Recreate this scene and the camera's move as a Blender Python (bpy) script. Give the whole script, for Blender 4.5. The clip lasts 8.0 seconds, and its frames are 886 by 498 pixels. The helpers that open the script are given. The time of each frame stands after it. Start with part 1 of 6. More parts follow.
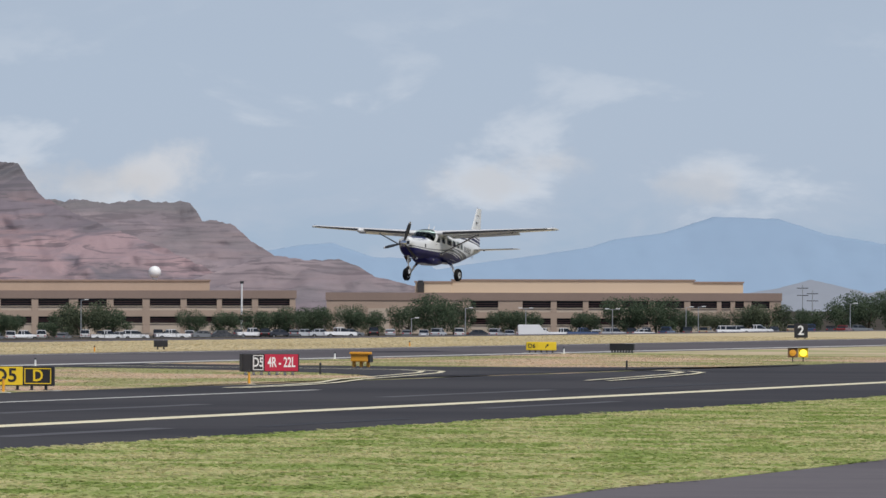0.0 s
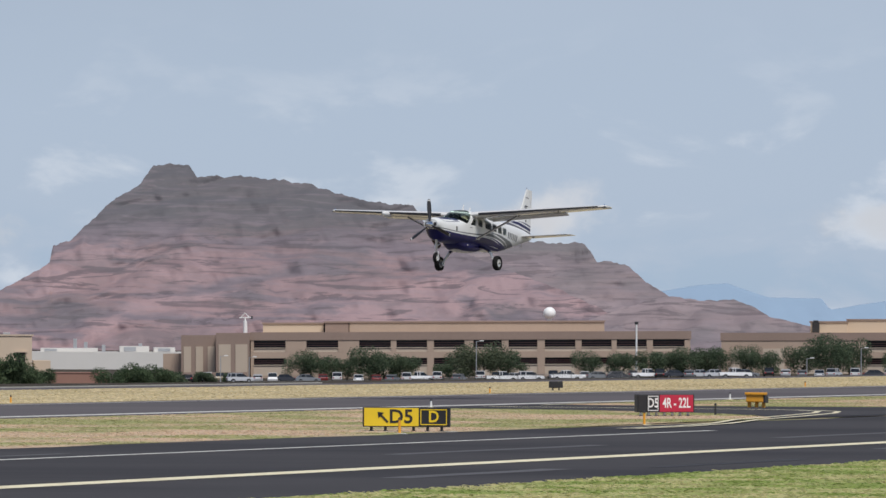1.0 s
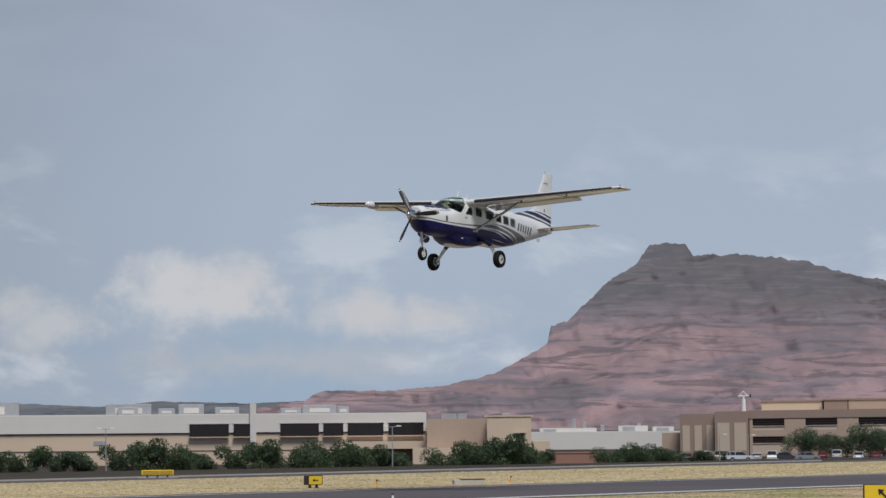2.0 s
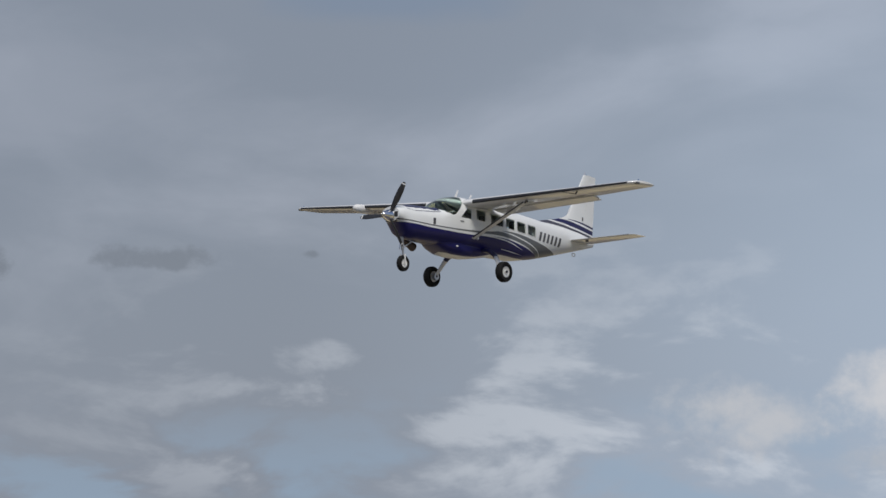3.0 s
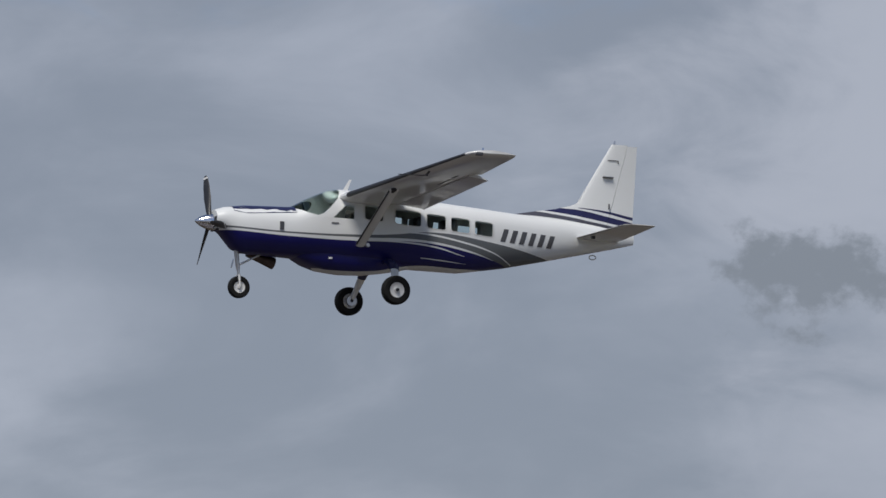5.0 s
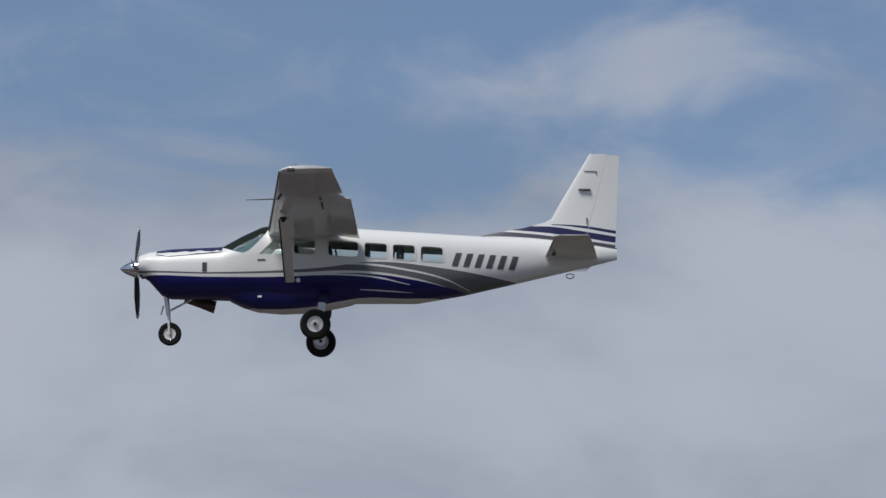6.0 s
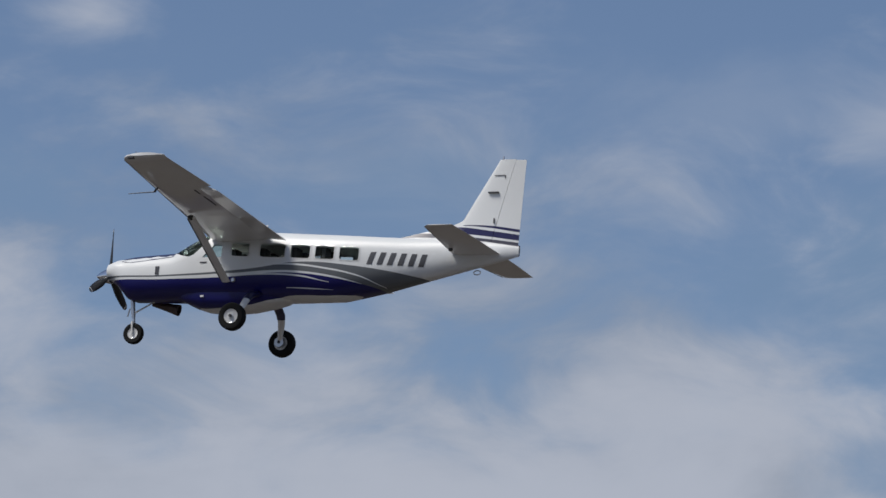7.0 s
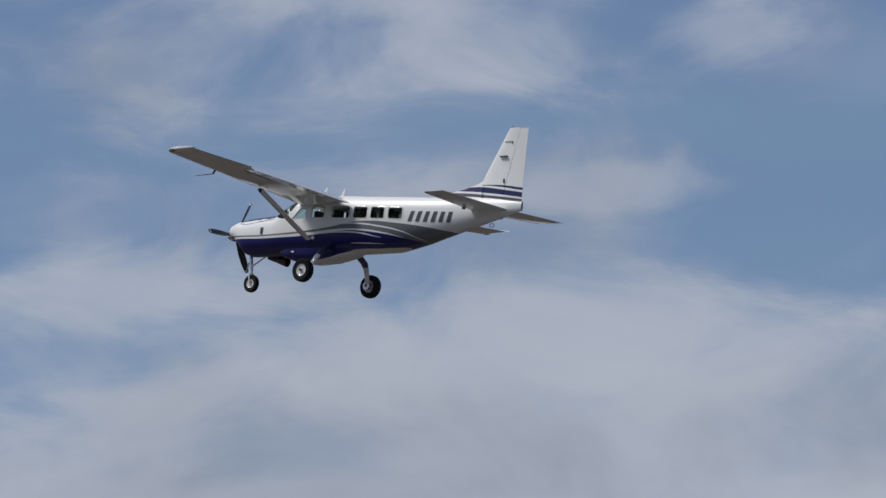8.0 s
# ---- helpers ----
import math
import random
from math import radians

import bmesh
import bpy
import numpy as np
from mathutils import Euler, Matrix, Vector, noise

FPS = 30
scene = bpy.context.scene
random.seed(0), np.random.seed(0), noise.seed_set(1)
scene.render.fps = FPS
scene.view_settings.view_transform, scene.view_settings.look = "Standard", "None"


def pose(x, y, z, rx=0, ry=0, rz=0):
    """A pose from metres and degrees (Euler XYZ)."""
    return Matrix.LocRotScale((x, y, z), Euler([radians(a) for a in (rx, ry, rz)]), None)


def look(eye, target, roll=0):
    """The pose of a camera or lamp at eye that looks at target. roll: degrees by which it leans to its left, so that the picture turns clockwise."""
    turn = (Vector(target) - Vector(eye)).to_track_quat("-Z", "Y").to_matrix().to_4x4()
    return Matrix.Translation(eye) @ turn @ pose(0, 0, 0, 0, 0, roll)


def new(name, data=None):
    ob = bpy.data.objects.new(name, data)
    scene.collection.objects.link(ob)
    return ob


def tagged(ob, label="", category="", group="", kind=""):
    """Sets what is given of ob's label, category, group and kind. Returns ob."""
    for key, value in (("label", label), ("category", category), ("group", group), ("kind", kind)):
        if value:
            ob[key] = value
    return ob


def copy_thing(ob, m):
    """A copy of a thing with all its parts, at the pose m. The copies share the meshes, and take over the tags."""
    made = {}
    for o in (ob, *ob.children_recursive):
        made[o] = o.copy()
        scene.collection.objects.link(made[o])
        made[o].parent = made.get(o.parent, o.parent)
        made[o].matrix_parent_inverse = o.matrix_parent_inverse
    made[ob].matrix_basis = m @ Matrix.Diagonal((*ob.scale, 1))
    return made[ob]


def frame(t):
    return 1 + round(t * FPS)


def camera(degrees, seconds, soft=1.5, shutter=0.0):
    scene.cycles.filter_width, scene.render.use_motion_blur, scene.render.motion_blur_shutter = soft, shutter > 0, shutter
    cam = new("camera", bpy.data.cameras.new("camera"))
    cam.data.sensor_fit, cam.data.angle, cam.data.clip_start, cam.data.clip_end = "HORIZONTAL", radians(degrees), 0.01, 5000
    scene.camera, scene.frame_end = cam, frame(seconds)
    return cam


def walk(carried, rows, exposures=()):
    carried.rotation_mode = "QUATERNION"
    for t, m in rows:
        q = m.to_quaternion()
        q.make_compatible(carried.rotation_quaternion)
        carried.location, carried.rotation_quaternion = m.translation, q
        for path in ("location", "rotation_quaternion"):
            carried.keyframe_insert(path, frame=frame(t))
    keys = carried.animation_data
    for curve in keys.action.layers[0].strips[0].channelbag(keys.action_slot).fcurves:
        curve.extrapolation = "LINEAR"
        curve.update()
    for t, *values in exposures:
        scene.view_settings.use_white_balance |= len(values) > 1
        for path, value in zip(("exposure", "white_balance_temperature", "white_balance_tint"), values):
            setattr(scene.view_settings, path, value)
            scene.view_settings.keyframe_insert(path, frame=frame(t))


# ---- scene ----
cam = camera(10.822, 8.0)


def aim(yaw, pitch, roll):
    """The standing camera turned by yaw (to the left), pitch (up) and roll, in degrees."""
    return pose(0, 0, 3.2, 0, 0, yaw) @ pose(0, 0, 0, 90 + pitch) @ pose(0, 0, 0, 0, 0, roll)


SKY_GAIN = 0.075
CLOUD_DARK, CLOUD_PALE, CLOUD_LOW, CLOUD_WHITE = (0.25, 0.285, 0.35), (0.415, 0.45, 0.53), (0.405, 0.487, 0.61), (0.66, 0.70, 0.76)
SUN_POWER = 3.4
CLOUDS = [(29.95, 3.19, 0.8, 0.17, 0.215, 0.85), (25.5, 3.2, 0.34, 0.24, 0.215, 0.75), (23.2, 3.2, 0.55, 0.17, 0.225, 0.7), (21.35, 3.27, 0.15, 0.07, 0.225, 0.7), (38.4, 4.2, 0.7, 0.24, 0.235, 0.8), (44.1, 7.2, 1.0, 0.6, 0.25, 0.95), (38.3, 4.1, 0.8, 0.2, 0.27, 0.5),
          (30.2, 1.45, 0.9, 0.5, 0.78, 0.9), (31.3, 1.2, 1.2, 0.5, 0.72, 0.9), (28.9, 1.35, 0.5, 0.4, 0.6, 0.7), (3.5, 1.58, 0.55, 0.36, 0.66, 0.7), (4.3, 1.4, 0.8, 0.25, 0.56, 0.6),
          (14.1, 1.45, 1.1, 0.50, 0.66, 0.8), (13.5, 1.70, 0.6, 0.4, 0.62, 0.6), (12.0, 1.35, 1.0, 0.34, 0.62, 0.75), (11.0, 1.25, 0.8, 0.3, 0.60, 0.7), (15.7, 1.25, 0.9, 0.40, 0.60, 0.7), (13.2, 0.75, 2.0, 0.25, 0.52, 0.5), (-1.3, 1.72, 0.5, 0.2, 0.58, 0.5), (-3.0, 1.45, 0.5, 0.22, 0.58, 0.5), (-0.5, 1.45, 0.7, 0.2, 0.55, 0.5)]
BREAKS = [(34.0, 8.4, 4.2, 2.6, 0.85), (29.5, 7.3, 2.0, 1.0, 0.5), (20.4, 6.4, 1.6, 0.3, 0.3), (36.0, 5.2, 2.0, 1.2, 0.35)]
BREAKS += [(108.5, 13.9, 5.0, 0.75, 0.85), (111.0, 13.6, 2.8, 0.55, 0.65), (105.7, 13.75, 2.6, 0.5, 0.65), (103.6, 12.0, 1.0, 0.5, 0.5), (109.9, 11.7, 0.9, 0.3, 0.35), (110.3, 9.9, 2.0, 0.5, 0.35), (101.7, 14.0, 2.2, 0.9, 0.6), (96.0, 12.9, 1.8, 0.7, 0.55), (84.3, 12.2, 2.0, 1.0, 0.95), (83.8, 9.95, 1.2, 0.5, 0.5), (76.8, 10.7, 2.4, 0.7, 0.4), (73.0, 12.5, 2.8, 0.8, 0.9), (70.0, 11.4, 2.4, 0.7, 0.85), (90.5, 13.2, 2.6, 0.8, 0.45)]
BREAK_BLUE = (0.165, 0.255, 0.40)
PALES = [(42.8, 9.0, 3.6, 2.6, 0.9), (41.0, 4.4, 4.5, 1.6, 0.6), (26.0, 5.2, 3.5, 1.2, 0.3), (78.0, 8.6, 6.0, 1.2, 0.5), (79.0, 13.3, 4.5, 1.3, 0.42), (97.0, 9.2, 7.0, 1.3, 0.6), (90.0, 8.9, 4.5, 2.2, 0.9), (100.3, 14.7, 0.7, 0.4, 0.35), (104.7, 14.9, 0.8, 0.4, 0.5), (96.3, 11.2, 2.4, 1.0, 0.8), (99.0, 11.0, 3.2, 1.7, 0.6), (107.5, 15.5, 1.5, 1.0, 0.15), (34.0, 3.0, 4.5, 1.6, 0.6), (86.5, 14.2, 2.5, 0.8, 0.2), (102.0, 14.4, 2.0, 0.7, 0.2)]
PALES += [(94.7, 15.1, 1.2, 0.5, 0.75), (87.0, 10.3, 3.4, 0.8, 0.75), (21.8, 7.3, 2.6, 0.7, 0.35), (112.5, 10.2, 2.2, 0.8, 0.55), (82.0, 14.3, 3.5, 0.5, 0.4), (78.4, 13.9, 2.0, 0.6, 0.55), (109.3, 15.5, 1.8, 0.32, 0.5), (112.4, 11.7, 2.2, 0.6, 0.7), (106.1, 13.0, 1.1, 0.25, 0.35), (106.8, 11.05, 3.4, 0.8, 0.7), (100.3, 11.2, 2.4, 0.6, 0.6), (97.2, 11.8, 1.2, 0.4, 0.5), (80.3, 12.5, 2.0, 0.7, 0.75), (84.6, 13.9, 1.2, 0.6, 0.5), (75.8, 9.4, 2.0, 0.6, 0.6), (84.9, 9.2, 1.4, 0.5, 0.6), (66.7, 12.5, 1.8, 0.6, 0.6), (65.6, 9.8, 2.2, 0.9, 0.7), (70.0, 8.2, 4.5, 0.8, 0.6)]
CAMERA_PATH = [
    (0, -0.000, 0.637, 0.37),
    (0.5, 2.225, 0.840, 0.38),
    (1, 4.832, 1.113, 0.17),
    (1.2, 5.947, 1.264, 0.06),
    (1.5, 7.707, 1.525, 0.02),
    (2, 10.912, 2.093, -0.45),
    (2.2, 12.376, 2.320, -0.31),
    (2.5, 14.876, 2.639, -0.07),
    (2.75, 17.216, 2.940, 0.04),
    (3, 19.754, 3.333, 0.02),
    (3.3, 23.010, 4.009, -0.18),
    (3.5, 25.309, 4.571, -0.37),
    (4, 31.848, 5.592, -0.13),
    (4.5, 39.343, 6.524, -0.11),
    (4.7, 42.775, 6.857, 0.10),
    (5, 48.499, 7.516, 0.12),
    (5.25, 53.651, 8.189, -0.11),
    (5.5, 58.983, 8.905, -0.37),
    (5.8, 65.392, 9.731, -0.52),
    (6, 69.583, 10.250, -0.42),
    (6.25, 74.828, 11.017, -0.21),
    (6.5, 80.055, 11.741, 0.18),
    (6.75, 85.196, 12.195, 0.75),
    (7, 90.206, 12.366, 1.17),
    (7.25, 95.045, 12.319, 1.09),
    (7.5, 99.668, 12.220, 0.61),
    (7.75, 104.056, 12.219, -0.12),
    (8, 108.313, 12.289, -0.95),
]
FLIGHT = [
    (0, -2.59, 281.68, 4.83, 247.38, 3.23, -0.57),
    (0.5, -11.93, 261.13, 5.99, 247.48, 3.68, 0.01),
    (1, -21.29, 240.99, 7.32, 248.35, 3.98, 0.25),
    (1.2, -24.93, 232.79, 7.91, 249.56, 4.01, -0.47),
    (1.5, -30.73, 220.67, 8.79, 249.20, 3.74, 0.43),
    (2, -40.02, 199.27, 10.32, 249.73, 3.63, 0.79),
    (2.2, -43.80, 190.68, 10.91, 250.10, 3.64, 0.96),
    (2.5, -49.35, 178.19, 11.22, 250.20, 4.14, 0.97),
    (2.75, -54.16, 167.77, 11.71, 250.38, 4.21, 0.94),
    (3, -58.92, 157.36, 12.39, 250.63, 4.24, 1.11),
    (3.3, -64.27, 144.95, 13.44, 251.07, 4.59, 1.84),
    (3.5, -67.71, 136.95, 14.22, 251.41, 4.30, 1.50),
    (4, -77.13, 116.76, 15.34, 252.20, 3.24, 0.57),
    (4.5, -85.92, 95.86, 16.59, 252.06, 2.12, -0.34),
    (4.7, -89.40, 87.55, 17.01, 251.78, 1.54, -0.68),
    (5, -94.78, 75.13, 17.98, 250.81, 1.24, -1.38),
    (5.25, -99.23, 64.66, 18.96, 250.10, 1.02, -1.53),
    (5.5, -103.65, 54.14, 20.00, 249.49, 0.90, -1.64),
    (5.8, -108.97, 41.53, 21.21, 248.82, 0.97, -2.15),
    (6, -111.92, 32.92, 21.90, 248.77, 0.79, -1.64),
    (6.25, -115.73, 22.21, 23.35, 248.67, 0.89, -0.90),
    (6.5, -119.30, 11.35, 25.07, 248.53, 1.10, 0.38),
    (6.75, -123.30, 0.55, 26.74, 248.35, 1.55, 1.29),
    (7, -127.13, -10.16, 28.22, 248.44, 2.18, 1.61),
    (7.25, -131.01, -20.94, 29.62, 248.66, 3.14, 1.46),
    (7.5, -134.95, -31.90, 31.18, 248.90, 4.26, 1.13),
    (7.75, -138.58, -43.27, 33.00, 249.21, 5.17, 0.75),
    (8, -142.35, -54.89, 35.06, 249.35, 6.19, 0.48),
]

# propeller angle at certain times; it turns on between them
BLADE = [(0, -17), (0.5, -20), (1, 5), (1.5, -30), (2, 31), (2.5, 60), (3, 90), (3.5, 27), (4, 0), (4.5, 55), (5, 20), (5.5, 90), (6, 30), (6.5, 36), (7, 0), (7.5, -48), (8, 28)]
SPIN = [(0.0, -17.0)]
for (ta, a), (tb, b) in zip(BLADE, BLADE[1:]):
    turn, start = (b - a) % 120 + 240, SPIN[-1][1]
    SPIN += [(round(ta + 0.1 * k, 1), start + turn * k / 5) for k in range(1, 6)]
walk(cam, [(t, aim(a, b, c)) for t, a, b, c in CAMERA_PATH],
     [(0, 0.05), (1.0, 0.09), (1.5, 0.02), (2.0, -0.12), (2.2, -0.15), (3.3, -0.03), (3.5, 0.0), (8.0, 0.0)])

# ---- light and sky ----
SUN_EL, SUN_AZ = 58.0, 150.0  # height, and degrees clockwise from +y


def node(tree, kind, values=(), **settings):
    n = tree.nodes.new(kind)
    for k, v in settings.items():
        if k == "operation":
            n.operation = v
        elif k == "blend":
            n.blend_type = v
        elif k == "data":
            n.data_type = v
        elif k == "kind":
            n.noise_dimensions = v
    for k, v in values:
        if hasattr(v, "is_linked"):
            tree.links.new(v, n.inputs[k])
        else:
            n.inputs[k].default_value = v
    return n


def calc(tree, op, a, b=0.0, c=0.0, clamp=False):
    n = node(tree, "ShaderNodeMath", [(0, a), (1, b), (2, c)], operation=op)
    n.use_clamp = clamp
    return n.outputs[0]


def vec(tree, op, a, b=(0, 0, 0)):
    n = node(tree, "ShaderNodeVectorMath", [(0, a), (1, b)], operation=op)
    return n.outputs["Value"] if op in ("LENGTH", "DOT_PRODUCT", "DISTANCE") else n.outputs[0]


def fbm(tree, vector, scale, detail=6.0, rough=0.55, warp=0.0):
    return node(tree, "ShaderNodeTexNoise", [("Vector", vector), ("Scale", scale), ("Detail", detail), ("Roughness", rough), ("Distortion", warp)]).outputs["Fac"]


def smooth(tree, x, lo, hi):
    n = node(tree, "ShaderNodeMapRange", [("Value", x), ("From Min", lo), ("From Max", hi)])
    n.interpolation_type = "SMOOTHSTEP"
    return n.outputs[0]


def mixc(tree, fac, a, b, blend="MIX"):
    n = tree.nodes.new("ShaderNodeMix")
    n.data_type, n.blend_type = "RGBA", blend
    for k, v in ((0, fac), (6, a), (7, b)):
        if hasattr(v, "is_linked"):
            tree.links.new(v, n.inputs[k])
        else:
            n.inputs[k].default_value = v if k == 0 else (*v, 1.0)
    return n.outputs[2]


def heading(az, el=0.0):
    """Unit way to the bearing az (degrees left of +y) and height el."""
    a, e = radians(az), radians(el)
    return Vector((-math.sin(a) * math.cos(e), math.cos(a) * math.cos(e), math.sin(e)))


world = bpy.data.worlds.new("sky")
scene.world = world
world.use_nodes = True
wt = world.node_tree
wt.nodes.clear()
way = node(wt, "ShaderNodeTexCoord").outputs["Generated"]
sky = wt.nodes.new("ShaderNodeTexSky")
sky.sky_type, sky.sun_disc = "NISHITA", False
sky.sun_elevation, sky.sun_rotation = radians(SUN_EL), radians(SUN_AZ)
sky.air_density, sky.dust_density, sky.ozone_density = 1.0, 0.6, 2.0
clear = mixc(wt, 1.0, sky.outputs[0], (SKY_GAIN, SKY_GAIN, SKY_GAIN * 1.08), "MULTIPLY")
axes = node(wt, "ShaderNodeSeparateXYZ", [(0, way)])
height = axes.outputs["Z"]
# the cloud sheet
streak = node(wt, "ShaderNodeMapping", [("Vector", way), ("Rotation", (0, radians(6), radians(25))), ("Scale", (7.0, 7.0, 15.0))]).outputs[0]
broad = fbm(wt, streak, 1.0, 4.0, 0.5, 0.5)
fine = fbm(wt, streak, 3.1, 9.0, 0.57, 0.5)
cover = calc(wt, "ADD", calc(wt, "MULTIPLY", broad, 0.5), calc(wt, "MULTIPLY", fine, 0.5))
# thicker towards the mountain, breaking up beyond the runway's end
east = vec(wt, "DOT_PRODUCT", way, tuple(heading(18)))
thick = smooth(wt, east, 0.78, 0.97)
lower = calc(wt, "MULTIPLY", smooth(wt, height, 0.225, 0.145), 0.33)
veil = smooth(wt, calc(wt, "ADD", calc(wt, "ADD", cover, lower), calc(wt, "MULTIPLY", thick, 0.27)), 0.47, 0.74)
veil = calc(wt, "MULTIPLY", veil, 0.93)
tone = fbm(wt, vec(wt, "ADD", streak, (7.3, 2.1, 0)), 1.5, 7.0, 0.52, 0.4)
low_light = calc(wt, "MULTIPLY", smooth(wt, height, 0.17, 0.04), smooth(wt, vec(wt, "DOT_PRODUCT", way, tuple(heading(-2))), 0.912, 0.975))
shadow = smooth(wt, vec(wt, "DOT_PRODUCT", way, tuple(heading(33))), 0.85, 0.99)
grey = mixc(wt, smooth(wt, calc(wt, "SUBTRACT", tone, calc(wt, "MULTIPLY", shadow, 0.22)), 0.25, 0.65), CLOUD_DARK, CLOUD_PALE)
grey = mixc(wt, low_light, grey, CLOUD_LOW)
overcast = mixc(wt, veil, clear, grey)
# heaped clouds low over the horizon
heap_space = vec(wt, "MULTIPLY", way, (26, 26, 60))
heap = fbm(wt, heap_space, 1.0, 8.0, 0.56, 0.25)
band = calc(wt, "MULTIPLY", smooth(wt, height, -0.002, 0.012), smooth(wt, height, 0.075, 0.02))
heaps = calc(wt, "MULTIPLY", smooth(wt, heap, 0.52, 0.66), band)
heaps = calc(wt, "MULTIPLY", heaps, smooth(wt, vec(wt, "DOT_PRODUCT", way, tuple(heading(6))), 0.93, 0.99))
base_blue = calc(wt, "MULTIPLY", smooth(wt, height, 0.035, 0.004), smooth(wt, heap, 0.55, 0.40))
overcast = mixc(wt, calc(wt, "MULTIPLY", base_blue, 0.55), overcast, (0.30, 0.42, 0.56))
overcast = mixc(wt, calc(wt, "MULTIPLY", heaps, 0.6), overcast, CLOUD_WHITE)
ragged = fbm(wt, vec(wt, "MULTIPLY", way, (60, 60, 75)), 1.0, 7.0, 0.6)
ragged = calc(wt, "SUBTRACT", ragged, 0.5)
# breaks of blue in the sheet: bearing, height, half width, half height, strength
for az, el, w, h, force in BREAKS:
    off = vec(wt, "SUBTRACT", way, tuple(heading(az, el)))
    off = vec(wt, "MULTIPLY", off, (1 / radians(w), 1 / radians(w), 1 / radians(h)))
    r = calc(wt, "ADD", vec(wt, "LENGTH", off), calc(wt, "MULTIPLY", calc(wt, "SUBTRACT", cover, 0.5), 4.0))
    overcast = mixc(wt, calc(wt, "MULTIPLY", smooth(wt, r, 1.25, 0.3), force), overcast, BREAK_BLUE)
for az, el, w, h, force in PALES:
    off = vec(wt, "SUBTRACT", way, tuple(heading(az, el)))
    off = vec(wt, "MULTIPLY", off, (1 / radians(w), 1 / radians(w), 1 / radians(h)))
    r = calc(wt, "ADD", vec(wt, "LENGTH", off), calc(wt, "MULTIPLY", calc(wt, "SUBTRACT", cover, 0.5), -4.0))
    overcast = mixc(wt, calc(wt, "MULTIPLY", smooth(wt, r, 1.3, 0.2), force), overcast, CLOUD_PALE)
# single clouds: bearing, height, half width, half height (degrees), brightness, strength
for az, el, w, h, shade, force in CLOUDS:
    off = vec(wt, "SUBTRACT", way, tuple(heading(az, el)))
    off = vec(wt, "MULTIPLY", off, (1 / radians(w), 1 / radians(w), 1 / radians(h)))
    r = calc(wt, "ADD", vec(wt, "LENGTH", off), calc(wt, "MULTIPLY", ragged, 4.2 if shade < 0.4 else 3.6))
    body = calc(wt, "MULTIPLY", smooth(wt, r, 1.1, 0.4) if shade < 0.4 or shade > 0.7 else smooth(wt, r, 1.35, 0.1), force)
    overcast = mixc(wt, body, overcast, tuple(shade * c for c in ((0.88, 1.0, 1.19) if shade < 0.4 else (1.0, 1.0, 1.03))))
below = smooth(wt, height, -0.004, -0.03)
overcast = mixc(wt, below, overcast, (0.20, 0.18, 0.14))
back = node(wt, "ShaderNodeBackground", [("Color", overcast), ("Strength", 1.0)])
wt.links.new(back.outputs[0], wt.nodes.new("ShaderNodeOutputWorld").inputs[0])

sun = new("sun", bpy.data.lights.new("sun", "SUN"))
sun.data.energy, sun.data.angle, sun.data.color = SUN_POWER, radians(22), (1.0, 0.96, 0.9)
sun.matrix_world = look(heading(-SUN_AZ, SUN_EL) * 50, (0, 0, 0))
scene.view_settings.exposure = 0.0


# ---- materials ----
def material(name, color, rough=0.7, metal=0.0, second=None, scale=3.0, amount=0.35, fine=0.0, bump=0.0, bump_scale=40.0, coat=0.0, per_object=0.0):
    m = bpy.data.materials.new(name)
    m.use_nodes = True
    t = m.node_tree
    b = t.nodes["Principled BSDF"]
    where = node(t, "ShaderNodeTexCoord").outputs["Object"]
    second = second or tuple(c * 0.7 for c in color)
    big = fbm(t, where, scale, 5.0, 0.6)
    col = mixc(t, calc(t, "MULTIPLY", smooth(t, big, 0.35, 0.68), amount), color, second)
    if fine:
        grain = fbm(t, where, scale * 14, 4.0, 0.7)
        col = mixc(t, calc(t, "MULTIPLY", smooth(t, grain, 0.4, 0.7), fine), col, tuple(c * 0.6 for c in color))
    if per_object:
        rnd = node(t, "ShaderNodeObjectInfo").outputs["Random"]
        col = mixc(t, calc(t, "MULTIPLY", rnd, per_object), col, second)
    t.links.new(col, b.inputs["Base Color"])
    b.inputs["Roughness"].default_value, b.inputs["Metallic"].default_value = rough, metal
    b.inputs["Coat Weight"].default_value = coat
    if bump:
        n = node(t, "ShaderNodeBump", [("Strength", bump), ("Distance", 0.02), ("Height", fbm(t, where, bump_scale, 5.0, 0.6))])
        t.links.new(n.outputs[0], b.inputs["Normal"])
    return m


def curve_z(t, x01, points):
    """A smooth line z over x, both scaled to 0..1 (x from -13 to 0 m, z from 0 to 5 m)."""
    n = t.nodes.new("ShaderNodeFloatCurve")
    t.links.new(x01, n.inputs["Value"])
    c = n.mapping.curves[0]
    pts = sorted(((x + 13) / 13, z / 5) for x, z in points)
    c.points[0].location, c.points[1].location = pts[0], pts[-1]
    for p in pts[1:-1]:
        c.points.new(*p)
    n.mapping.update()
    return calc(t, "MULTIPLY", n.outputs[0], 5.0)


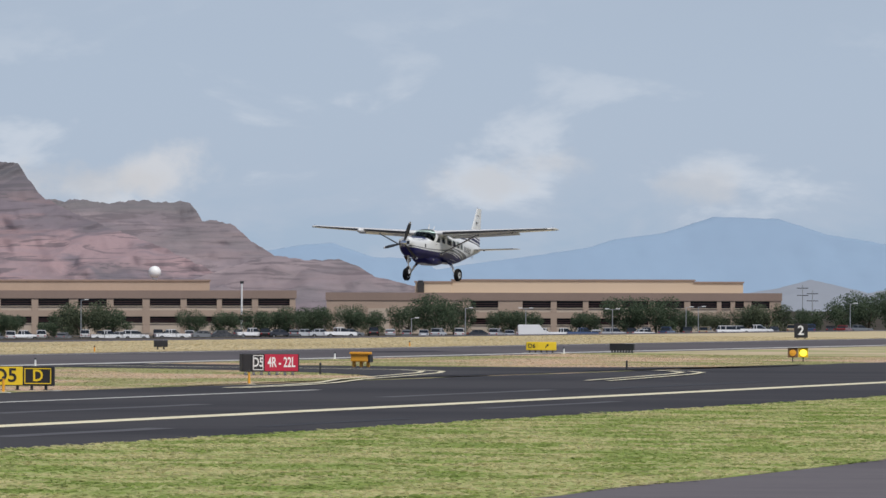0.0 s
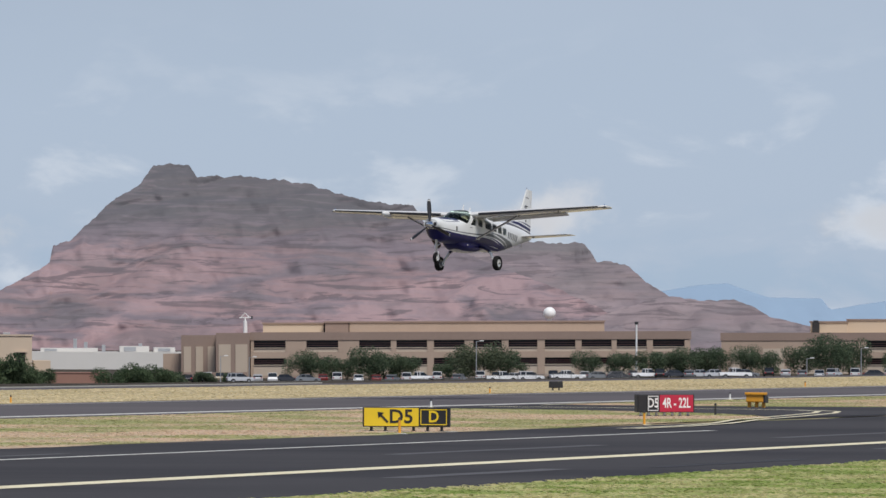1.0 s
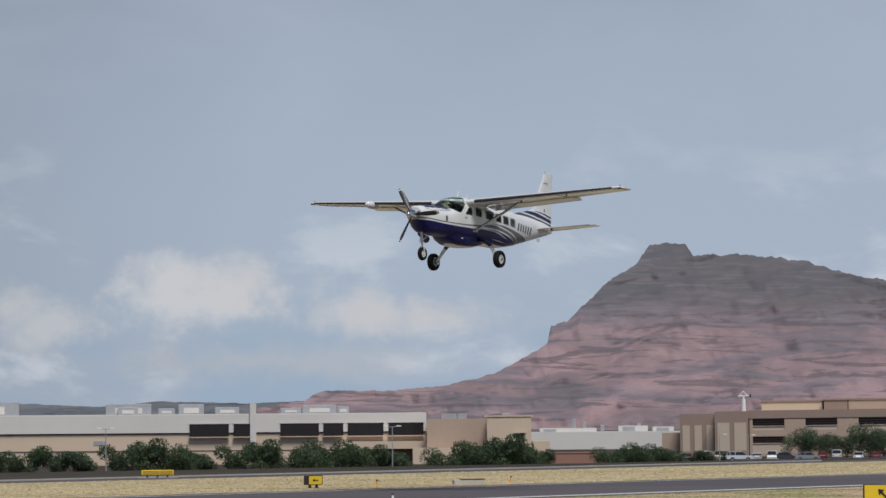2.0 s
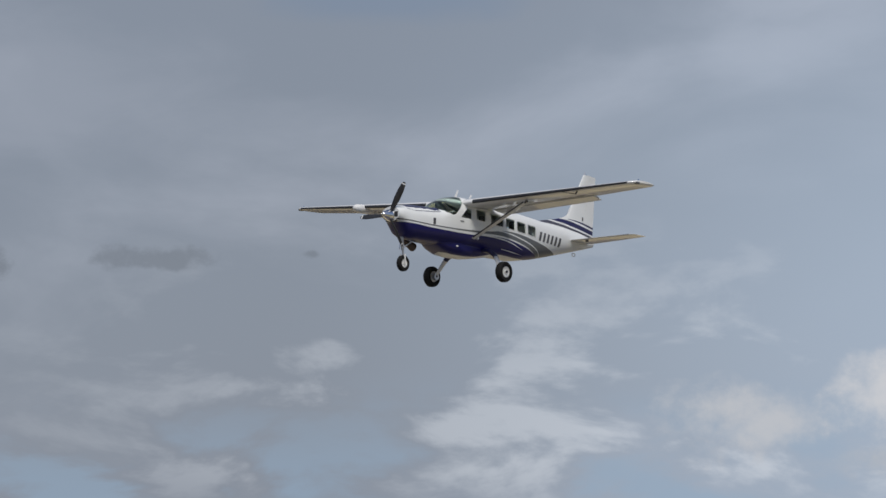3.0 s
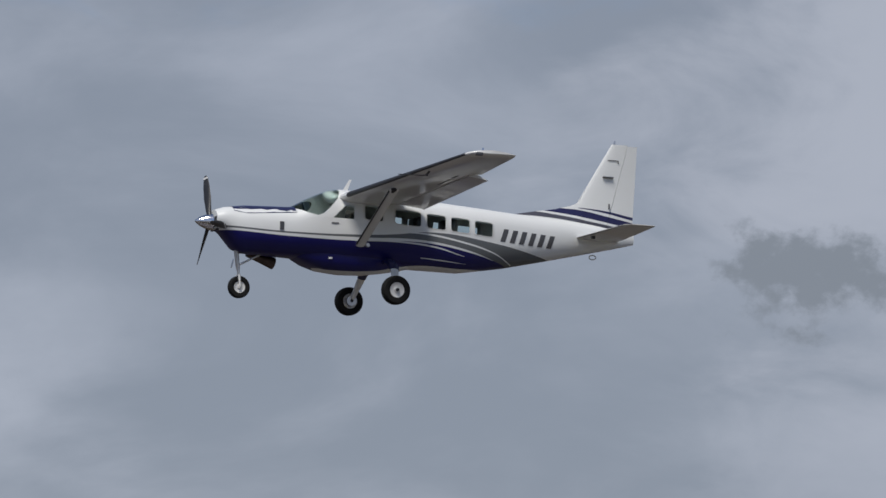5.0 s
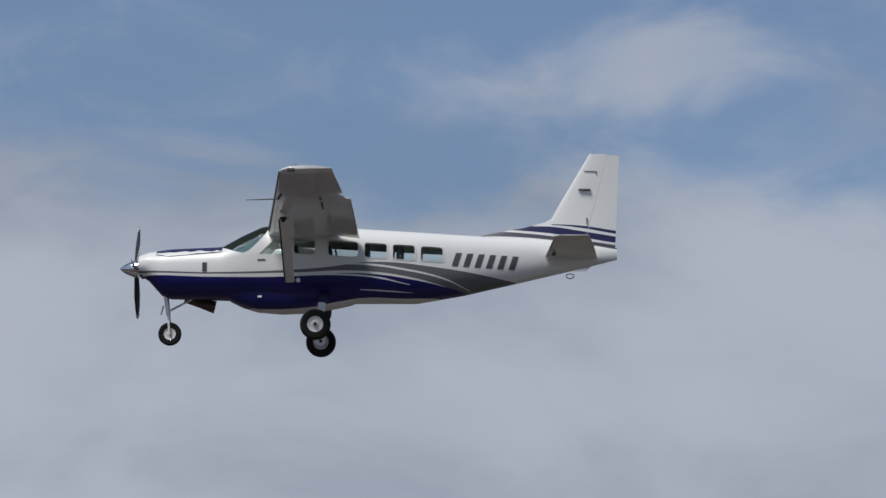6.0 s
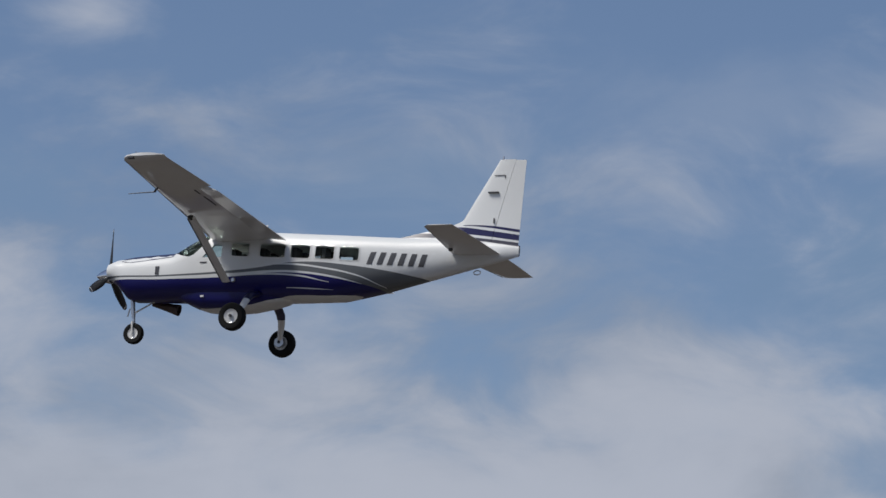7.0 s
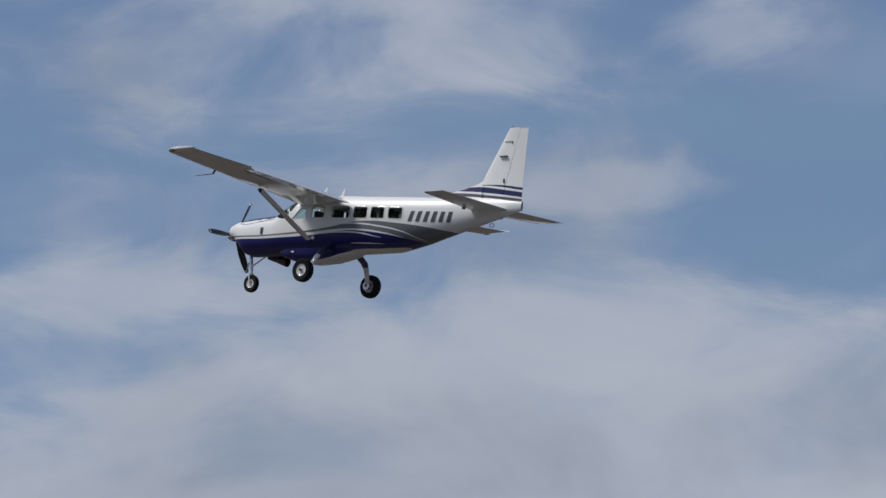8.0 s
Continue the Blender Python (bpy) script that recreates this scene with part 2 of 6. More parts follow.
def plane_paint():
    """White paint with the dark blue belly and grey and white sweeping stripes of the aircraft."""
    m = bpy.data.materials.new("aircraft_paint")
    m.use_nodes = True
    t = m.node_tree
    b = t.nodes["Principled BSDF"]
    where = node(t, "ShaderNodeTexCoord").outputs["Object"]
    ax = node(t, "ShaderNodeSeparateXYZ", [(0, where)])
    x, z = ax.outputs["X"], calc(t, "SUBTRACT", ax.outputs["Z"], 0.03)
    x01 = calc(t, "DIVIDE", calc(t, "ADD", x, 13.0), 13.0)
    WHITE, BLUE, GREY = (0.66, 0.67, 0.66), (0.004, 0.004, 0.085), (0.11, 0.118, 0.125)

    def between(lo, hi, x0, x1):
        a = calc(t, "GREATER_THAN", z, curve_z(t, x01, lo))
        c = calc(t, "LESS_THAN", z, curve_z(t, x01, hi))
        d = calc(t, "MULTIPLY", calc(t, "GREATER_THAN", x, x0), calc(t, "LESS_THAN", x, x1))
        return calc(t, "MULTIPLY", calc(t, "MULTIPLY", a, c), d)

    dirt = fbm(t, where, 1.2, 5.0, 0.6)
    col = mixc(t, calc(t, "MULTIPLY", smooth(t, dirt, 0.4, 0.75), 0.12), WHITE, (0.62, 0.60, 0.55))
    grey_lo = [(-13, 0.9), (-10.35, 1.40), (-9.5, 1.31), (-8.73, 1.19), (-8.2, 1.36), (-7.5, 1.54), (-6.5, 1.69), (-5.6, 1.72), (-4.6, 1.67), (-2.5, 1.635), (-0.5, 1.70), (0, 1.7)]
    grey_hi = [(-13, 0.9), (-10.35, 1.45), (-9.66, 1.57), (-8.73, 1.73), (-7.8, 1.85), (-6.86, 1.94), (-6.2, 1.93), (-5.3, 1.81), (-4.5, 1.74), (-2.5, 1.68), (-0.5, 1.75), (0, 1.75)]
    col = mixc(t, between(grey_lo, grey_hi, -10.4, -0.5), col, GREY)
    col = mixc(t, between([(-13, 0.2), (-8.87, 1.27), (-8.17, 1.535), (-7.22, 1.735), (-6.3, 1.855), (-5.6, 1.87), (0, 1.5)], [(-13, 0.2), (-8.87, 1.285), (-8.17, 1.575), (-7.22, 1.785), (-6.3, 1.90), (-5.6, 1.89), (0, 1.5)], -8.87, -5.6), col, WHITE)
    blue_hi = [(-13, 0.4), (-8.95, 1.18), (-8.3, 1.33), (-7.5, 1.49), (-6.5, 1.63), (-5.7, 1.65), (-5.0, 1.60), (-4.2, 1.56), (-2.5, 1.56), (-0.5, 1.63), (0, 1.6)]
    blue_lo = [(-13, 1.2), (-8.95, 1.17), (-7.5, 1.07), (-6.0, 1.06), (-5.6, 0.99), (-4.8, 0.83), (-3.6, 0.79), (-3.0, 0.86), (-2.7, 0.6), (0, 0.4)]
    col = mixc(t, between(blue_lo, blue_hi, -8.95, 0), col, BLUE)
    col = mixc(t, between([(-13, 0.7), (-7.35, 1.375), (-6.5, 1.535), (-5.6, 1.60), (-4.6, 1.585), (0, 1.5)], [(-13, 0.7), (-7.35, 1.39), (-6.5, 1.58), (-5.6, 1.635), (-4.6, 1.60), (0, 1.5)], -7.35, -4.6), col, WHITE)
    col = mixc(t, between([(-13, 1.0), (-7.45, 1.185), (-6.8, 1.21), (-6.1, 1.245), (0, 1.2)], [(-13, 1.0), (-7.45, 1.19), (-6.8, 1.24), (-6.1, 1.26), (0, 1.2)], -7.45, -6.1), col, WHITE)
    # stripes over the tail
    NAVY = (0.02, 0.02, 0.075)
    col = mixc(t, between([(-13, 2.74), (-12.5, 2.80), (-11.7, 2.93), (-10.9, 3.01), (0, 3.0)], [(-13, 2.82), (-12.5, 2.88), (-11.7, 2.99), (-10.9, 3.03), (0, 3.0)], -13, -10.9), col, NAVY)
    col = mixc(t, between([(-13, 2.50), (-12.5, 2.57), (-11.6, 2.70), (-10.6, 2.82), (-9.7, 2.885), (0, 2.9)], [(-13, 2.65), (-12.5, 2.73), (-11.7, 2.85), (-10.9, 2.965), (-10.3, 2.99), (-9.7, 3.1), (0, 3.1)], -13, -9.7), col, NAVY)
    col = mixc(t, between([(-13, 2.32), (-12.5, 2.40), (-10.9, 2.62), (-9.9, 2.70), (-8.85, 2.705), (0, 2.7)], [(-13, 2.43), (-12.5, 2.51), (-11.2, 2.68), (-10.3, 2.785), (-9.35, 2.84), (-8.85, 2.8), (0, 2.8)], -13, -8.9), col, (0.07, 0.07, 0.09))
    t.links.new(col, b.inputs["Base Color"])
    b.inputs["Roughness"].default_value, b.inputs["Coat Weight"].default_value, b.inputs["Coat Roughness"].default_value = 0.36, 0.0, 0.12
    b.inputs["Specular IOR Level"].default_value = 0.4
    return m


def glass_material(name, tint, rough=0.02):
    m = bpy.data.materials.new(name)
    m.use_nodes = True
    b = m.node_tree.nodes["Principled BSDF"]
    b.inputs["Base Color"].default_value = (*tint, 1)
    b.inputs["Transmission Weight"].default_value, b.inputs["Roughness"].default_value, b.inputs["IOR"].default_value = 1.0, rough, 1.12
    return m


def glow_material(name, color, strength):
    m = bpy.data.materials.new(name)
    m.use_nodes = True
    b = m.node_tree.nodes["Principled BSDF"]
    b.inputs["Base Color"].default_value = (*color, 1)
    b.inputs["Emission Color"].default_value, b.inputs["Emission Strength"].default_value = (*color, 1), strength
    return m


def ground_material(name, stops, scale, bump=0.3, rough=0.95, stretch=(1, 1, 1)):
    """Ground in patches of several colours at three sizes."""
    m = bpy.data.materials.new(name)
    m.use_nodes = True
    t = m.node_tree
    b = t.nodes["Principled BSDF"]
    where = node(t, "ShaderNodeTexCoord").outputs["Object"]
    where = node(t, "ShaderNodeMapping", [("Vector", where), ("Rotation", (0, 0, radians(-68.5))), ("Scale", stretch)]).outputs[0]
    a = fbm(t, where, scale, 5.0, 0.6, 0.3)
    c = fbm(t, where, scale * 6, 5.0, 0.65)
    d = fbm(t, where, scale * 45, 3.0, 0.7)
    col = mixc(t, smooth(t, a, 0.36, 0.62), stops[0], stops[1])
    col = mixc(t, calc(t, "MULTIPLY", smooth(t, c, 0.42, 0.68), 0.42), col, stops[2])
    col = mixc(t, calc(t, "MULTIPLY", smooth(t, d, 0.45, 0.7), 0.3), col, stops[3])
    t.links.new(col, b.inputs["Base Color"])
    b.inputs["Roughness"].default_value = rough
    b.inputs["Specular IOR Level"].default_value = 0.07
    n = node(t, "ShaderNodeBump", [("Strength", bump), ("Distance", 0.05), ("Height", d)])
    t.links.new(n.outputs[0], b.inputs["Normal"])
    return m


PAINT = plane_paint()
WHITE_PAINT = material("white_paint", (0.66, 0.66, 0.645), 0.08, second=(0.58, 0.56, 0.52), scale=1.5, amount=0.25)
BLADE_BLACK = material("blade_black", (0.02, 0.02, 0.022), 0.4, second=(0.05, 0.05, 0.05))
TYRE = material("tyre_rubber", (0.012, 0.012, 0.012), 0.85, second=(0.022, 0.021, 0.02), scale=9)
TYRE.node_tree.nodes["Principled BSDF"].inputs["Specular IOR Level"].default_value = 0.15
STEEL = material("brushed_steel", (0.55, 0.55, 0.56), 0.3, 0.9, scale=6)
SPINNER = material("polished_spinner", (0.75, 0.75, 0.76), 0.16, 1.0, scale=4, amount=0.1)
EXHAUST = material("heat_stained_steel", (0.10, 0.068, 0.055), 0.55, 0.4, second=(0.05, 0.037, 0.033), scale=5, amount=0.7)
DEICE = material("black_boot", (0.025, 0.025, 0.028), 0.5)
NAVY_PAINT = material("navy_paint", (0.012, 0.013, 0.06), 0.35, coat=0.3)
LETTER_GREY = material("letter_grey", (0.07, 0.07, 0.075), 0.4)
CABIN_DARK = material("cabin_trim", (0.62, 0.64, 0.62), 0.8, scale=4)
SEAT_GREY = material("seat_leather", (0.06, 0.055, 0.05), 0.6, scale=6)
PLANE_GLASS = glass_material("tinted_glass", (0.74, 0.86, 0.84))
WINDSHIELD = glass_material("windshield_glass", (0.26, 0.38, 0.36))

ASPHALT_OLD = ground_material("weathered_asphalt", [(0.115, 0.105, 0.112), (0.135, 0.124, 0.13), (0.10, 0.092, 0.098), (0.085, 0.08, 0.084)], 0.12, 0.25, stretch=(0.25, 1, 1))
ASPHALT_NEW = ground_material("sealed_asphalt", [(0.040, 0.039, 0.043), (0.060, 0.058, 0.061), (0.048, 0.047, 0.050), (0.033, 0.033, 0.036)], 0.10, 0.2, 0.85, stretch=(0.2, 1, 1))
RUNWAY = ground_material("runway_asphalt", [(0.095, 0.088, 0.092), (0.115, 0.105, 0.11), (0.08, 0.075, 0.08), (0.07, 0.066, 0.07)], 0.06, 0.2, stretch=(0.12, 1, 1))
DRY_GRASS = ground_material("dry_grass_ground", [(0.40, 0.325, 0.20), (0.50, 0.415, 0.26), (0.34, 0.30, 0.15), (0.29, 0.23, 0.14)], 0.05, 0.25, stretch=(0.3, 1, 1))
GREEN_GRASS = ground_material("green_grass_ground", [(0.24, 0.31, 0.085), (0.42, 0.41, 0.19), (0.30, 0.35, 0.11), (0.26, 0.27, 0.11)], 0.40, 0.25, stretch=(0.8, 1, 1))
INFIELD = ground_material("patchy_grass_ground", [(0.26, 0.29, 0.12), (0.52, 0.39, 0.29), (0.42, 0.36, 0.20), (0.36, 0.30, 0.19)], 0.10, 0.25, stretch=(0.9, 1, 1))
# darker than real desert, to weaken light bounced onto the aircraft's underside
DARK_DESERT = ground_material("darkened_desert_ground", [(0.050, 0.042, 0.032), (0.064, 0.053, 0.040), (0.045, 0.040, 0.030), (0.036, 0.032, 0.026)], 0.01, 0.4)
MARK_WHITE = material("worn_white_marking", (0.62, 0.61, 0.56), 0.8, second=(0.34, 0.33, 0.31), scale=1.2, amount=0.6, fine=0.3)
MARK_YELLOW = material("worn_yellow_marking", (0.74, 0.68, 0.48), 0.8, second=(0.45, 0.39, 0.24), scale=1.2, amount=0.5, fine=0.25)


# ---- mesh tools ----
def mesh_object(name, verts, faces, mats, parent=None, smooth_faces=False, label="", face_mats=None):
    me = bpy.data.meshes.new(name)
    me.from_pydata([tuple(v) for v in verts], [], [tuple(f) for f in faces])
    for m in (mats if isinstance(mats, (list, tuple)) else [mats]):
        me.materials.append(m)
    if face_mats is not None:
        me.polygons.foreach_set("material_index", face_mats)
    if smooth_faces:
        me.polygons.foreach_set("use_smooth", [True] * len(me.polygons))
    me.update()
    ob = new(name, me)
    ob.parent = parent
    if label:
        tagged(ob, label)
    return ob


def part(name, bm, mat, parent, label="", smooth_faces=False):
    me = bpy.data.meshes.new(name)
    bmesh.ops.recalc_face_normals(bm, faces=bm.faces)
    if smooth_faces:
        for e in bm.edges:
            if len(e.link_faces) == 2 and e.calc_face_angle(0.0) > 0.75:
                e.smooth = False
    bm.to_mesh(me)
    bm.free()
    me.materials.append(mat)
    if smooth_faces:
        me.polygons.foreach_set("use_smooth", [True] * len(me.polygons))
    ob = new(name, me)
    ob.parent = parent
    if label:
        tagged(ob, label)
    return ob


def box(bm, x0, x1, y0, y1, z0, z1, bevel=0.0, turn=None):
    m = Matrix.Translation(((x0 + x1) / 2, (y0 + y1) / 2, (z0 + z1) / 2)) @ Matrix.Diagonal((x1 - x0, y1 - y0, z1 - z0, 1))
    made = bmesh.ops.create_cube(bm, size=1.0, matrix=(turn @ m) if turn else m)["verts"]
    if bevel:
        edges = list({e for v in made for e in v.link_edges})
        bmesh.ops.bevel(bm, geom=edges, offset=bevel, segments=2, profile=0.6, affect="EDGES")
    return bm


def rod(bm, a, b, r0, r1=None, seg=10, squash=1.0):
    """A round bar from a to b; squash flattens it sideways."""
    a, b = Vector(a), Vector(b)
    d = b - a
    m = Matrix.Translation((a + b) / 2) @ d.to_track_quat("Z", "Y").to_matrix().to_4x4() @ Matrix.Diagonal((1, squash, 1, 1))
    bmesh.ops.create_cone(bm, cap_ends=True, segments=seg, radius1=r0, radius2=r0 if r1 is None else r1, depth=d.length, matrix=m)
    return bm


def one_box(*a, **k):
    return box(bmesh.new(), *a, **k)


def one_rod(*a, **k):
    return rod(bmesh.new(), *a, **k)


def lathe(bm, profile, matrix, seg=20):
    """Turns the profile (along, radius) about the matrix's x axis."""
    rings = []
    for u, r in profile:
        if r < 1e-4:
            rings.append([bm.verts.new(matrix @ Vector((u, 0, 0)))])
        else:
            rings.append([bm.verts.new(matrix @ Vector((u, r * math.cos(2 * math.pi * k / seg), r * math.sin(2 * math.pi * k / seg)))) for k in range(seg)])
    for p, q in zip(rings, rings[1:]):
        for k in range(seg):
            ring = [p[k % len(p)], p[(k + 1) % len(p)], q[(k + 1) % len(q)], q[k % len(q)]]
            ring = [v for i, v in enumerate(ring) if v not in ring[:i]]
            if len(ring) > 2:
                bm.faces.new(ring)
    return bm


def lerp(table, x):
    """Value of a table of (x, value), in rising x, at x."""
    return float(np.interp(x, [p[0] for p in table], [p[1] for p in table]))


def empty(name, m=None):
    ob = new(name)
    ob.empty_display_size = 0.5
    if m is not None:
        ob.matrix_basis = m
    return ob


def text_mesh(name, words, size, mat, parent, m, label="", width=None, shear=0.0):
    """Flat raised writing, centred, in the plane of m's x and z axes, facing -y."""
    cu = bpy.data.curves.new(name, "FONT")
    cu.body, cu.size, cu.align_x, cu.align_y, cu.extrude, cu.shear = words, size, "CENTER", "CENTER", 0.004, shear
    cu.resolution_u, cu.offset = 3, size * 0.018
    tmp = bpy.data.objects.new(name, cu)
    scene.collection.objects.link(tmp)
    bpy.context.view_layer.update()
    me = bpy.data.meshes.new_from_object(tmp.evaluated_get(bpy.context.evaluated_depsgraph_get()))
    bpy.data.objects.remove(tmp)
    bpy.data.curves.remove(cu)
    xs = [v.co.x for v in me.vertices]
    k = (width / (max(xs) - min(xs))) if width else 1.0
    me.transform(m @ pose(0, 0, 0, 90) @ Matrix.Diagonal((k, 1, 1, 1)))
    me.materials.clear()
    me.materials.append(mat)
    ob = new(name, me)
    ob.parent = parent
    if label:
        tagged(ob, label)
    return ob


# ---- the aircraft: x forwards from the spinner's tip, y to its left, z up ----
TOP = [(-12.55, 2.46), (-11.5, 2.62), (-10.5, 2.68), (-8.8, 2.75), (-7.5, 2.82), (-6.3, 2.885), (-5.5, 2.935), (-4.5, 2.975), (-3.9, 2.985), (-3.6, 2.93), (-3.1, 2.70), (-2.6, 2.42), (-2.0, 2.40), (-1.3, 2.37), (-0.75, 2.29), (-0.5, 2.20)]
BOTTOM = [(-12.55, 2.16), (-11.9, 1.99), (-10.9, 1.75), (-9.8, 1.49), (-8.7, 1.24), (-7.5, 1.035), (-4.0, 1.04), (-2.6, 1.10), (-1.3, 1.12), (-1.08, 1.20), (-0.95, 1.34), (-0.7, 1.62), (-0.5, 1.68)]
HALF = [(-12.55, 0.05), (-11.9, 0.17), (-10.9, 0.30), (-9.8, 0.44), (-8.7, 0.60), (-7.5, 0.74), (-6.0, 0.81), (-4.0, 0.82), (-3.1, 0.79), (-2.6, 0.74), (-2.0, 0.66), (-1.3, 0.58), (-0.75, 0.48), (-0.5, 0.40)]
POWER = [(-12.5, 2.0), (-9.5, 2.3), (-8.0, 2.9), (-4.0, 3.2), (-2.6, 2.7), (-0.5, 2.2)]
SHIELD = [(-12.6, 0.0), (-4.2, 2.62), (-3.82, 2.90), (-3.72, 2.70), (-3.5, 2.44), (-3.3, 2.25), (-3.15, 2.19), (-2.9, 2.25), (-2.62, 2.36), (-2.5, 2.33), (-0.5, 2.2)]
WINDOWS = [(-4.97, -4.43), (-6.05, -5.29), (-6.77, -6.20), (-7.47, -6.91), (-8.17, -7.61)]


def side_y(x, z):
    """Half width of the fuselage at station x and height z."""
    zt, zb = lerp(TOP, x), lerp(BOTTOM, x)
    u = min(1.0, abs((z - (zt + zb) / 2) / ((zt - zb) / 2)))
    n = lerp(POWER, x)
    return lerp(HALF, x) * (1 - u ** n) ** (1 / n)


def rows_at(x):
    """Heights of the ring's points from the keel to the roof; rows 9, 12 and 14 follow sill, window top and windshield."""
    zt, zb = lerp(TOP, x), lerp(BOTTOM, x)
    d = zt - zb
    sill = 2.175 + (x + 4.4) * 0.049
    top = 2.565 + (x + 4.4) * 0.053
    if x > -4.2:
        sill = 2.155
        top = lerp([(-4.2, 2.50), (-3.92, 2.52), (-3.58, 2.175), (-3.5, 2.17)], x)
    sill = min(max(sill, zb + 0.40 * d), zb + 0.66 * d)
    top = min(max(top, sill + 0.012), zb + 0.86 * d)
    shield = lerp(SHIELD, x) if x > -4.2 else top + 0.25 * (zt - top)
    shield = min(max(shield, top + 0.01), zt - 0.012)
    z = [zb + (sill - zb) * (1 - math.cos(math.pi / 2 * k / 9)) for k in range(9)]
    z += [sill + (top - sill) * k / 3 for k in range(3)] + [top, (top + shield) / 2]
    z += [shield + (zt - shield) * math.sin(math.pi / 2 * k / 7) for k in range(8)]
    return z


def fuselage_grid(inset=0.0):
    xs = sorted({round(x, 3) for x in [-0.5, -0.56, -0.65, -0.75, -0.85, -0.95, -1.02, -1.08, -1.2, -1.3, -1.6, -2.0, -2.3, -2.5, -2.62, -2.75, -2.9, -3.02, -3.15, -3.22, -3.3, -3.4, -3.5, -3.58, -3.65, -3.72, -3.82, -3.92, -4.0, -4.15, -4.2, -5.1, -5.5, -6.3, -8.4, -8.7, -9.0, -9.4, -9.8, -10.2, -10.6, -10.9, -11.3, -11.6, -11.9, -12.2, -12.4, -12.55] + [e for w in WINDOWS for e in w]}, reverse=True)
    grid = []
    for x in xs:
        z = rows_at(x)
        zm = (z[0] + z[-1]) / 2
        ring = [Vector((x, max(0.0, side_y(x, h) - inset), h + (inset if h < zm else -inset))) for h in z]
        ring[0].y = ring[-1].y = 0.0
        grid.append(ring)
    return xs, grid


def hole_of(x0, x1, row):
    """Which opening the face between two stations in this row belongs to, if any."""
    if row >= 14 and x1 >= -3.83 and x0 <= -2.61:
        return "windshield"
    if 9 <= row < 12:
        if -4.16 < x1 and x0 < -3.57:
            return "cockpit_window"
        for i, (a, b) in enumerate(WINDOWS):
            if x1 >= a - 0.01 and x0 <= b + 0.01:
                return f"cabin_window{i}"
    return None


def build_aircraft():
    plane = empty("aircraft")
    tagged(plane, "white and dark blue single-propeller high-wing aircraft climbing with its wheels down", "aircraft")
    xs, grid = fuselage_grid()
    n = len(grid[0])
    verts, faces = [], []
    panes = {}
    for side in (1, -1):
        base = len(verts)
        verts += [Vector((v.x, v.y * side, v.z)) for ring in grid for v in ring]
        for i in range(len(xs) - 1):
            for k in range(n - 1):
                f = [base + i * n + k, base + (i + 1) * n + k, base + (i + 1) * n + k + 1, base + i * n + k + 1]
                f = f if side == 1 else f[::-1]
                h = hole_of(xs[i], xs[i + 1], k)
                if h:
                    panes.setdefault(h if h == "windshield" else (h, side), []).append(f)
                else:
                    faces.append(f)
    bm = bmesh.new()
    vs = [bm.verts.new(v) for v in verts]
    for f in faces:
        bm.faces.new([vs[i] for i in f])
    nose = [vs[k] for k in range(n)] + [vs[len(xs) * n + k] for k in range(n - 2, 0, -1)]
    bm.faces.new(nose)
    bmesh.ops.remove_doubles(bm, verts=bm.verts, dist=0.0015)
    body = part("fuselage", bm, PAINT, plane, smooth_faces=True)
    for key, fs in panes.items():
        used = sorted({i for f in fs for i in f})
        at = {i: k for k, i in enumerate(used)}
        name = "windshield" if key == "windshield" else "cabin_window" if key[0].startswith("cabin") else "cockpit_window"
        glass = WINDSHIELD if name == "windshield" else PLANE_GLASS
        mesh_object(name, [verts[i] for i in used], [[at[i] for i in f] for f in fs], glass, body, True, "tinted window glass" if name != "windshield" else "greenish curved windshield").visible_shadow = False
        if name == "cabin_window":
            x0, x1 = min(verts[i].x for i in used), max(verts[i].x for i in used)
            z0, z1 = min(verts[i].z for i in used), max(verts[i].z for i in used)
            side = key[1]
            bmf = bmesh.new()
            outer, inner = [], []
            for q in range(32):
                a = 2 * math.pi * q / 32
                c, s = math.cos(a), math.sin(a)
                p = 7.0
                cx = math.copysign(abs(c) ** (2 / p), c)
                sz = math.copysign(abs(s) ** (2 / p), s)
                for ring, half_x, half_z, out in ((outer, (x1 - x0) / 2 + 0.035, (z1 - z0) / 2 + 0.012, 0.006), (inner, (x1 - x0) / 2 - 0.008, (z1 - z0) / 2 - 0.016, 0.010)):
                    x = (x0 + x1) / 2 + cx * half_x
                    z = (z0 + z1) / 2 + sz * half_z + (x - (x0 + x1) / 2) * 0.05
                    ring.append(bmf.verts.new((x, side * (side_y(x, z) + out), z)))
            for q in range(32):
                bmf.faces.new([outer[q], outer[(q + 1) % 32], inner[(q + 1) % 32], inner[q]])
            part("window_frame", bmf, WHITE_PAINT, body, smooth_faces=True)
    # cabin lining, floor and seats, seen through the glass
    xs2, grid2 = fuselage_grid(0.035)
    verts, faces = [], []
    for side in (1, -1):
        base = len(verts)
        verts += [Vector((v.x, v.y * side, v.z)) for ring in grid2 for v in ring]
        for i in range(len(xs2) - 1):
            if xs2[i] > -2.55 or xs2[i] < -8.3:
                continue
            for k in range(6, n - 1):
                if not hole_of(xs2[i], xs2[i + 1], k):
                    faces.append([base + i * n + k, base + (i + 1) * n + k, base + (i + 1) * n + k + 1, base + i * n + k + 1])
    mesh_object("cabin_lining", verts, faces, CABIN_DARK, plane, True)
    bm = bmesh.new()
    box(bm, -7.9, -2.7, -0.62, 0.62, 1.50, 1.56)
    box(bm, -8.26, -8.2, -0.5, 0.5, 1.56, 2.42)
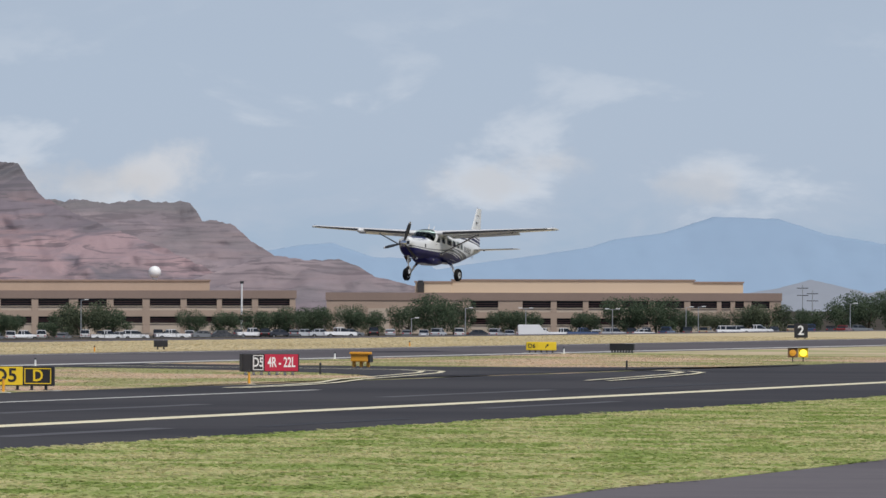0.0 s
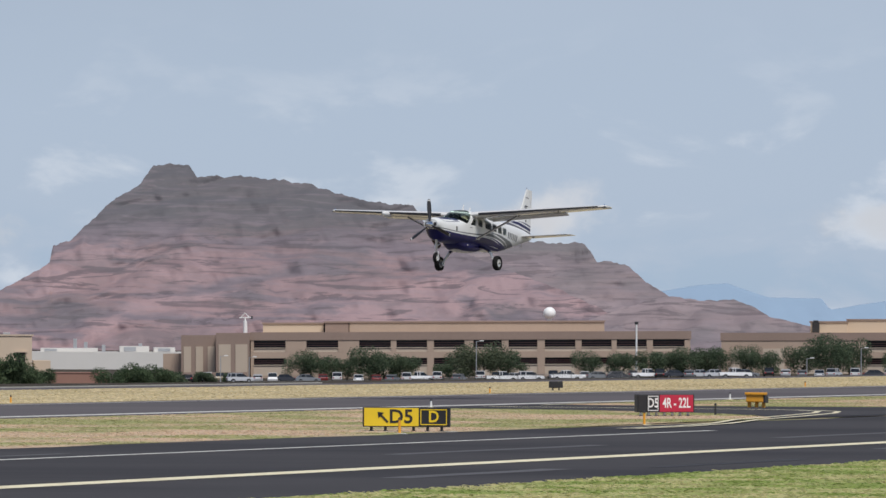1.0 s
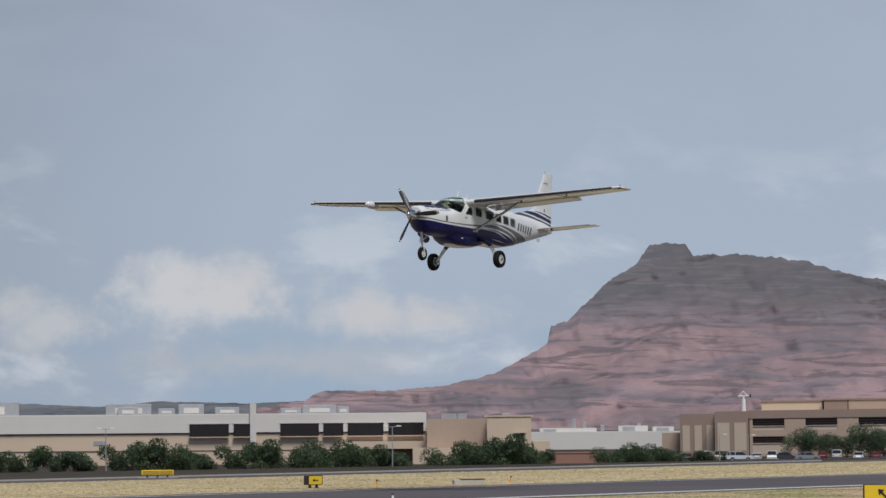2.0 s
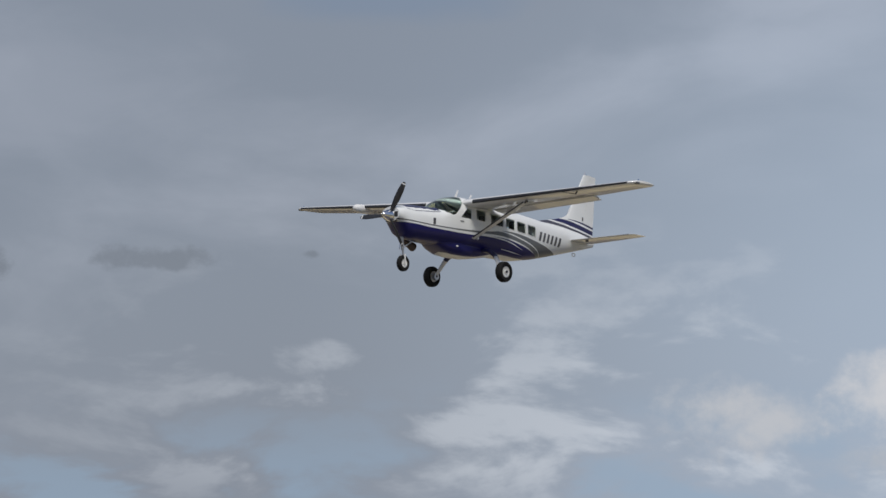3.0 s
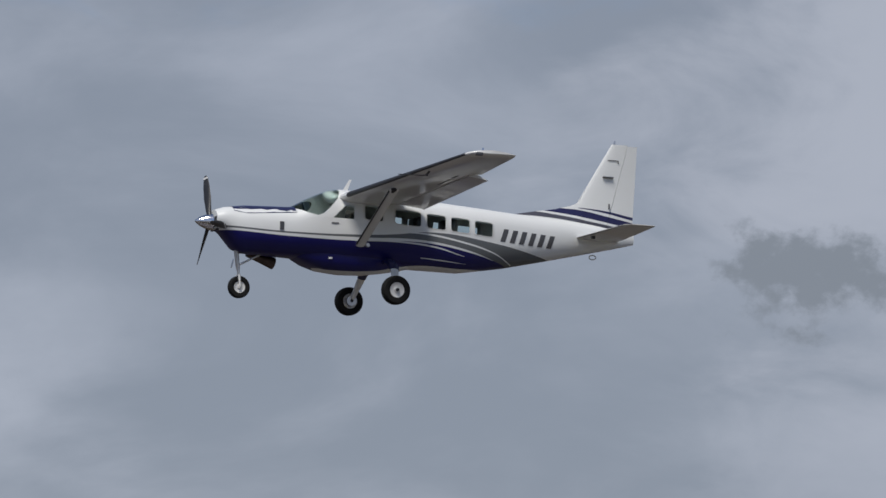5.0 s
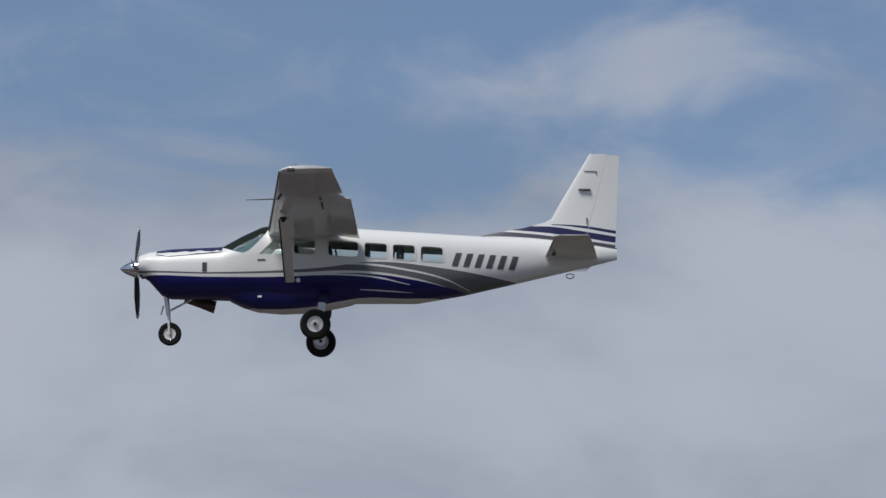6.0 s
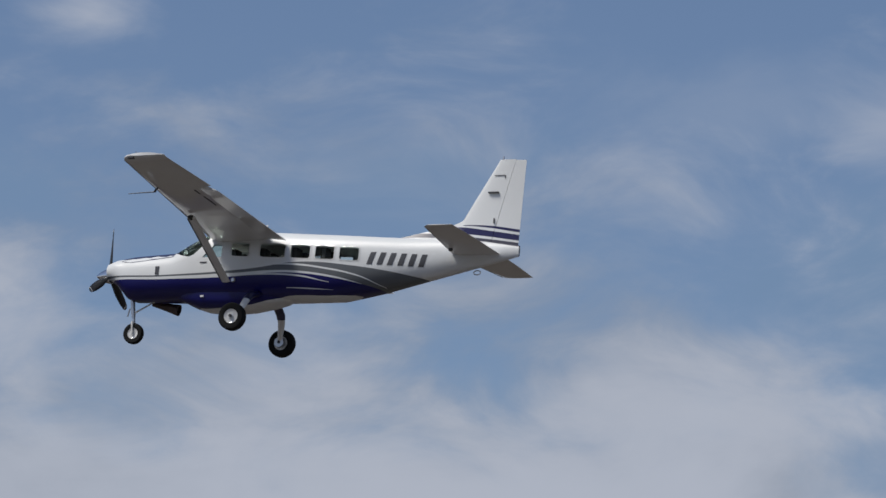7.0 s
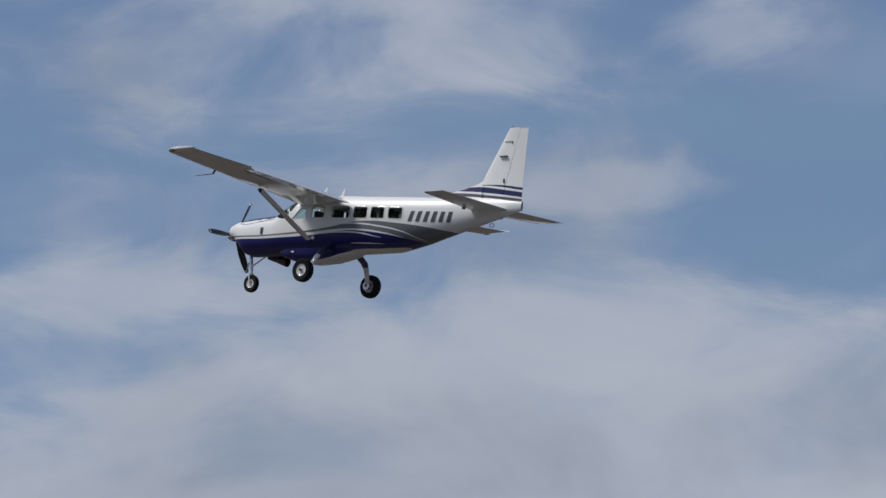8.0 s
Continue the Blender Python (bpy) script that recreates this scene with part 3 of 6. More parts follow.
    box(bm, -2.75, -2.62, -0.6, 0.6, 1.5, 2.28)
    part("cabin_floor", bm, CABIN_DARK, plane)
    for x in (-4.35, -5.2, -6.15, -7.0):
        for y in (-0.36, 0.36):
            bm = bmesh.new()
            box(bm, x - 0.05, x + 0.42, y - 0.22, y + 0.22, 1.72, 1.86, 0.03)
            box(bm, x - 0.16, x, y - 0.22, y + 0.22, 1.75, 2.42, 0.04)
            part("seat", bm, SEAT_GREY, plane)
    # belly pod
    bm = bmesh.new()
    pod = [(-2.72, 1.13, 0.30), (-2.85, 1.05, 0.46), (-3.1, 0.93, 0.56), (-3.5, 0.81, 0.62), (-4.1, 0.76, 0.64), (-4.8, 0.79, 0.62), (-5.4, 0.89, 0.54), (-5.8, 0.97, 0.42), (-6.1, 1.06, 0.2)]
    rings = []
    for x, zb, w in pod:
        ring = []
        for q in range(13):
            a = math.pi * q / 12
            ring.append(bm.verts.new((x, w * math.copysign(abs(math.cos(a)) ** 0.6, math.cos(a)), 1.22 - (1.22 - zb) * abs(math.sin(a)) ** 0.6)))
        rings.append(ring)
    for p, q in zip(rings, rings[1:]):
        for k in range(12):
            bm.faces.new([p[k], p[k + 1], q[k + 1], q[k]])
    bm.faces.new(rings[0])
    bm.faces.new(rings[-1])
    part("belly_pod", bm, PAINT, plane, smooth_faces=True)
    # wings
    def section(xl, xt, zc, thick, droop=0.0, lo=0.0, hi=1.0, m=14):
        """Upper then lower outline of a wing section between two chord fractions."""
        c = xl - xt
        up, dn = [], []
        for k in range(m + 1):
            f = lo + (hi - lo) * (1 - math.cos(math.pi / 2 * k / m) if lo == 0 else k / m)
            t = thick * c * 5 * (0.2969 * math.sqrt(f) - 0.126 * f - 0.3516 * f * f + 0.2843 * f ** 3 - 0.1036 * f ** 4) + 0.002
            camber = 0.028 * c * (1 - (2 * f - 0.9) ** 2) * 0.9
            up.append((xl - f * c, zc + camber + t - droop * max(0, f - 0.7)))
            dn.append((xl - f * c, zc + camber * 0.7 - t * 0.85 - droop * max(0, f - 0.7)))
        return up + dn[::-1]

    LEAD = [(0.0, -3.75), (0.8, -3.78), (8.0, -4.42)]
    TRAIL = [(0.0, -5.95), (0.8, -5.93), (5.35, -5.83), (8.0, -5.66)]
    def spar_z(y):
        return 2.71 + (y - 0.8) * 0.055

    def surface(bm, ys, side, lo=0.0, hi=1.0, droop=0.0, grow=0.0, m=14):
        rings = []
        for y in ys:
            cut = 0.0
            pts = section(lerp(LEAD, y) + grow, lerp(TRAIL, y), spar_z(y), lerp([(0.8, 0.165), (8.0, 0.12)], y) * (1 + grow * 3), droop, lo, hi, m)
            rings.append([bm.verts.new((x, y * side, z)) for x, z in pts])
        for p, q in zip(rings, rings[1:]):
            for k in range(len(p)):
                j = (k + 1) % len(p)
                bm.faces.new([p[k], q[k], q[j], p[j]])
        bm.faces.new(rings[0])
        bm.faces.new(rings[-1])
        return bm

    for side in (1, -1):
        bm = surface(bmesh.new(), [0.0, 0.8, 2.0, 3.2, 4.4, 5.36], side, 0.0, 0.80)
        wing = part("wing", bm, WHITE_PAINT, plane, smooth_faces=True)
        part("outer_wing", surface(bmesh.new(), [5.36, 6.2, 7.0, 7.72], side), WHITE_PAINT, wing, smooth_faces=True)
        bm = bmesh.new()
        rings = []
        for g, y in ((1.0, 7.72), (0.93, 7.84), (0.78, 7.93), (0.5, 7.98)):
            pts = section(lerp(LEAD, y), lerp(TRAIL, y), spar_z(y), 0.12 * g)
            cx = (lerp(LEAD, y) + lerp(TRAIL, y)) / 2
            rings.append([bm.verts.new((cx + (x - cx) * (0.6 + 0.4 * g) - (1 - g) * 0.25, y * side, z + (1 - g) * 0.07)) for x, z in pts])
        for p, q in zip(rings, rings[1:]):
            for k in range(len(p)):
                bm.faces.new([p[k], q[k], q[(k + 1) % len(p)], p[(k + 1) % len(p)]])
        bm.faces.new(rings[-1])
        tip = part("wing_tip", bm, WHITE_PAINT, wing, smooth_faces=True)
        part("navigation_light", one_box(-4.78, -4.60, side * 7.92 - 0.07, side * 7.92 + 0.07, 3.06, 3.14, 0.02), LETTER_GREY, tip, "dark glass navigation light")
        part("strobe", one_rod((-4.80, 7.90 * side, 3.12), (-4.80, 7.90 * side, 3.26), 0.04, 0.02, 8), SPINNER, tip, "small white strobe light")
        # lowered flap in the trailing part
        bm = surface(bmesh.new(), [0.86, 3.0, 5.345], side, 0.70, 1.02, 0.0, m=6)
        bm.transform(Matrix.Translation((-0.13, 0, -0.03)) @ Matrix.Translation((-5.35, 0, 2.75)) @ Matrix.Rotation(radians(-11), 4, "Y") @ Matrix.Translation((5.35, 0, -2.75)))
        part("flap", bm, WHITE_PAINT, wing, smooth_faces=True)
        bm = surface(bmesh.new(), [1.1, 3.2, 5.36, 7.7], side, 0.0, 0.022, grow=0.012, m=5)
        part("leading_edge_boot", bm, DEICE, wing, "black rubber leading edge", True)
        for y, w in ((4.20, 0.40), (4.98, 0.18)):
            bm = one_box(lerp(TRAIL, y) + 0.55, lerp(TRAIL, y) + 0.60, -w, w, -0.052, -0.03, 0, pose(0, side * y, spar_z(y), side * math.degrees(math.atan(0.055))))
            part("flap_slot", bm, DEICE, wing)
        bm = bmesh.new()
        a, b = Vector((-4.34, 0.80 * side, 1.47)), Vector((-4.30, 3.24 * side, 2.68))
        m = Matrix.Translation((a + b) / 2) @ (b - a).to_track_quat("Z", "X").to_matrix().to_4x4()
        lathe_pts = []
        for end in (-1, 1):
            ring = []
            for q in range(14):
                ang = 2 * math.pi * q / 14
                ring.append(bm.verts.new((a if end < 0 else b) + Vector((0.125 * math.cos(ang), 0, 0.036 * math.sin(ang)))))
            lathe_pts.append(ring)
        for q in range(14):
            bm.faces.new([lathe_pts[0][q], lathe_pts[0][(q + 1) % 14], lathe_pts[1][(q + 1) % 14], lathe_pts[1][q]])
        bm.faces.new(lathe_pts[0])
        bm.faces.new(lathe_pts[1])
        strut = part("wing_strut", bm, WHITE_PAINT, plane, smooth_faces=True)
        part("strut_boot", one_rod((-4.222, 0.86 * side, 1.50), (-4.182, 3.18 * side, 2.65), 0.026, 0.026, 6), DEICE, strut, "black rubber leading edge")
        part("strut_bracket", one_rod((-4.28, 3.16 * side, 2.62), (-4.28, 3.26 * side, 2.69), 0.05, 0.09, 8, 0.6), DEICE, strut, "dark bracket at the wing")
        part("strut_fairing", one_rod((-4.55, 0.79 * side, 1.50), (-4.55, 0.84 * side, 1.50), 0.07, 0.05), STEEL, strut)
    # weather radar pod and pitot tube
    bm = lathe(bmesh.new(), [(0.35, 0), (0.32, 0.08), (0.22, 0.14), (0.0, 0.175), (-0.4, 0.16), (-0.7, 0.1), (-0.9, 0.0)], pose(-3.98, -4.42, 2.84))
    part("radar_pod", bm, WHITE_PAINT, plane, "rounded white pod on the wing's leading edge", True)
    bm = one_rod((-4.3, 5.5, 2.80), (-3.50, 5.5, 2.77), 0.018, 0.010, 8)
    rod(bm, (-4.25, 5.5, 2.80), (-4.35, 5.5, 2.92), 0.03, 0.03, 8)
    part("pitot_tube", bm, DEICE, plane)
    # tail
    def slab(bm, outline, axis_half, taper=1.0):
        """A wing-like plate: outline of (x, z) with half thickness by point."""
        L = [bm.verts.new((x, h, z)) for (x, z), h in zip(outline, axis_half)]
        R_ = [bm.verts.new((x, -h, z)) for (x, z), h in zip(outline, axis_half)]
        bm.faces.new(L)
        bm.faces.new(R_[::-1])
        for k in range(len(L)):
            bm.faces.new([L[k], R_[k], R_[(k + 1) % len(L)], L[(k + 1) % len(L)]])
        return bm

    def fin_ring(z, xl, xt, th, m=9):
        up = []
        for k in range(m + 1):
            f = 1 - math.cos(math.pi / 2 * k / m)
            t = th * 5 * (0.2969 * math.sqrt(f) - 0.126 * f - 0.3516 * f * f + 0.2843 * f ** 3 - 0.1036 * f ** 4)
            up.append((xl - f * (xl - xt), t + 0.003, z))
        return up + [(x, -y, zz) for x, y, zz in up[::-1]]

    def loft(bm, rings):
        rr = [[bm.verts.new(p) for p in ring] for ring in rings]
        for p, q in zip(rr, rr[1:]):
            for k in range(len(p)):
                bm.faces.new([p[k], q[k], q[(k + 1) % len(p)], p[(k + 1) % len(p)]])
        bm.faces.new(rr[0])
        bm.faces.new(rr[-1])
        return bm

    def fin_x(z, f):
        xl = lerp([(2.3, -10.35), (3.17, -10.86), (4.88, -11.86)], z)
        xt = lerp([(2.3, -12.50), (4.84, -12.60)], z)
        return xl + (xt - xl) * f

    def cut_rings(zs, f0, f1):
        out = []
        for z in zs:
            th = lerp([(2.3, 0.13), (4.88, 0.075)], z)
            full = [p for p in fin_ring(z, fin_x(z, 0), fin_x(z, 1), th)]
            h = len(full) // 2
            keep = [p for p in full[:h] if fin_x(z, f1) - 1e-6 <= p[0] <= fin_x(z, f0) + 1e-6]
            def half_at(f):
                xs_ = [p[0] for p in full[:h]][::-1]
                return float(np.interp(fin_x(z, f), xs_, [p[1] for p in full[:h]][::-1]))
            fs = [f0 + (f1 - f0) * (k / 8) ** 1.5 for k in range(9)]
            up = [(fin_x(z, f), half_at(f), z) for f in fs]
            out.append(up + [(x, -y, zz) for x, y, zz in up[::-1]])
        return out

    fin = part("fin", loft(bmesh.new(), cut_rings([2.3, 2.7, 3.17, 3.8, 4.4, 4.86], 0.0, 0.607)), PAINT, plane, smooth_faces=True)
    part("rudder", loft(bmesh.new(), cut_rings([2.36, 2.7, 3.17, 3.8, 4.42, 4.84], 0.615, 1.0)), PAINT, fin, smooth_faces=True)
    bm = bmesh.new()
    prev = None
    for x, z in ((-8.8, 2.70), (-9.5, 2.84), (-10.2, 2.965), (-10.7, 3.10), (-10.95, 3.22)):
        w = 0.07
        ring = [bm.verts.new((x, w * 1.6, 2.55)), bm.verts.new((x, w, (z + 2.6) / 2)), bm.verts.new((x, 0.02, z)), bm.verts.new((x, -0.02, z)), bm.verts.new((x, -w, (z + 2.6) / 2)), bm.verts.new((x, -w * 1.6, 2.55))]
        if prev:
            for k in range(5):
                bm.faces.new([prev[k], prev[k + 1], ring[k + 1], ring[k]])
        prev = ring
    part("dorsal_fin", bm, PAINT, plane, smooth_faces=True)
    bm = one_box(-12.02, -11.72, 0.055, 0.062, 4.405, 4.425)
    box(bm, -12.04, -12.02, 0.05, 0.06, 4.33, 4.42)
    part("rudder_gap", bm, LETTER_GREY, fin)
    part("vortex_strip", one_box(-11.88, -11.58, -0.12, 0.12, 3.92, 3.96, 0.01), LETTER_GREY, fin)
    part("hinge_mark", one_box(-11.80, -11.775, -0.088, 0.088, 3.08, 3.22), LETTER_GREY, fin)
    part("beacon", one_rod((-11.93, 0, 4.86), (-11.93, 0, 4.96), 0.035, 0.015), STEEL, fin)
    bm = one_rod((-10.9, 0, 3.20), (-11.88, 0, 4.86), 0.016, 0.012, 6)
    part("fin_boot", bm, LETTER_GREY, fin)
    for side in (1, -1):
        rings = []
        for y, xl, xt, th, z in ((0.0, -10.72, -12.05, 0.075, 2.20), (0.3, -10.74, -12.04, 0.075, 2.21), (1.6, -10.85, -11.95, 0.06, 2.26), (2.95, -10.96, -11.82, 0.045, 2.31), (3.08, -11.10, -11.80, 0.02, 2.32)):
            ring = fin_ring(0, xl, xt, th * 0.8)
            rings.append([(x, y * side, z + h) for x, h, _ in ring])
        stab = part("tailplane", loft(bmesh.new(), rings), WHITE_PAINT, plane, smooth_faces=True)
        bm = one_rod((-10.80, 0.35 * side, 2.21), (-10.97, 2.9 * side, 2.31), 0.022, 0.016, 6)
        part("tailplane_boot", bm, DEICE, stab)
        part("elevator_horn", one_box(-11.0, -10.9, 0.95 * side - 0.04, 0.95 * side + 0.04, 2.12, 2.2, 0.01), LETTER_GREY, stab)
    bm = bmesh.new()
    for k in range(12):
        a, b = (2 * math.pi * q / 12 for q in (k, k + 1))
        rod(bm, (-11.37 + 0.10 * math.cos(a), 0, 1.74 + 0.06 * math.sin(a)), (-11.37 + 0.10 * math.cos(b), 0, 1.74 + 0.06 * math.sin(b)), 0.014, None, 5)
    part("tie_down_ring", bm, STEEL, plane)
    # antennas
    for x, lean, h in ((-4.08, -0.20, 0.32), (-4.88, -0.18, 0.26)):
        z = lerp(TOP, x)
        bm = bmesh.new()
        a = [bm.verts.new(p) for p in ((x, 0.012, z - 0.02), (x - 0.14, 0.012, z - 0.02), (x - 0.06 + lean, 0.008, z + h), (x + lean, 0.008, z + h))]
        b = [bm.verts.new((v.co.x, -v.co.y, v.co.z)) for v in a]
        bm.faces.new(a)
        bm.faces.new(b[::-1])
        for k in range(4):
            bm.faces.new([a[k], b[k], b[(k + 1) % 4], a[(k + 1) % 4]])
        part("antenna_blade", bm, WHITE_PAINT, plane)
    part("belly_antenna", one_box(-9.6, -9.4, -0.02, 0.02, 1.45, 1.56, 0.01), WHITE_PAINT, plane)
    # engine cowl details
    bm = bmesh.new()
    gx = [-0.95, -1.3, -1.7, -2.1, -2.5, -2.62]
    gr = []
    for x in gx:
        zt = lerp(TOP, x)
        w = lerp([(-2.62, 0.62), (-1.3, 0.50), (-0.95, 0.40)], x)
        gr.append([bm.verts.new((x, w * (q / 4 - 1), zt - 0.0 + 0.006 - (1 - 1) - (lerp(TOP, x) - lerp(BOTTOM, x)) / 2 * (1 - (1 - abs(w * (q / 4 - 1) / lerp(HALF, x)) ** lerp(POWER, x)) ** (1 / lerp(POWER, x))))) for q in range(9)])
    for p, q in zip(gr, gr[1:]):
        for k in range(8):
            bm.faces.new([p[k], p[k + 1], q[k + 1], q[k]])
    part("antiglare_panel", bm, NAVY_PAINT, body, "dark blue anti-glare panel on the cowl", True)
    for side in (1, -1):
        bm = one_box(-2.24, -2.13, side * 0.70 - 0.03, side * 0.70 + 0.005, 1.74, 1.96)
        part("cowl_vent", bm, LETTER_GREY, body)
        part("door_handle", one_box(-3.72, -3.52, side * 0.805 - 0.02, side * 0.805 + 0.02, 2.005, 2.03), LETTER_GREY, body)
        part("step_plate", one_box(-3.63, -3.53, side * 0.64 - 0.005, side * 0.64 + 0.012, 1.08, 1.13), WHITE_PAINT, body)
        bm = one_box(-0.525, -0.49, side * 0.24 - 0.10, side * 0.24 + 0.10, 1.82, 2.02, 0.015)
        part("air_inlet", bm, DEICE, body)
    part("chin_inlet", one_box(-0.60, -0.54, -0.25, 0.25, 1.66, 1.74, 0.01), DEICE, body)
    bm = lathe(bmesh.new(), [(0.0, 0.05), (0.0, 0.07), (-0.4, 0.11), (-0.80, 0.165), (-0.80, 0.145), (-0.3, 0.08)], pose(-1.62, -0.40, 1.16, 0, -13, 6), 16)
    part("exhaust_stack", bm, EXHAUST, plane, "heat-stained metal exhaust stack", True)
    # registration shown as six slanting bars
    for k in range(6):
        x = -8.36 - 0.285 * k
        drop = 0.012 * k
        for side in (1, -1):
            bm = bmesh.new()
            rows = []
            for j in range(6):
                z = 1.895 - drop + 0.34 * j / 5
                rows.append([bm.verts.new((px, side * (side_y(px, z) + 0.008), z)) for px in (x - 0.03 - 0.022 * j, x - 0.105 - 0.022 * j, x - 0.18 - 0.022 * j)])
            for p, r in zip(rows, rows[1:]):
                for j in range(2):
                    bm.faces.new([p[j], p[j + 1], r[j + 1], r[j]])
            part("registration_bar", bm, LETTER_GREY, body)
    # landing gear
    def wheel(name, at, r, w, parent):
        m = pose(*at, 0, 0, 90)
        tyre = part(name, lathe(bmesh.new(), [(-w * 0.36, r * 0.5), (-w * 0.48, r * 0.72), (-w * 0.46, r * 0.9), (-w * 0.3, r * 0.985), (0, r), (w * 0.3, r * 0.985), (w * 0.46, r * 0.9), (w * 0.48, r * 0.72), (w * 0.36, r * 0.5)], m, 28), TYRE, parent, smooth_faces=True)
        part("rim", lathe(bmesh.new(), [(-w * 0.40, 0), (-w * 0.40, r * 0.16), (-w * 0.30, r * 0.2), (-w * 0.28, r * 0.40), (-w * 0.38, r * 0.52), (w * 0.38, r * 0.52), (w * 0.28, r * 0.40), (w * 0.30, r * 0.2), (w * 0.40, r * 0.16), (w * 0.40, 0)], m, 20), WHITE_PAINT, tyre, "white wheel rim", True)
        return tyre

    arch = [(-5.20, 0.50, 1.16, 0.12), (-5.20, 0.86, 1.08, 0.125), (-5.19, 1.12, 0.93, 0.12), (-5.16, 1.27, 0.74, 0.105), (-5.10, 1.40, 0.50, 0.085), (-5.03, 1.52, 0.26, 0.07)]

    def tube(points, side):
        """A bent leg, wider along the aircraft than across."""
        bm, rings = bmesh.new(), []
        for k, (x, y, z, r) in enumerate(points):
            p, q = points[max(k - 1, 0)], points[min(k + 1, len(points) - 1)]
            d = Vector((q[0] - p[0], (q[1] - p[1]) * side, q[2] - p[2])).normalized()
            u = Vector((1, 0, 0)) - d * d.x
            u.normalize()
            v = d.cross(u)
            rings.append([bm.verts.new(Vector((x, y * side, z)) + u * r * math.cos(g) + v * r * 0.62 * math.sin(g)) for g in (2 * math.pi * i / 14 for i in range(14))])
        for p, q in zip(rings, rings[1:]):
            for i in range(14):
                bm.faces.new([p[i], p[(i + 1) % 14], q[(i + 1) % 14], q[i]])
        bm.faces.new(rings[0])
        bm.faces.new(rings[-1])
        return bm

    for side in (1, -1):
        leg = part("main_gear_leg", tube(arch[2:], side), WHITE_PAINT, plane, smooth_faces=True)
        part("leg_fairing", tube([(x, y, z, r + 0.012) for x, y, z, r in arch[:3]] + [(-5.175, 1.19, 0.84, 0.125)], side), NAVY_PAINT, leg, "dark blue fairing", True)
        part("brake", one_rod((-5.03, 1.46 * side, 0.26), (-5.03, 1.60 * side, 0.26), 0.14, 0.14, 14), STEEL, leg)
        part("axle", one_rod((-5.03, 1.45 * side, 0.26), (-5.03, 1.86 * side, 0.26), 0.045, 0.045, 10), DEICE, leg)
        wheel("main_wheel", (-5.03, 1.70 * side, 0.26), 0.385, 0.28, plane)
    bm = bmesh.new()
    rod(bm, (-1.18, 0, 1.22), (-1.25, 0, 0.70), 0.065, 0.055, 12)
    rod(bm, (-1.25, 0, 0.75), (-1.28, 0, 0.50), 0.04, 0.04, 12)
    leg = part("nose_gear_leg", bm, STEEL, plane, smooth_faces=True)
    for y in (-0.115, 0.115):
        part("fork", one_rod((-1.26, y * 0.8, 0.56), (-1.29, y, 0.22), 0.035, 0.025, 8), WHITE_PAINT, leg)
    part("torque_link", one_rod((-1.12, 0, 0.95), (-1.06, 0, 0.72), 0.025, 0.02, 8), STEEL, leg)
    part("drag_brace", one_rod((-1.24, 0, 0.80), (-1.85, 0, 1.12), 0.03, 0.022, 8), WHITE_PAINT, leg)
    wheel("nose_wheel", (-1.29, 0, 0.23), 0.295, 0.19, plane)
    # propeller: its own origin on the hub
    prop = empty("propeller", pose(-0.42, 0, 1.88))
    prop.parent = plane
    part("spinner", lathe(bmesh.new(), [(0.42, 0), (0.38, 0.045), (0.25, 0.13), (0.08, 0.20), (-0.05, 0.225), (-0.06, 0.0)], pose(0, 0, 0), 24), SPINNER, prop, "polished metal spinner", True)
    for k in range(3):
        bm = bmesh.new()
        turn = Matrix.Rotation(radians(120 * k), 4, "X")
        rings = []
        for r, c, tw, th in ((0.16, 0.11, 60, 0.05), (0.35, 0.16, 48, 0.035), (0.7, 0.23, 36, 0.024), (1.05, 0.22, 28, 0.016), (1.28, 0.16, 24, 0.012), (1.345, 0.08, 23, 0.008)):
            ring = []
            for q in range(10):
                a = 2 * math.pi * q / 10
                u, v = c / 2 * math.cos(a), th * math.sin(a)
                t = radians(tw)
                ring.append(bm.verts.new(turn @ Vector((u * math.sin(t) + v * math.cos(t), v * math.sin(t) - u * math.cos(t), r))))
            rings.append(ring)
        for p, q in zip(rings, rings[1:]):
            for i in range(10):
                bm.faces.new([p[i], p[(i + 1) % 10], q[(i + 1) % 10], q[i]])
        bm.faces.new(rings[-1])
        blade = part("blade", bm, BLADE_BLACK, prop, "black propeller blade", True)
        part("blade_tip", one_box(-0.03, 0.03, -0.055, 0.055, 1.24, 1.30, 0.01, turn @ Matrix.Translation((0, 0, 1.27)) @ Matrix.Rotation(radians(24), 4, "Z") @ Matrix.Translation((0, 0, -1.27)) @ Matrix.Diagonal((0.45, 1.35, 1, 1))), WHITE_PAINT, blade)
    return plane, prop


aircraft, propeller = build_aircraft()


# ---- ground: s runs along the runway, n away from the camera across it ----
RUN = Matrix.Rotation(radians(68.5), 4, "Z")


def at_run(s, n, z=0.0):
    return RUN @ Vector((s, n, z))


def ground_z(x, y):
    """Level airfield that falls gently beyond the runway's far verge, deeper towards the hangars."""
    n = -math.sin(radians(68.5)) * x + math.cos(radians(68.5)) * y
    r = math.hypot(x, y)
    k = min(1.0, max(0.0, (n - 150) / 140))
    k *= min(1.0, max(0.0, (r - 230) / 250))
    side = min(1.0, max(0.0, (math.degrees(math.atan2(-x, y)) - 1.5) / 4.0)) if y > 0 else 1.0
    return -(3.2 + 1.1 * side) * k * k * (3 - 2 * k)


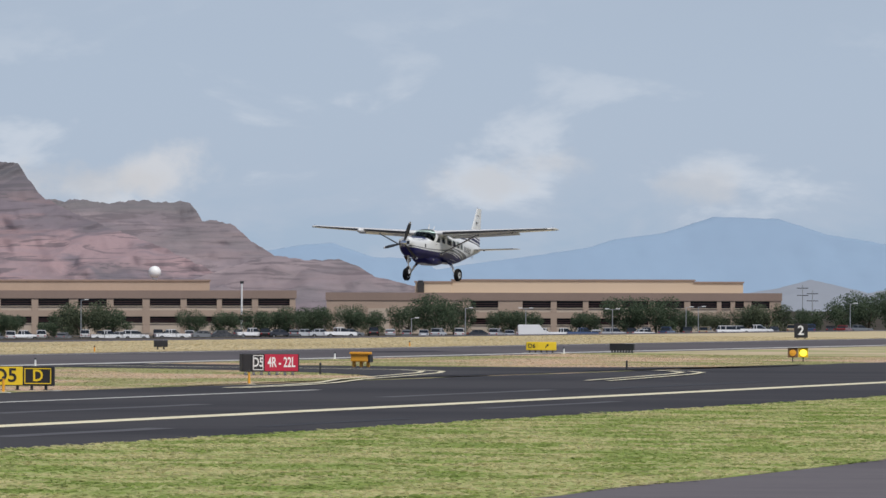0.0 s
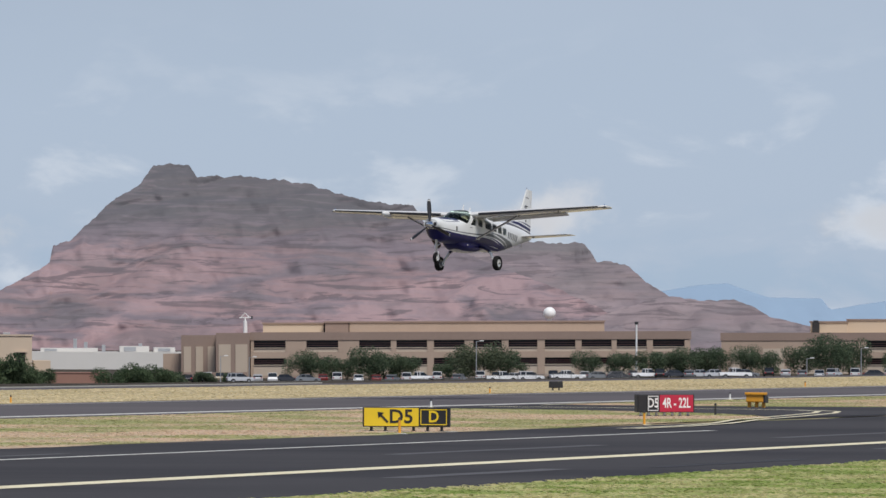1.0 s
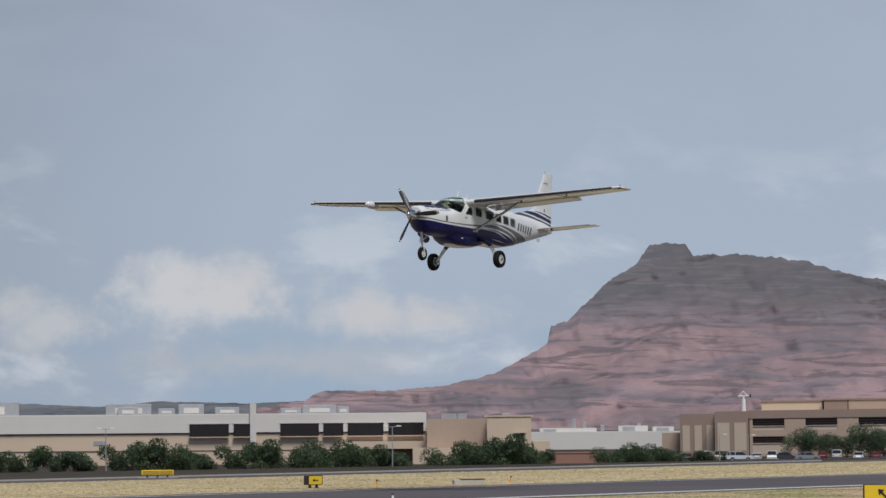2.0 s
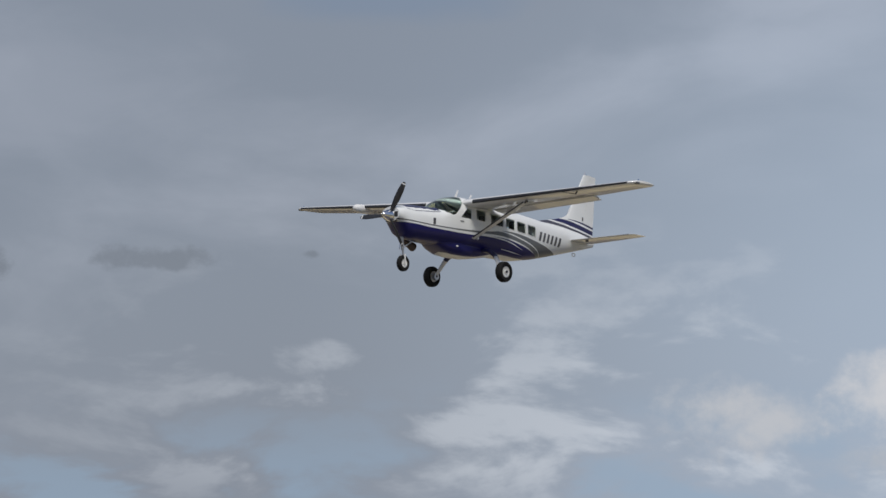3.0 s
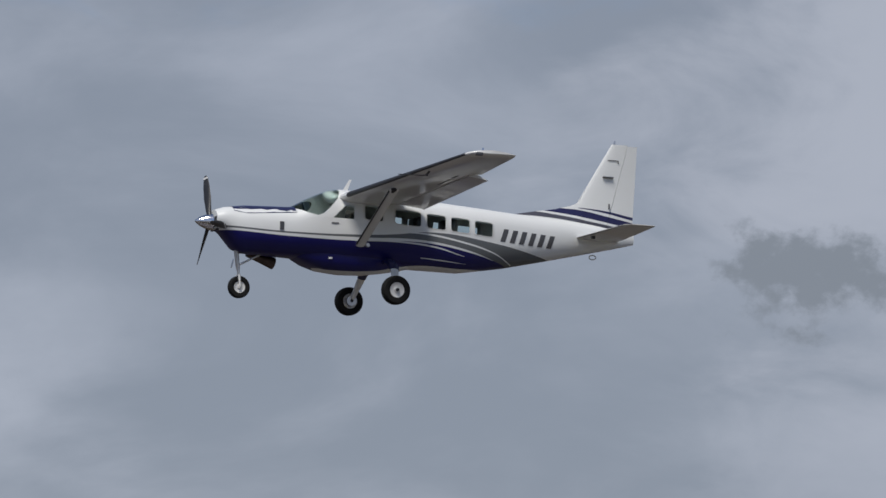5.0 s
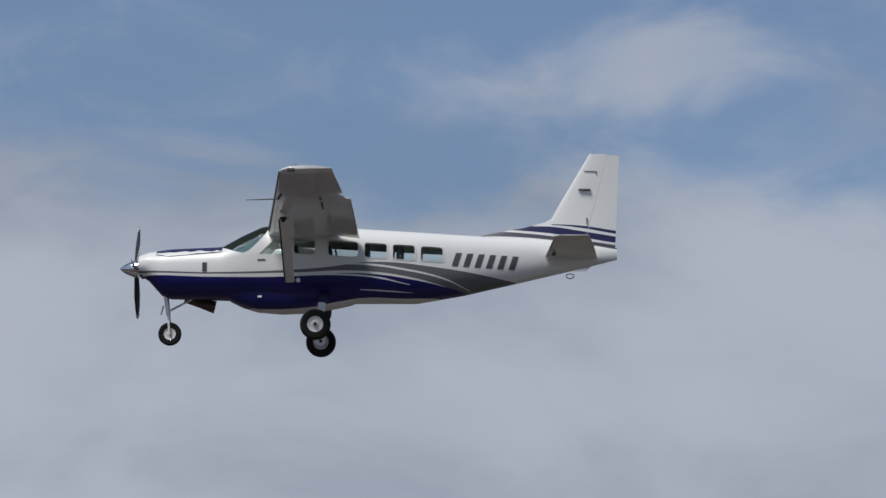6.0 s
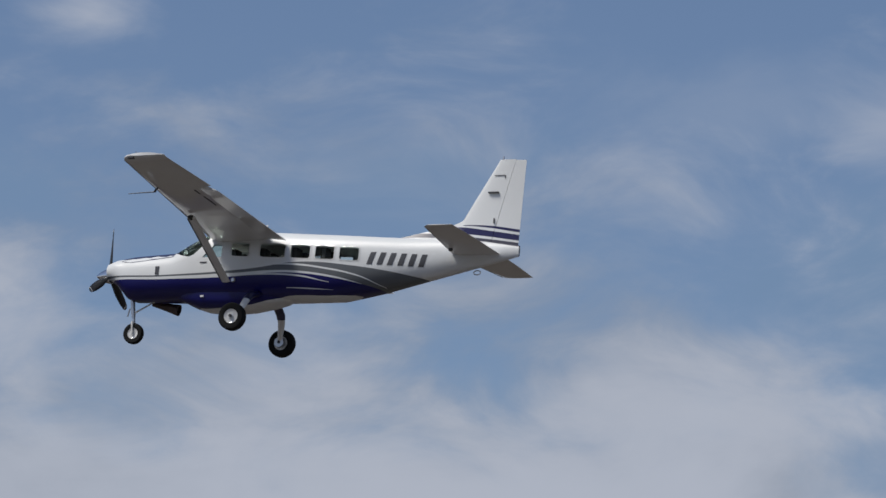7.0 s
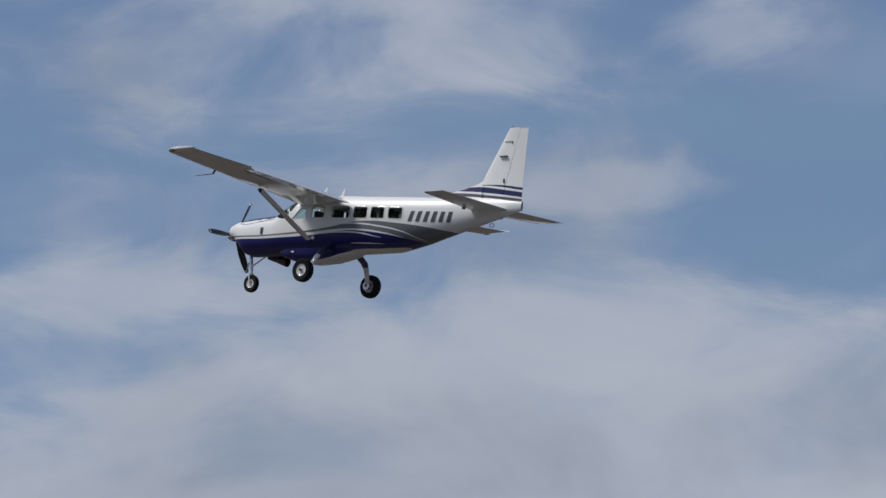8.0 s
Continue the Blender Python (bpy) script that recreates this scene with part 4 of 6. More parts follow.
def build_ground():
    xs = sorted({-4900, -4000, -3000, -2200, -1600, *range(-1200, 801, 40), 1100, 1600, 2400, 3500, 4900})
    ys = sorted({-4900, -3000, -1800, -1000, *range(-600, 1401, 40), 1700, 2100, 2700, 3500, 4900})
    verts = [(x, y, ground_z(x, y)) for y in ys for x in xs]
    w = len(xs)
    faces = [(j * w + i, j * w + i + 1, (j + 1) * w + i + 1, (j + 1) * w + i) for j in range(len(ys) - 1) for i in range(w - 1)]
    tagged(mesh_object("ground", verts, faces, DARK_DESERT, None, True), "darkened desert ground round the airfield", "ground", kind="structure")


build_ground()


def strip(name, s0, s1, n0, n1, top, mat, label, category, thick=0.05, parent=None, ragged=0.0, step=4.0):
    """A slab lying along the runway; ragged makes its long edges uneven."""
    bm = bmesh.new()
    k = max(1, int((s1 - s0) / step)) if ragged else 1
    rnd = random.Random(int(n0 * 10))
    rows = []
    for i in range(k + 1):
        s = s0 + (s1 - s0) * i / k
        a, b = n0 + ragged * rnd.uniform(-1, 1), n1 + ragged * rnd.uniform(-1, 1)
        rows.append([bm.verts.new(at_run(s, n, z)) for n, z in ((a, top - thick), (a, top), (b, top), (b, top - thick))])
    for p, q in zip(rows, rows[1:]):
        for j in range(3):
            bm.faces.new([p[j], q[j], q[j + 1], p[j + 1]])
    ob = part(name, bm, mat, parent)
    return tagged(ob, label, category, kind="structure") if parent is None else ob


strip("apron", -200, 700, -60, 26.5, 0.03, ASPHALT_OLD, "weathered grey asphalt apron beside the grass", "pavement", ragged=0.0)
# infield and dry verge start late, so less light bounces up under the aircraft
strip("grass_verge", 20, 700, 26.4, 44.2, 0.045, GREEN_GRASS, "short green and yellow grass verge", "grass", ragged=0.25)
strip("taxiway", -200, 700, 44.0, 71.2, 0.03, ASPHALT_NEW, "dark sealed asphalt taxiway with a painted centre line", "taxiway")
strip("infield", 70, 700, 71.0, 97.0, 0.045, INFIELD, "patchy green and dry grass infield", "grass", ragged=0.35)
runway = strip("runway", -400, 900, 96.8, 119.5, 0.035, RUNWAY, "grey asphalt runway with white edge lines", "runway")
strip("dry_verge", 105, 900, 119.3, 151.0, 0.05, DRY_GRASS, "pale dry straw-coloured grass verge", "grass", ragged=0.4)


def marking(name, pts, width, mat, label, z=0.04, dash=None):
    """A painted line through points (s, n)."""
    bm = bmesh.new()
    P = [Vector((s, n, 0)) for s, n in pts]
    left, right = [], []
    for i, p in enumerate(P):
        d = (P[min(i + 1, len(P) - 1)] - P[max(i - 1, 0)]).normalized()
        o = Vector((-d.y, d.x, 0)) * width / 2
        left.append(bm.verts.new(at_run(*(p + o).xy, z)))
        right.append(bm.verts.new(at_run(*(p - o).xy, z)))
    for i in range(len(P) - 1):
        bm.faces.new([left[i], right[i], right[i + 1], left[i + 1]])
    return tagged(part(name, bm, mat, None), label, "marking", kind="structure")


def arc(c, r, a0, a1, k=16):
    return [(c[0] + r * math.cos(radians(a0 + (a1 - a0) * i / k)), c[1] + r * math.sin(radians(a0 + (a1 - a0) * i / k))) for i in range(k + 1)]


marking("taxiway_line", [(-200, 52.6), (700, 52.4)], 1.0, MARK_YELLOW, "pale yellow taxiway centre line")
marking("taxiway_edge_line", [(-200, 63.6), (152, 64.6)], 0.4, MARK_WHITE, "thin worn edge line")
marking("runway_edge_line", [(-400, 99.4), (900, 99.4)], 1.2, MARK_WHITE, "white runway edge line", 0.045)
marking("runway_far_line", [(-400, 117.6), (900, 117.6)], 0.5, MARK_WHITE, "white runway edge line", 0.045)


def connector(name):
    """The stub from the taxiway to the runway, with rounded corners at the taxiway."""
    edge = [(150, 71.0)] + arc((168, 96), 25, -90, -8, 12) + [(193, 97.2), (207, 97.2)] + arc((228, 90), 21, 184, 255, 10) + [(232, 71.0)]
    bm = bmesh.new()
    vs = [bm.verts.new(at_run(s, n, 0.062)) for s, n in edge]
    c = bm.verts.new(at_run(197, 72.5, 0.062))
    for a, b in zip(vs, vs[1:] + vs[:1]):
        bm.faces.new([a, b, c])
    tagged(part(name, bm, ASPHALT_NEW, None), "dark asphalt stub between taxiway and runway", "taxiway", kind="structure")


connector("connector")
for off in (0.0, 0.95):
    marking("lead_in_line", [(152, 67.6 + off * 0.6), (158, 68.0 + off * 0.6), (164, 69.0 + off * 0.7), (172, 71.2 + off), (182, 73.2 + off), (190, 75.0 + off), (194.5, 76.6 + off), (197, 78.6 + off), (198.4 - off, 82), (199 - off, 88), (199 - off, 96)], 0.28, MARK_YELLOW, "curved yellow lead-in line", 0.070)
    marking("lead_in_line", [(176, 62.2 + off), (186, 63.6 + off), (195, 65.0 + off), (200, 66.2 + off), (203, 67.8 + off), (204 + off, 70)], 0.28, MARK_YELLOW, "curved yellow lead-in line", 0.070)
    marking("hold_line", [(205 + off, 96.0), (211 + off, 96.9), (224 + off, 98.0)], 0.5, MARK_YELLOW, "yellow line at the runway's edge", 0.070)

# tyre streaks and patches on the pavement
PATCH_DARK = material("dark_patch", (0.028, 0.028, 0.033), 0.85, scale=0.8)
PATCH_PALE = material("pale_patch", (0.085, 0.083, 0.088), 0.9, scale=0.8, fine=0.3)
for s, n, l, w, m in ((100, 48.5, 9, 0.8, PATCH_PALE), (122, 58.5, 14, 0.7, PATCH_PALE), (88, 60.0, 12, 0.6, PATCH_DARK), (150, 58.0, 16, 0.7, PATCH_PALE), (112, 47.0, 10, 0.5, PATCH_DARK), (135, 49.5, 12, 0.6, PATCH_PALE), (170, 57.0, 20, 0.8, PATCH_DARK), (96, 66.5, 30, 0.5, PATCH_PALE), (190, 48.0, 18, 0.6, PATCH_PALE), (80, 55.5, 14, 0.9, PATCH_PALE)):
    marking("asphalt_patch", [(s - l / 2, n), (s - l / 4, n + 0.1), (s + l / 4, n - 0.05), (s + l / 2, n + 0.05)], w, m, "repaired strip of asphalt", 0.036)


# ---- mountains ----
def rock_material(name, low, high, green, strata=1.0):
    m = bpy.data.materials.new(name)
    m.use_nodes = True
    t = m.node_tree
    b = t.nodes["Principled BSDF"]
    where = node(t, "ShaderNodeTexCoord").outputs["Object"]
    tilted = node(t, "ShaderNodeMapping", [("Vector", where), ("Rotation", (0, radians(14), 0)), ("Scale", (0.006, 0.006, 0.040))]).outputs[0]
    thin = node(t, "ShaderNodeMapping", [("Vector", where), ("Rotation", (0, radians(17), 0)), ("Scale", (0.014, 0.014, 0.17))]).outputs[0]
    layer = fbm(t, tilted, 1.0 * strata, 7.0, 0.62, 0.8)
    bed = fbm(t, thin, 1.0, 5.0, 0.62, 1.4)
    patch = fbm(t, where, 0.012, 6.0, 0.6)
    grain = fbm(t, where, 0.11, 6.0, 0.72)
    col = mixc(t, smooth(t, layer, 0.45, 0.55), low, high)
    pale = tuple(min(0.6, c * 1.22) for c in high)
    face = fbm(t, vec(t, "ADD", vec(t, "MULTIPLY", where, (0.009, 0.009, 0.02)), (4.0, 1.0, 9.0)), 1.0, 5.0, 0.55, 0.8)
    col = mixc(t, calc(t, "MULTIPLY", smooth(t, face, 0.52, 0.60), 0.8), col, pale)
    col = mixc(t, calc(t, "MULTIPLY", smooth(t, bed, 0.53, 0.59), 0.7), col, tuple(c * 0.62 for c in low))
    col = mixc(t, calc(t, "MULTIPLY", smooth(t, patch, 0.45, 0.65), 0.45), col, green)
    zz = node(t, "ShaderNodeSeparateXYZ", [(0, where)]).outputs["Z"]
    lift = calc(t, "ADD", calc(t, "MULTIPLY", zz, 0.006), calc(t, "MULTIPLY", layer, 0.55))
    col = mixc(t, calc(t, "MULTIPLY", smooth(t, lift, 0.62, 0.86), 0.9), col, green)
    col = mixc(t, calc(t, "MULTIPLY", smooth(t, bed, 0.46, 0.38), 0.28), col, tuple(min(0.6, c * 1.3) for c in low))
    col = mixc(t, calc(t, "MULTIPLY", smooth(t, grain, 0.5, 0.72), 0.22), col, tuple(c * 0.62 for c in low))
    t.links.new(col, b.inputs["Base Color"])
    b.inputs["Roughness"].default_value = 1.0
    b.inputs["Specular IOR Level"].default_value = 0.1
    n = node(t, "ShaderNodeBump", [("Strength", 0.4), ("Distance", 2.0), ("Height", calc(t, "ADD", grain, bed))])
    t.links.new(n.outputs[0], b.inputs["Normal"])
    return m


ROCK_RED = rock_material("red_sandstone", (0.185, 0.155, 0.172), (0.268, 0.190, 0.194), (0.112, 0.112, 0.120))
ROCK_GREY = rock_material("grey_brown_rock", (0.20, 0.168, 0.18), (0.235, 0.19, 0.195), (0.15, 0.145, 0.15))
ROCK_GREEN = rock_material("dark_scrub_hills", (0.115, 0.125, 0.14), (0.135, 0.14, 0.145), (0.09, 0.105, 0.11))
# the blue of far-off haze is put into this range's base colour
HAZE_BLUE = material("haze_blue_range", (0.235, 0.325, 0.43), 1.0, second=(0.22, 0.30, 0.40), scale=0.004, amount=0.7)


def ridge(name, profile, r_foot, r_top, r_back, mat, label, seed, rough=1.0, cliff=0.5, na=420, nr=70, high=140.0):
    """A rocky ridge: skyline heights (bearing, degrees) at r_top, cliffs, ledges and gullies in the slope before it."""
    az0, az1 = profile[0][0], profile[-1][0]
    verts = []
    for i in range(na + 1):
        az = az0 + (az1 - az0) * i / na
        el = lerp(profile, az)
        jag = noise.fractal(Vector((az * 7, seed, 0)), 0.9, 2.1, 5) * 0.022 * rough * (0.4 + min(1.2, el))
        lean = (r_top - r_foot) / high
        tan = math.tan(radians(el + jag))
        top = (r_foot * tan + 7.7) / (1 - lean * tan)
        d = heading(az)
        r = r_foot
        r_last = -1.0
        for j in range(nr + 1):
            if j <= nr - 6:
                u = j / (nr - 6)
                z = top * u
                zs = z / 24.0
                p = Vector((az * 1.0 + zs * 0.2, zs * 0.7 + az * 0.2, seed * 7.7))
                big = noise.fractal(p * 0.8, 1.0, 2.1, 3)
                fold = noise.fractal(Vector((az * 1.6 - zs * 0.3, zs * 0.3, seed)), 1.0, 2.2, 3)
                small = noise.fractal(p * 4.0, 1.0, 2.0, 2)
                gully = noise.fractal(Vector((az * 2.6 + zs * 0.35, zs * 0.25, seed * 3.1)), 1.0, 2.0, 2)
                ledge = zs * 1.5 + big * 1.0 + az * 0.42
                stair = math.floor(ledge) + max(0.0, (ledge % 1.0) * 2.0 - 1.0)
                run = z * (1 - cliff) + cliff * (stair - big * 1.0 - az * 0.42) / 1.5 * 24.0
                fade = min(1.0, 0.15 + 5 * (1 - u))
                r = r_foot + lean * run + (big * 18 + fold * 14 + small * 0.8 + gully * 7) * rough * fade
                r = min(r, r_foot + lean * top + 25 * (1 - u))
                r = max(r, r_last + 0.12)
                r_last = r
            else:
                u = (j - nr + 6) / 6
                if j == nr - 5:
                    r0 = r
                r = r0 + (r_back - r0) * u
                z = top * (1 - u * u) - 8.0 * u
            verts.append((d.x * r, d.y * r, z - 4.5))
    w = nr + 1
    faces = [(i * w + j, i * w + j + 1, (i + 1) * w + j + 1, (i + 1) * w + j) for i in range(na) for j in range(nr)]
    tagged(mesh_object(name, verts, faces, mat, None, True), label, "mountain", kind="structure")


ridge("mountain", [(2.2, 0.05), (3.4, 0.62), (4.3, 0.95), (4.85, 1.20), (5.08, 1.45), (5.2, 1.64), (5.75, 1.69), (6.15, 1.78), (6.4, 1.89), (6.7, 1.92), (7.2, 1.99), (7.85, 1.985), (7.95, 2.12), (8.08, 2.14), (8.38, 2.12), (8.56, 1.87), (8.85, 1.71), (9.2, 1.38), (9.4, 1.20), (9.60, 1.13), (9.64, 0.92), (9.95, 0.74), (10.3, 0.56), (10.9, 0.42), (11.6, 0.36), (12.4, 0.37), (12.62, 0.25), (13.2, 0.16)],
      3050, 3500, 3900, ROCK_RED, "red sandstone butte with a flat dark summit block", 1, 1.0, 0.6, 760, 120)
ridge("mountain_shoulder", [(1.6, 0.1), (2.0, 0.50), (2.35, 0.72), (2.6, 0.93), (2.95, 0.98), (3.1, 1.18), (3.8, 1.20), (4.1, 1.17), (4.5, 1.21), (5.2, 1.2), (5.6, 0.6)],
      3700, 4000, 4300, ROCK_GREY, "grey-brown rocky shoulder of the mountain", 2, 1.0, 0.5, 320, 60, 90.0)
ridge("foothill", [(-0.3, 0.05), (0.4, 0.19), (0.85, 0.30), (1.0, 0.40), (1.26, 0.50), (1.7, 0.49), (2.1, 0.55), (2.6, 0.4), (3.2, 0.2)],
      2700, 2900, 3200, ROCK_GREY, "low brown rocky foothill", 3, 1.0, 0.45, 260, 50, 40.0)
ridge("scrub_hills", [(10.5, 0.25), (11.5, 0.30), (12.7, 0.245), (13.3, 0.22), (14.4, 0.255), (15.1, 0.19), (15.6, 0.215), (16.35, 0.255), (16.9, 0.13), (19.0, 0.05)],
      3800, 3950, 4200, ROCK_GREEN, "dark scrub-covered hills", 4, 0.7, 0.3, 300, 30, 30.0)
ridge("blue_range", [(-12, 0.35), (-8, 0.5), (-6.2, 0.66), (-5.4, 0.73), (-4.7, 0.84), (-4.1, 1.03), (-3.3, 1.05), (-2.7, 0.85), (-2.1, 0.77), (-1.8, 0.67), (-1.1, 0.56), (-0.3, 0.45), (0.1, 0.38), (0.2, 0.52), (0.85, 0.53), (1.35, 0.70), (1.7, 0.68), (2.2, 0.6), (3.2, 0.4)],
      4550, 4700, 4780, HAZE_BLUE, "distant mountain range coloured pale haze blue", 5, 0.25, 0.1, 360, 24, 90.0)
# this hill's pale grey-blue base colour includes the haze before it
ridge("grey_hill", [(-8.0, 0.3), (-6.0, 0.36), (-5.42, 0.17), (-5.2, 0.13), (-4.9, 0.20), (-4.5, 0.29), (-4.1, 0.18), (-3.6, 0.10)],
      3700, 3950, 4100, material("hazy_grey_hill", (0.24, 0.26, 0.29), 1.0, second=(0.20, 0.22, 0.25), scale=0.01), "grey hill with distance haze in its colour", 6, 0.5, 0.2, 160, 24, 35.0)


# ---- buildings ----
TAN = material("tan_stucco", (0.40, 0.305, 0.238), 0.9, second=(0.355, 0.27, 0.21), scale=0.15, amount=0.5, fine=0.12)
BROWN = material("brown_stucco", (0.28, 0.205, 0.168), 0.9, second=(0.245, 0.18, 0.148), scale=0.15, amount=0.5, fine=0.12)
PALE_PANEL = material("pale_panel", (0.47, 0.39, 0.31), 0.9, second=(0.42, 0.345, 0.275), scale=0.2, amount=0.5)
ROOF_CREAM = material("cream_roof", (0.54, 0.43, 0.32), 0.85, second=(0.48, 0.38, 0.28), scale=0.1)
DARK_GLASS = material("dark_facade_glass", (0.018, 0.016, 0.018), 0.12, second=(0.03, 0.02, 0.02), scale=0.5)
RUST_BLIND = material("red_brown_mullion", (0.12, 0.05, 0.045), 0.6)
WHITE_WALL = material("white_wall_panel", (0.60, 0.58, 0.545), 0.8, second=(0.52, 0.50, 0.47), scale=0.1, amount=0.4)
CREAM_WALL = material("cream_wall", (0.56, 0.45, 0.34), 0.9, second=(0.50, 0.40, 0.30), scale=0.1, amount=0.5)
SEAM = material("shadow_gap_seam", (0.10, 0.09, 0.08), 0.9, scale=0.4)
GREY_METAL = material("grey_metal", (0.42, 0.43, 0.44), 0.5, 0.5, scale=0.6)
BRICK_RED = material("red_brown_block", (0.30, 0.165, 0.125), 0.95, second=(0.25, 0.14, 0.11), scale=0.6, fine=0.2)


def site(az, r, z=-3.95):
    """A frame at bearing az and distance r: x to the right as seen from the airfield, y away."""
    d = heading(az)
    return pose(d.x * r, d.y * r, z, 0, 0, az)


def window_bay(parent, x0, x1, z0, z1, y, deep=0.7):
    """A recessed strip window: glass, two mullion rails and a pale sill panel."""
    w = part("window", one_box(x0, x1, y + deep, y + deep + 0.05, z0, z1), DARK_GLASS, parent, "dark strip window")
    bm = bmesh.new()
    for k in (0.30, 0.62):
        box(bm, x0, x1, y + deep - 0.08, y + deep - 0.01, z0 + (z1 - z0) * k - 0.07, z0 + (z1 - z0) * k + 0.07)
    part("mullion", bm, RUST_BLIND, w)
    part("sill", one_box(x0 - 0.1, x1 + 0.1, y - 0.12, y + deep, z0 - 0.14, z0 - 0.02), PALE_PANEL, w)


def office_block(name, az, r, x0, x1, h, label, bays, upper, lean):
    """Two-storey office with strip windows between piers; bays: list of (left, right, has_lower)."""
    b = empty(name, site(az, r) @ pose(0, 0, 0, 0, lean, 0))
    tagged(b, label, "building")
    D = 45.0
    part("wall", one_box(x0, x1, 1.3, D, -1.5, h - 0.2), BROWN, b)
    part("parapet", one_box(x0 - 0.2, x1 + 0.2, -0.25, 1.2, h - 1.55, h), BROWN, b)
    part("roof", one_box(x0 + 0.2, x1 - 0.2, 1.2, D - 0.3, h - 0.5, h - 0.15), ROOF_CREAM, b)
    part("floor_band", one_box(x0, x1, -0.1, 1.25, h - 5.0, h - 3.85), TAN, b)
    part("plinth", one_box(x0, x1, -0.05, 1.25, -1.5, 0.35), TAN, b)
    edges = [x0]
    for l, rr, low in bays:
        edges += [l, rr]
        window_bay(b, l, rr, h - 2.95, h - 1.6, 0.0)
        part("spandrel", one_box(l, rr, 0.05, 1.2, h - 3.84, h - 3.05), PALE_PANEL, b)
        if low:
            window_bay(b, l, rr, h - 6.25, h - 5.05, 0.0)
            part("spandrel", one_box(l, rr, 0.05, 1.2, 0.36, h - 6.35), PALE_PANEL, b)
        else:
            part("wall_panel", one_box(l, rr, 0.05, 1.2, 0.36, h - 5.02), TAN, b)
    edges.append(x1)
    for l, rr in zip(edges[::2], edges[1::2]):
        if rr - l > 0.05:
            part("pier", one_box(l, rr, -0.12, 1.22, 0.36, h - 3.86), TAN, b)
            part("pier", one_box(l, rr, -0.12, 1.22, h - 3.84, h - 1.57), TAN, b)
    for a, c, hh, back, mat in upper:
        p = part("penthouse", one_box(a, c, back, D - 4, h - 0.3, hh), mat, b)
        part("penthouse_coping", one_box(a - 0.2, c + 0.2, back - 0.2, D - 3.8, hh, hh + 0.3), BROWN, p)
    return b


def px_at(az, mid, r):
    return r * math.tan(radians(mid - az))


W1 = [(7.142, 6.754, 1), (6.498, 6.11, 0), (5.853, 5.465, 1), (5.396, 5.021, 1), (4.938, 4.564, 1), (4.453, 4.106, 1), (4.023, 3.67, 1), (3.579, 3.205, 1), (3.129, 2.762, 1), (2.70, 2.333, 1), (2.257, 1.869, 1)]
one = office_block("office_building", 5.0, 900, px_at(7.18, 5, 900), px_at(1.80, 5, 900), 8.7, "long tan two-storey office building with strip windows behind the trees",
                   [(px_at(a, 5, 900), px_at(c, 5, 900), low) for a, c, low in W1],
                   [(px_at(7.05, 5, 900), px_at(6.30, 5, 900), 10.3, 9.0, ROOF_CREAM), (px_at(6.28, 5, 900), px_at(5.99, 5, 900), 10.5, 7.5, BROWN), (px_at(5.98, 5, 900), px_at(2.83, 5, 900), 10.5, 8.0, TAN)], -0.35)
# the stair blocks at its end, with pale wall panels
for a, c, hh, y in ((8.04, 7.60, 8.2, 3.0), (7.60, 7.19, 8.6, -1.5)):
    xa, xc = px_at(a, 5, 900), px_at(c, 5, 900)
    part("stair_block", one_box(xa, xc - 0.02, y, 30, -1.5, hh), BROWN, one)
    for k in range(3 if a > 8 else 2):
        w = (xc - xa) / (3 if a > 8 else 2)
        part("wall_panel", one_box(xa + w * k + 0.5, xa + w * (k + 1) - 0.4, y - 0.15, y - 0.01, 0.6, hh - 2.2), PALE_PANEL, one)
part("annex", one_box(px_at(8.28, 5, 900), px_at(8.045, 5, 900), 8, 26, -1.5, 4.6), TAN, one)
part("garden_wall", one_box(px_at(8.0, 5, 900), px_at(7.2, 5, 900), -9, -8.6, -1.0, 1.1), BROWN, one)

W2 = [(-0.343, -0.683, 1), (-0.98, -1.326, 1), (-1.40, -1.72, 1), (-1.788, -2.135, 1), (-2.2, -2.52, 1), (-2.60, -2.96, 1), (-3.034, -3.358, 1), (-3.413, -3.524, 1), (-3.579, -3.689, 1), (-3.78, -4.0, 1)]
two = office_block("office_building", -1.4, 920, px_at(1.42, -1.4, 920), px_at(-4.14, -1.4, 920), 8.9, "long tan two-storey office building with a cream upper roof",
                   [(px_at(a, -1.4, 920), px_at(c, -1.4, 920), low) for a, c, low in W2],
                   [(px_at(0.35, -1.4, 920), px_at(-0.1, -1.4, 920), 10.9, 8.0, ROOF_CREAM), (px_at(-0.1, -1.4, 920), px_at(-3.1, -1.4, 920), 11.3, 9.0, ROOF_CREAM), (px_at(-3.1, -1.4, 920), px_at(-3.7, -1.4, 920), 10.9, 9.0, ROOF_CREAM)], -0.25)
for k in range(4):
    xa = px_at(1.3, -1.4, 920) + k * 6.2
    part("wall_panel", one_box(xa, xa + 4.2, -0.3, -0.13, 0.6, 5.8), PALE_PANEL, two)

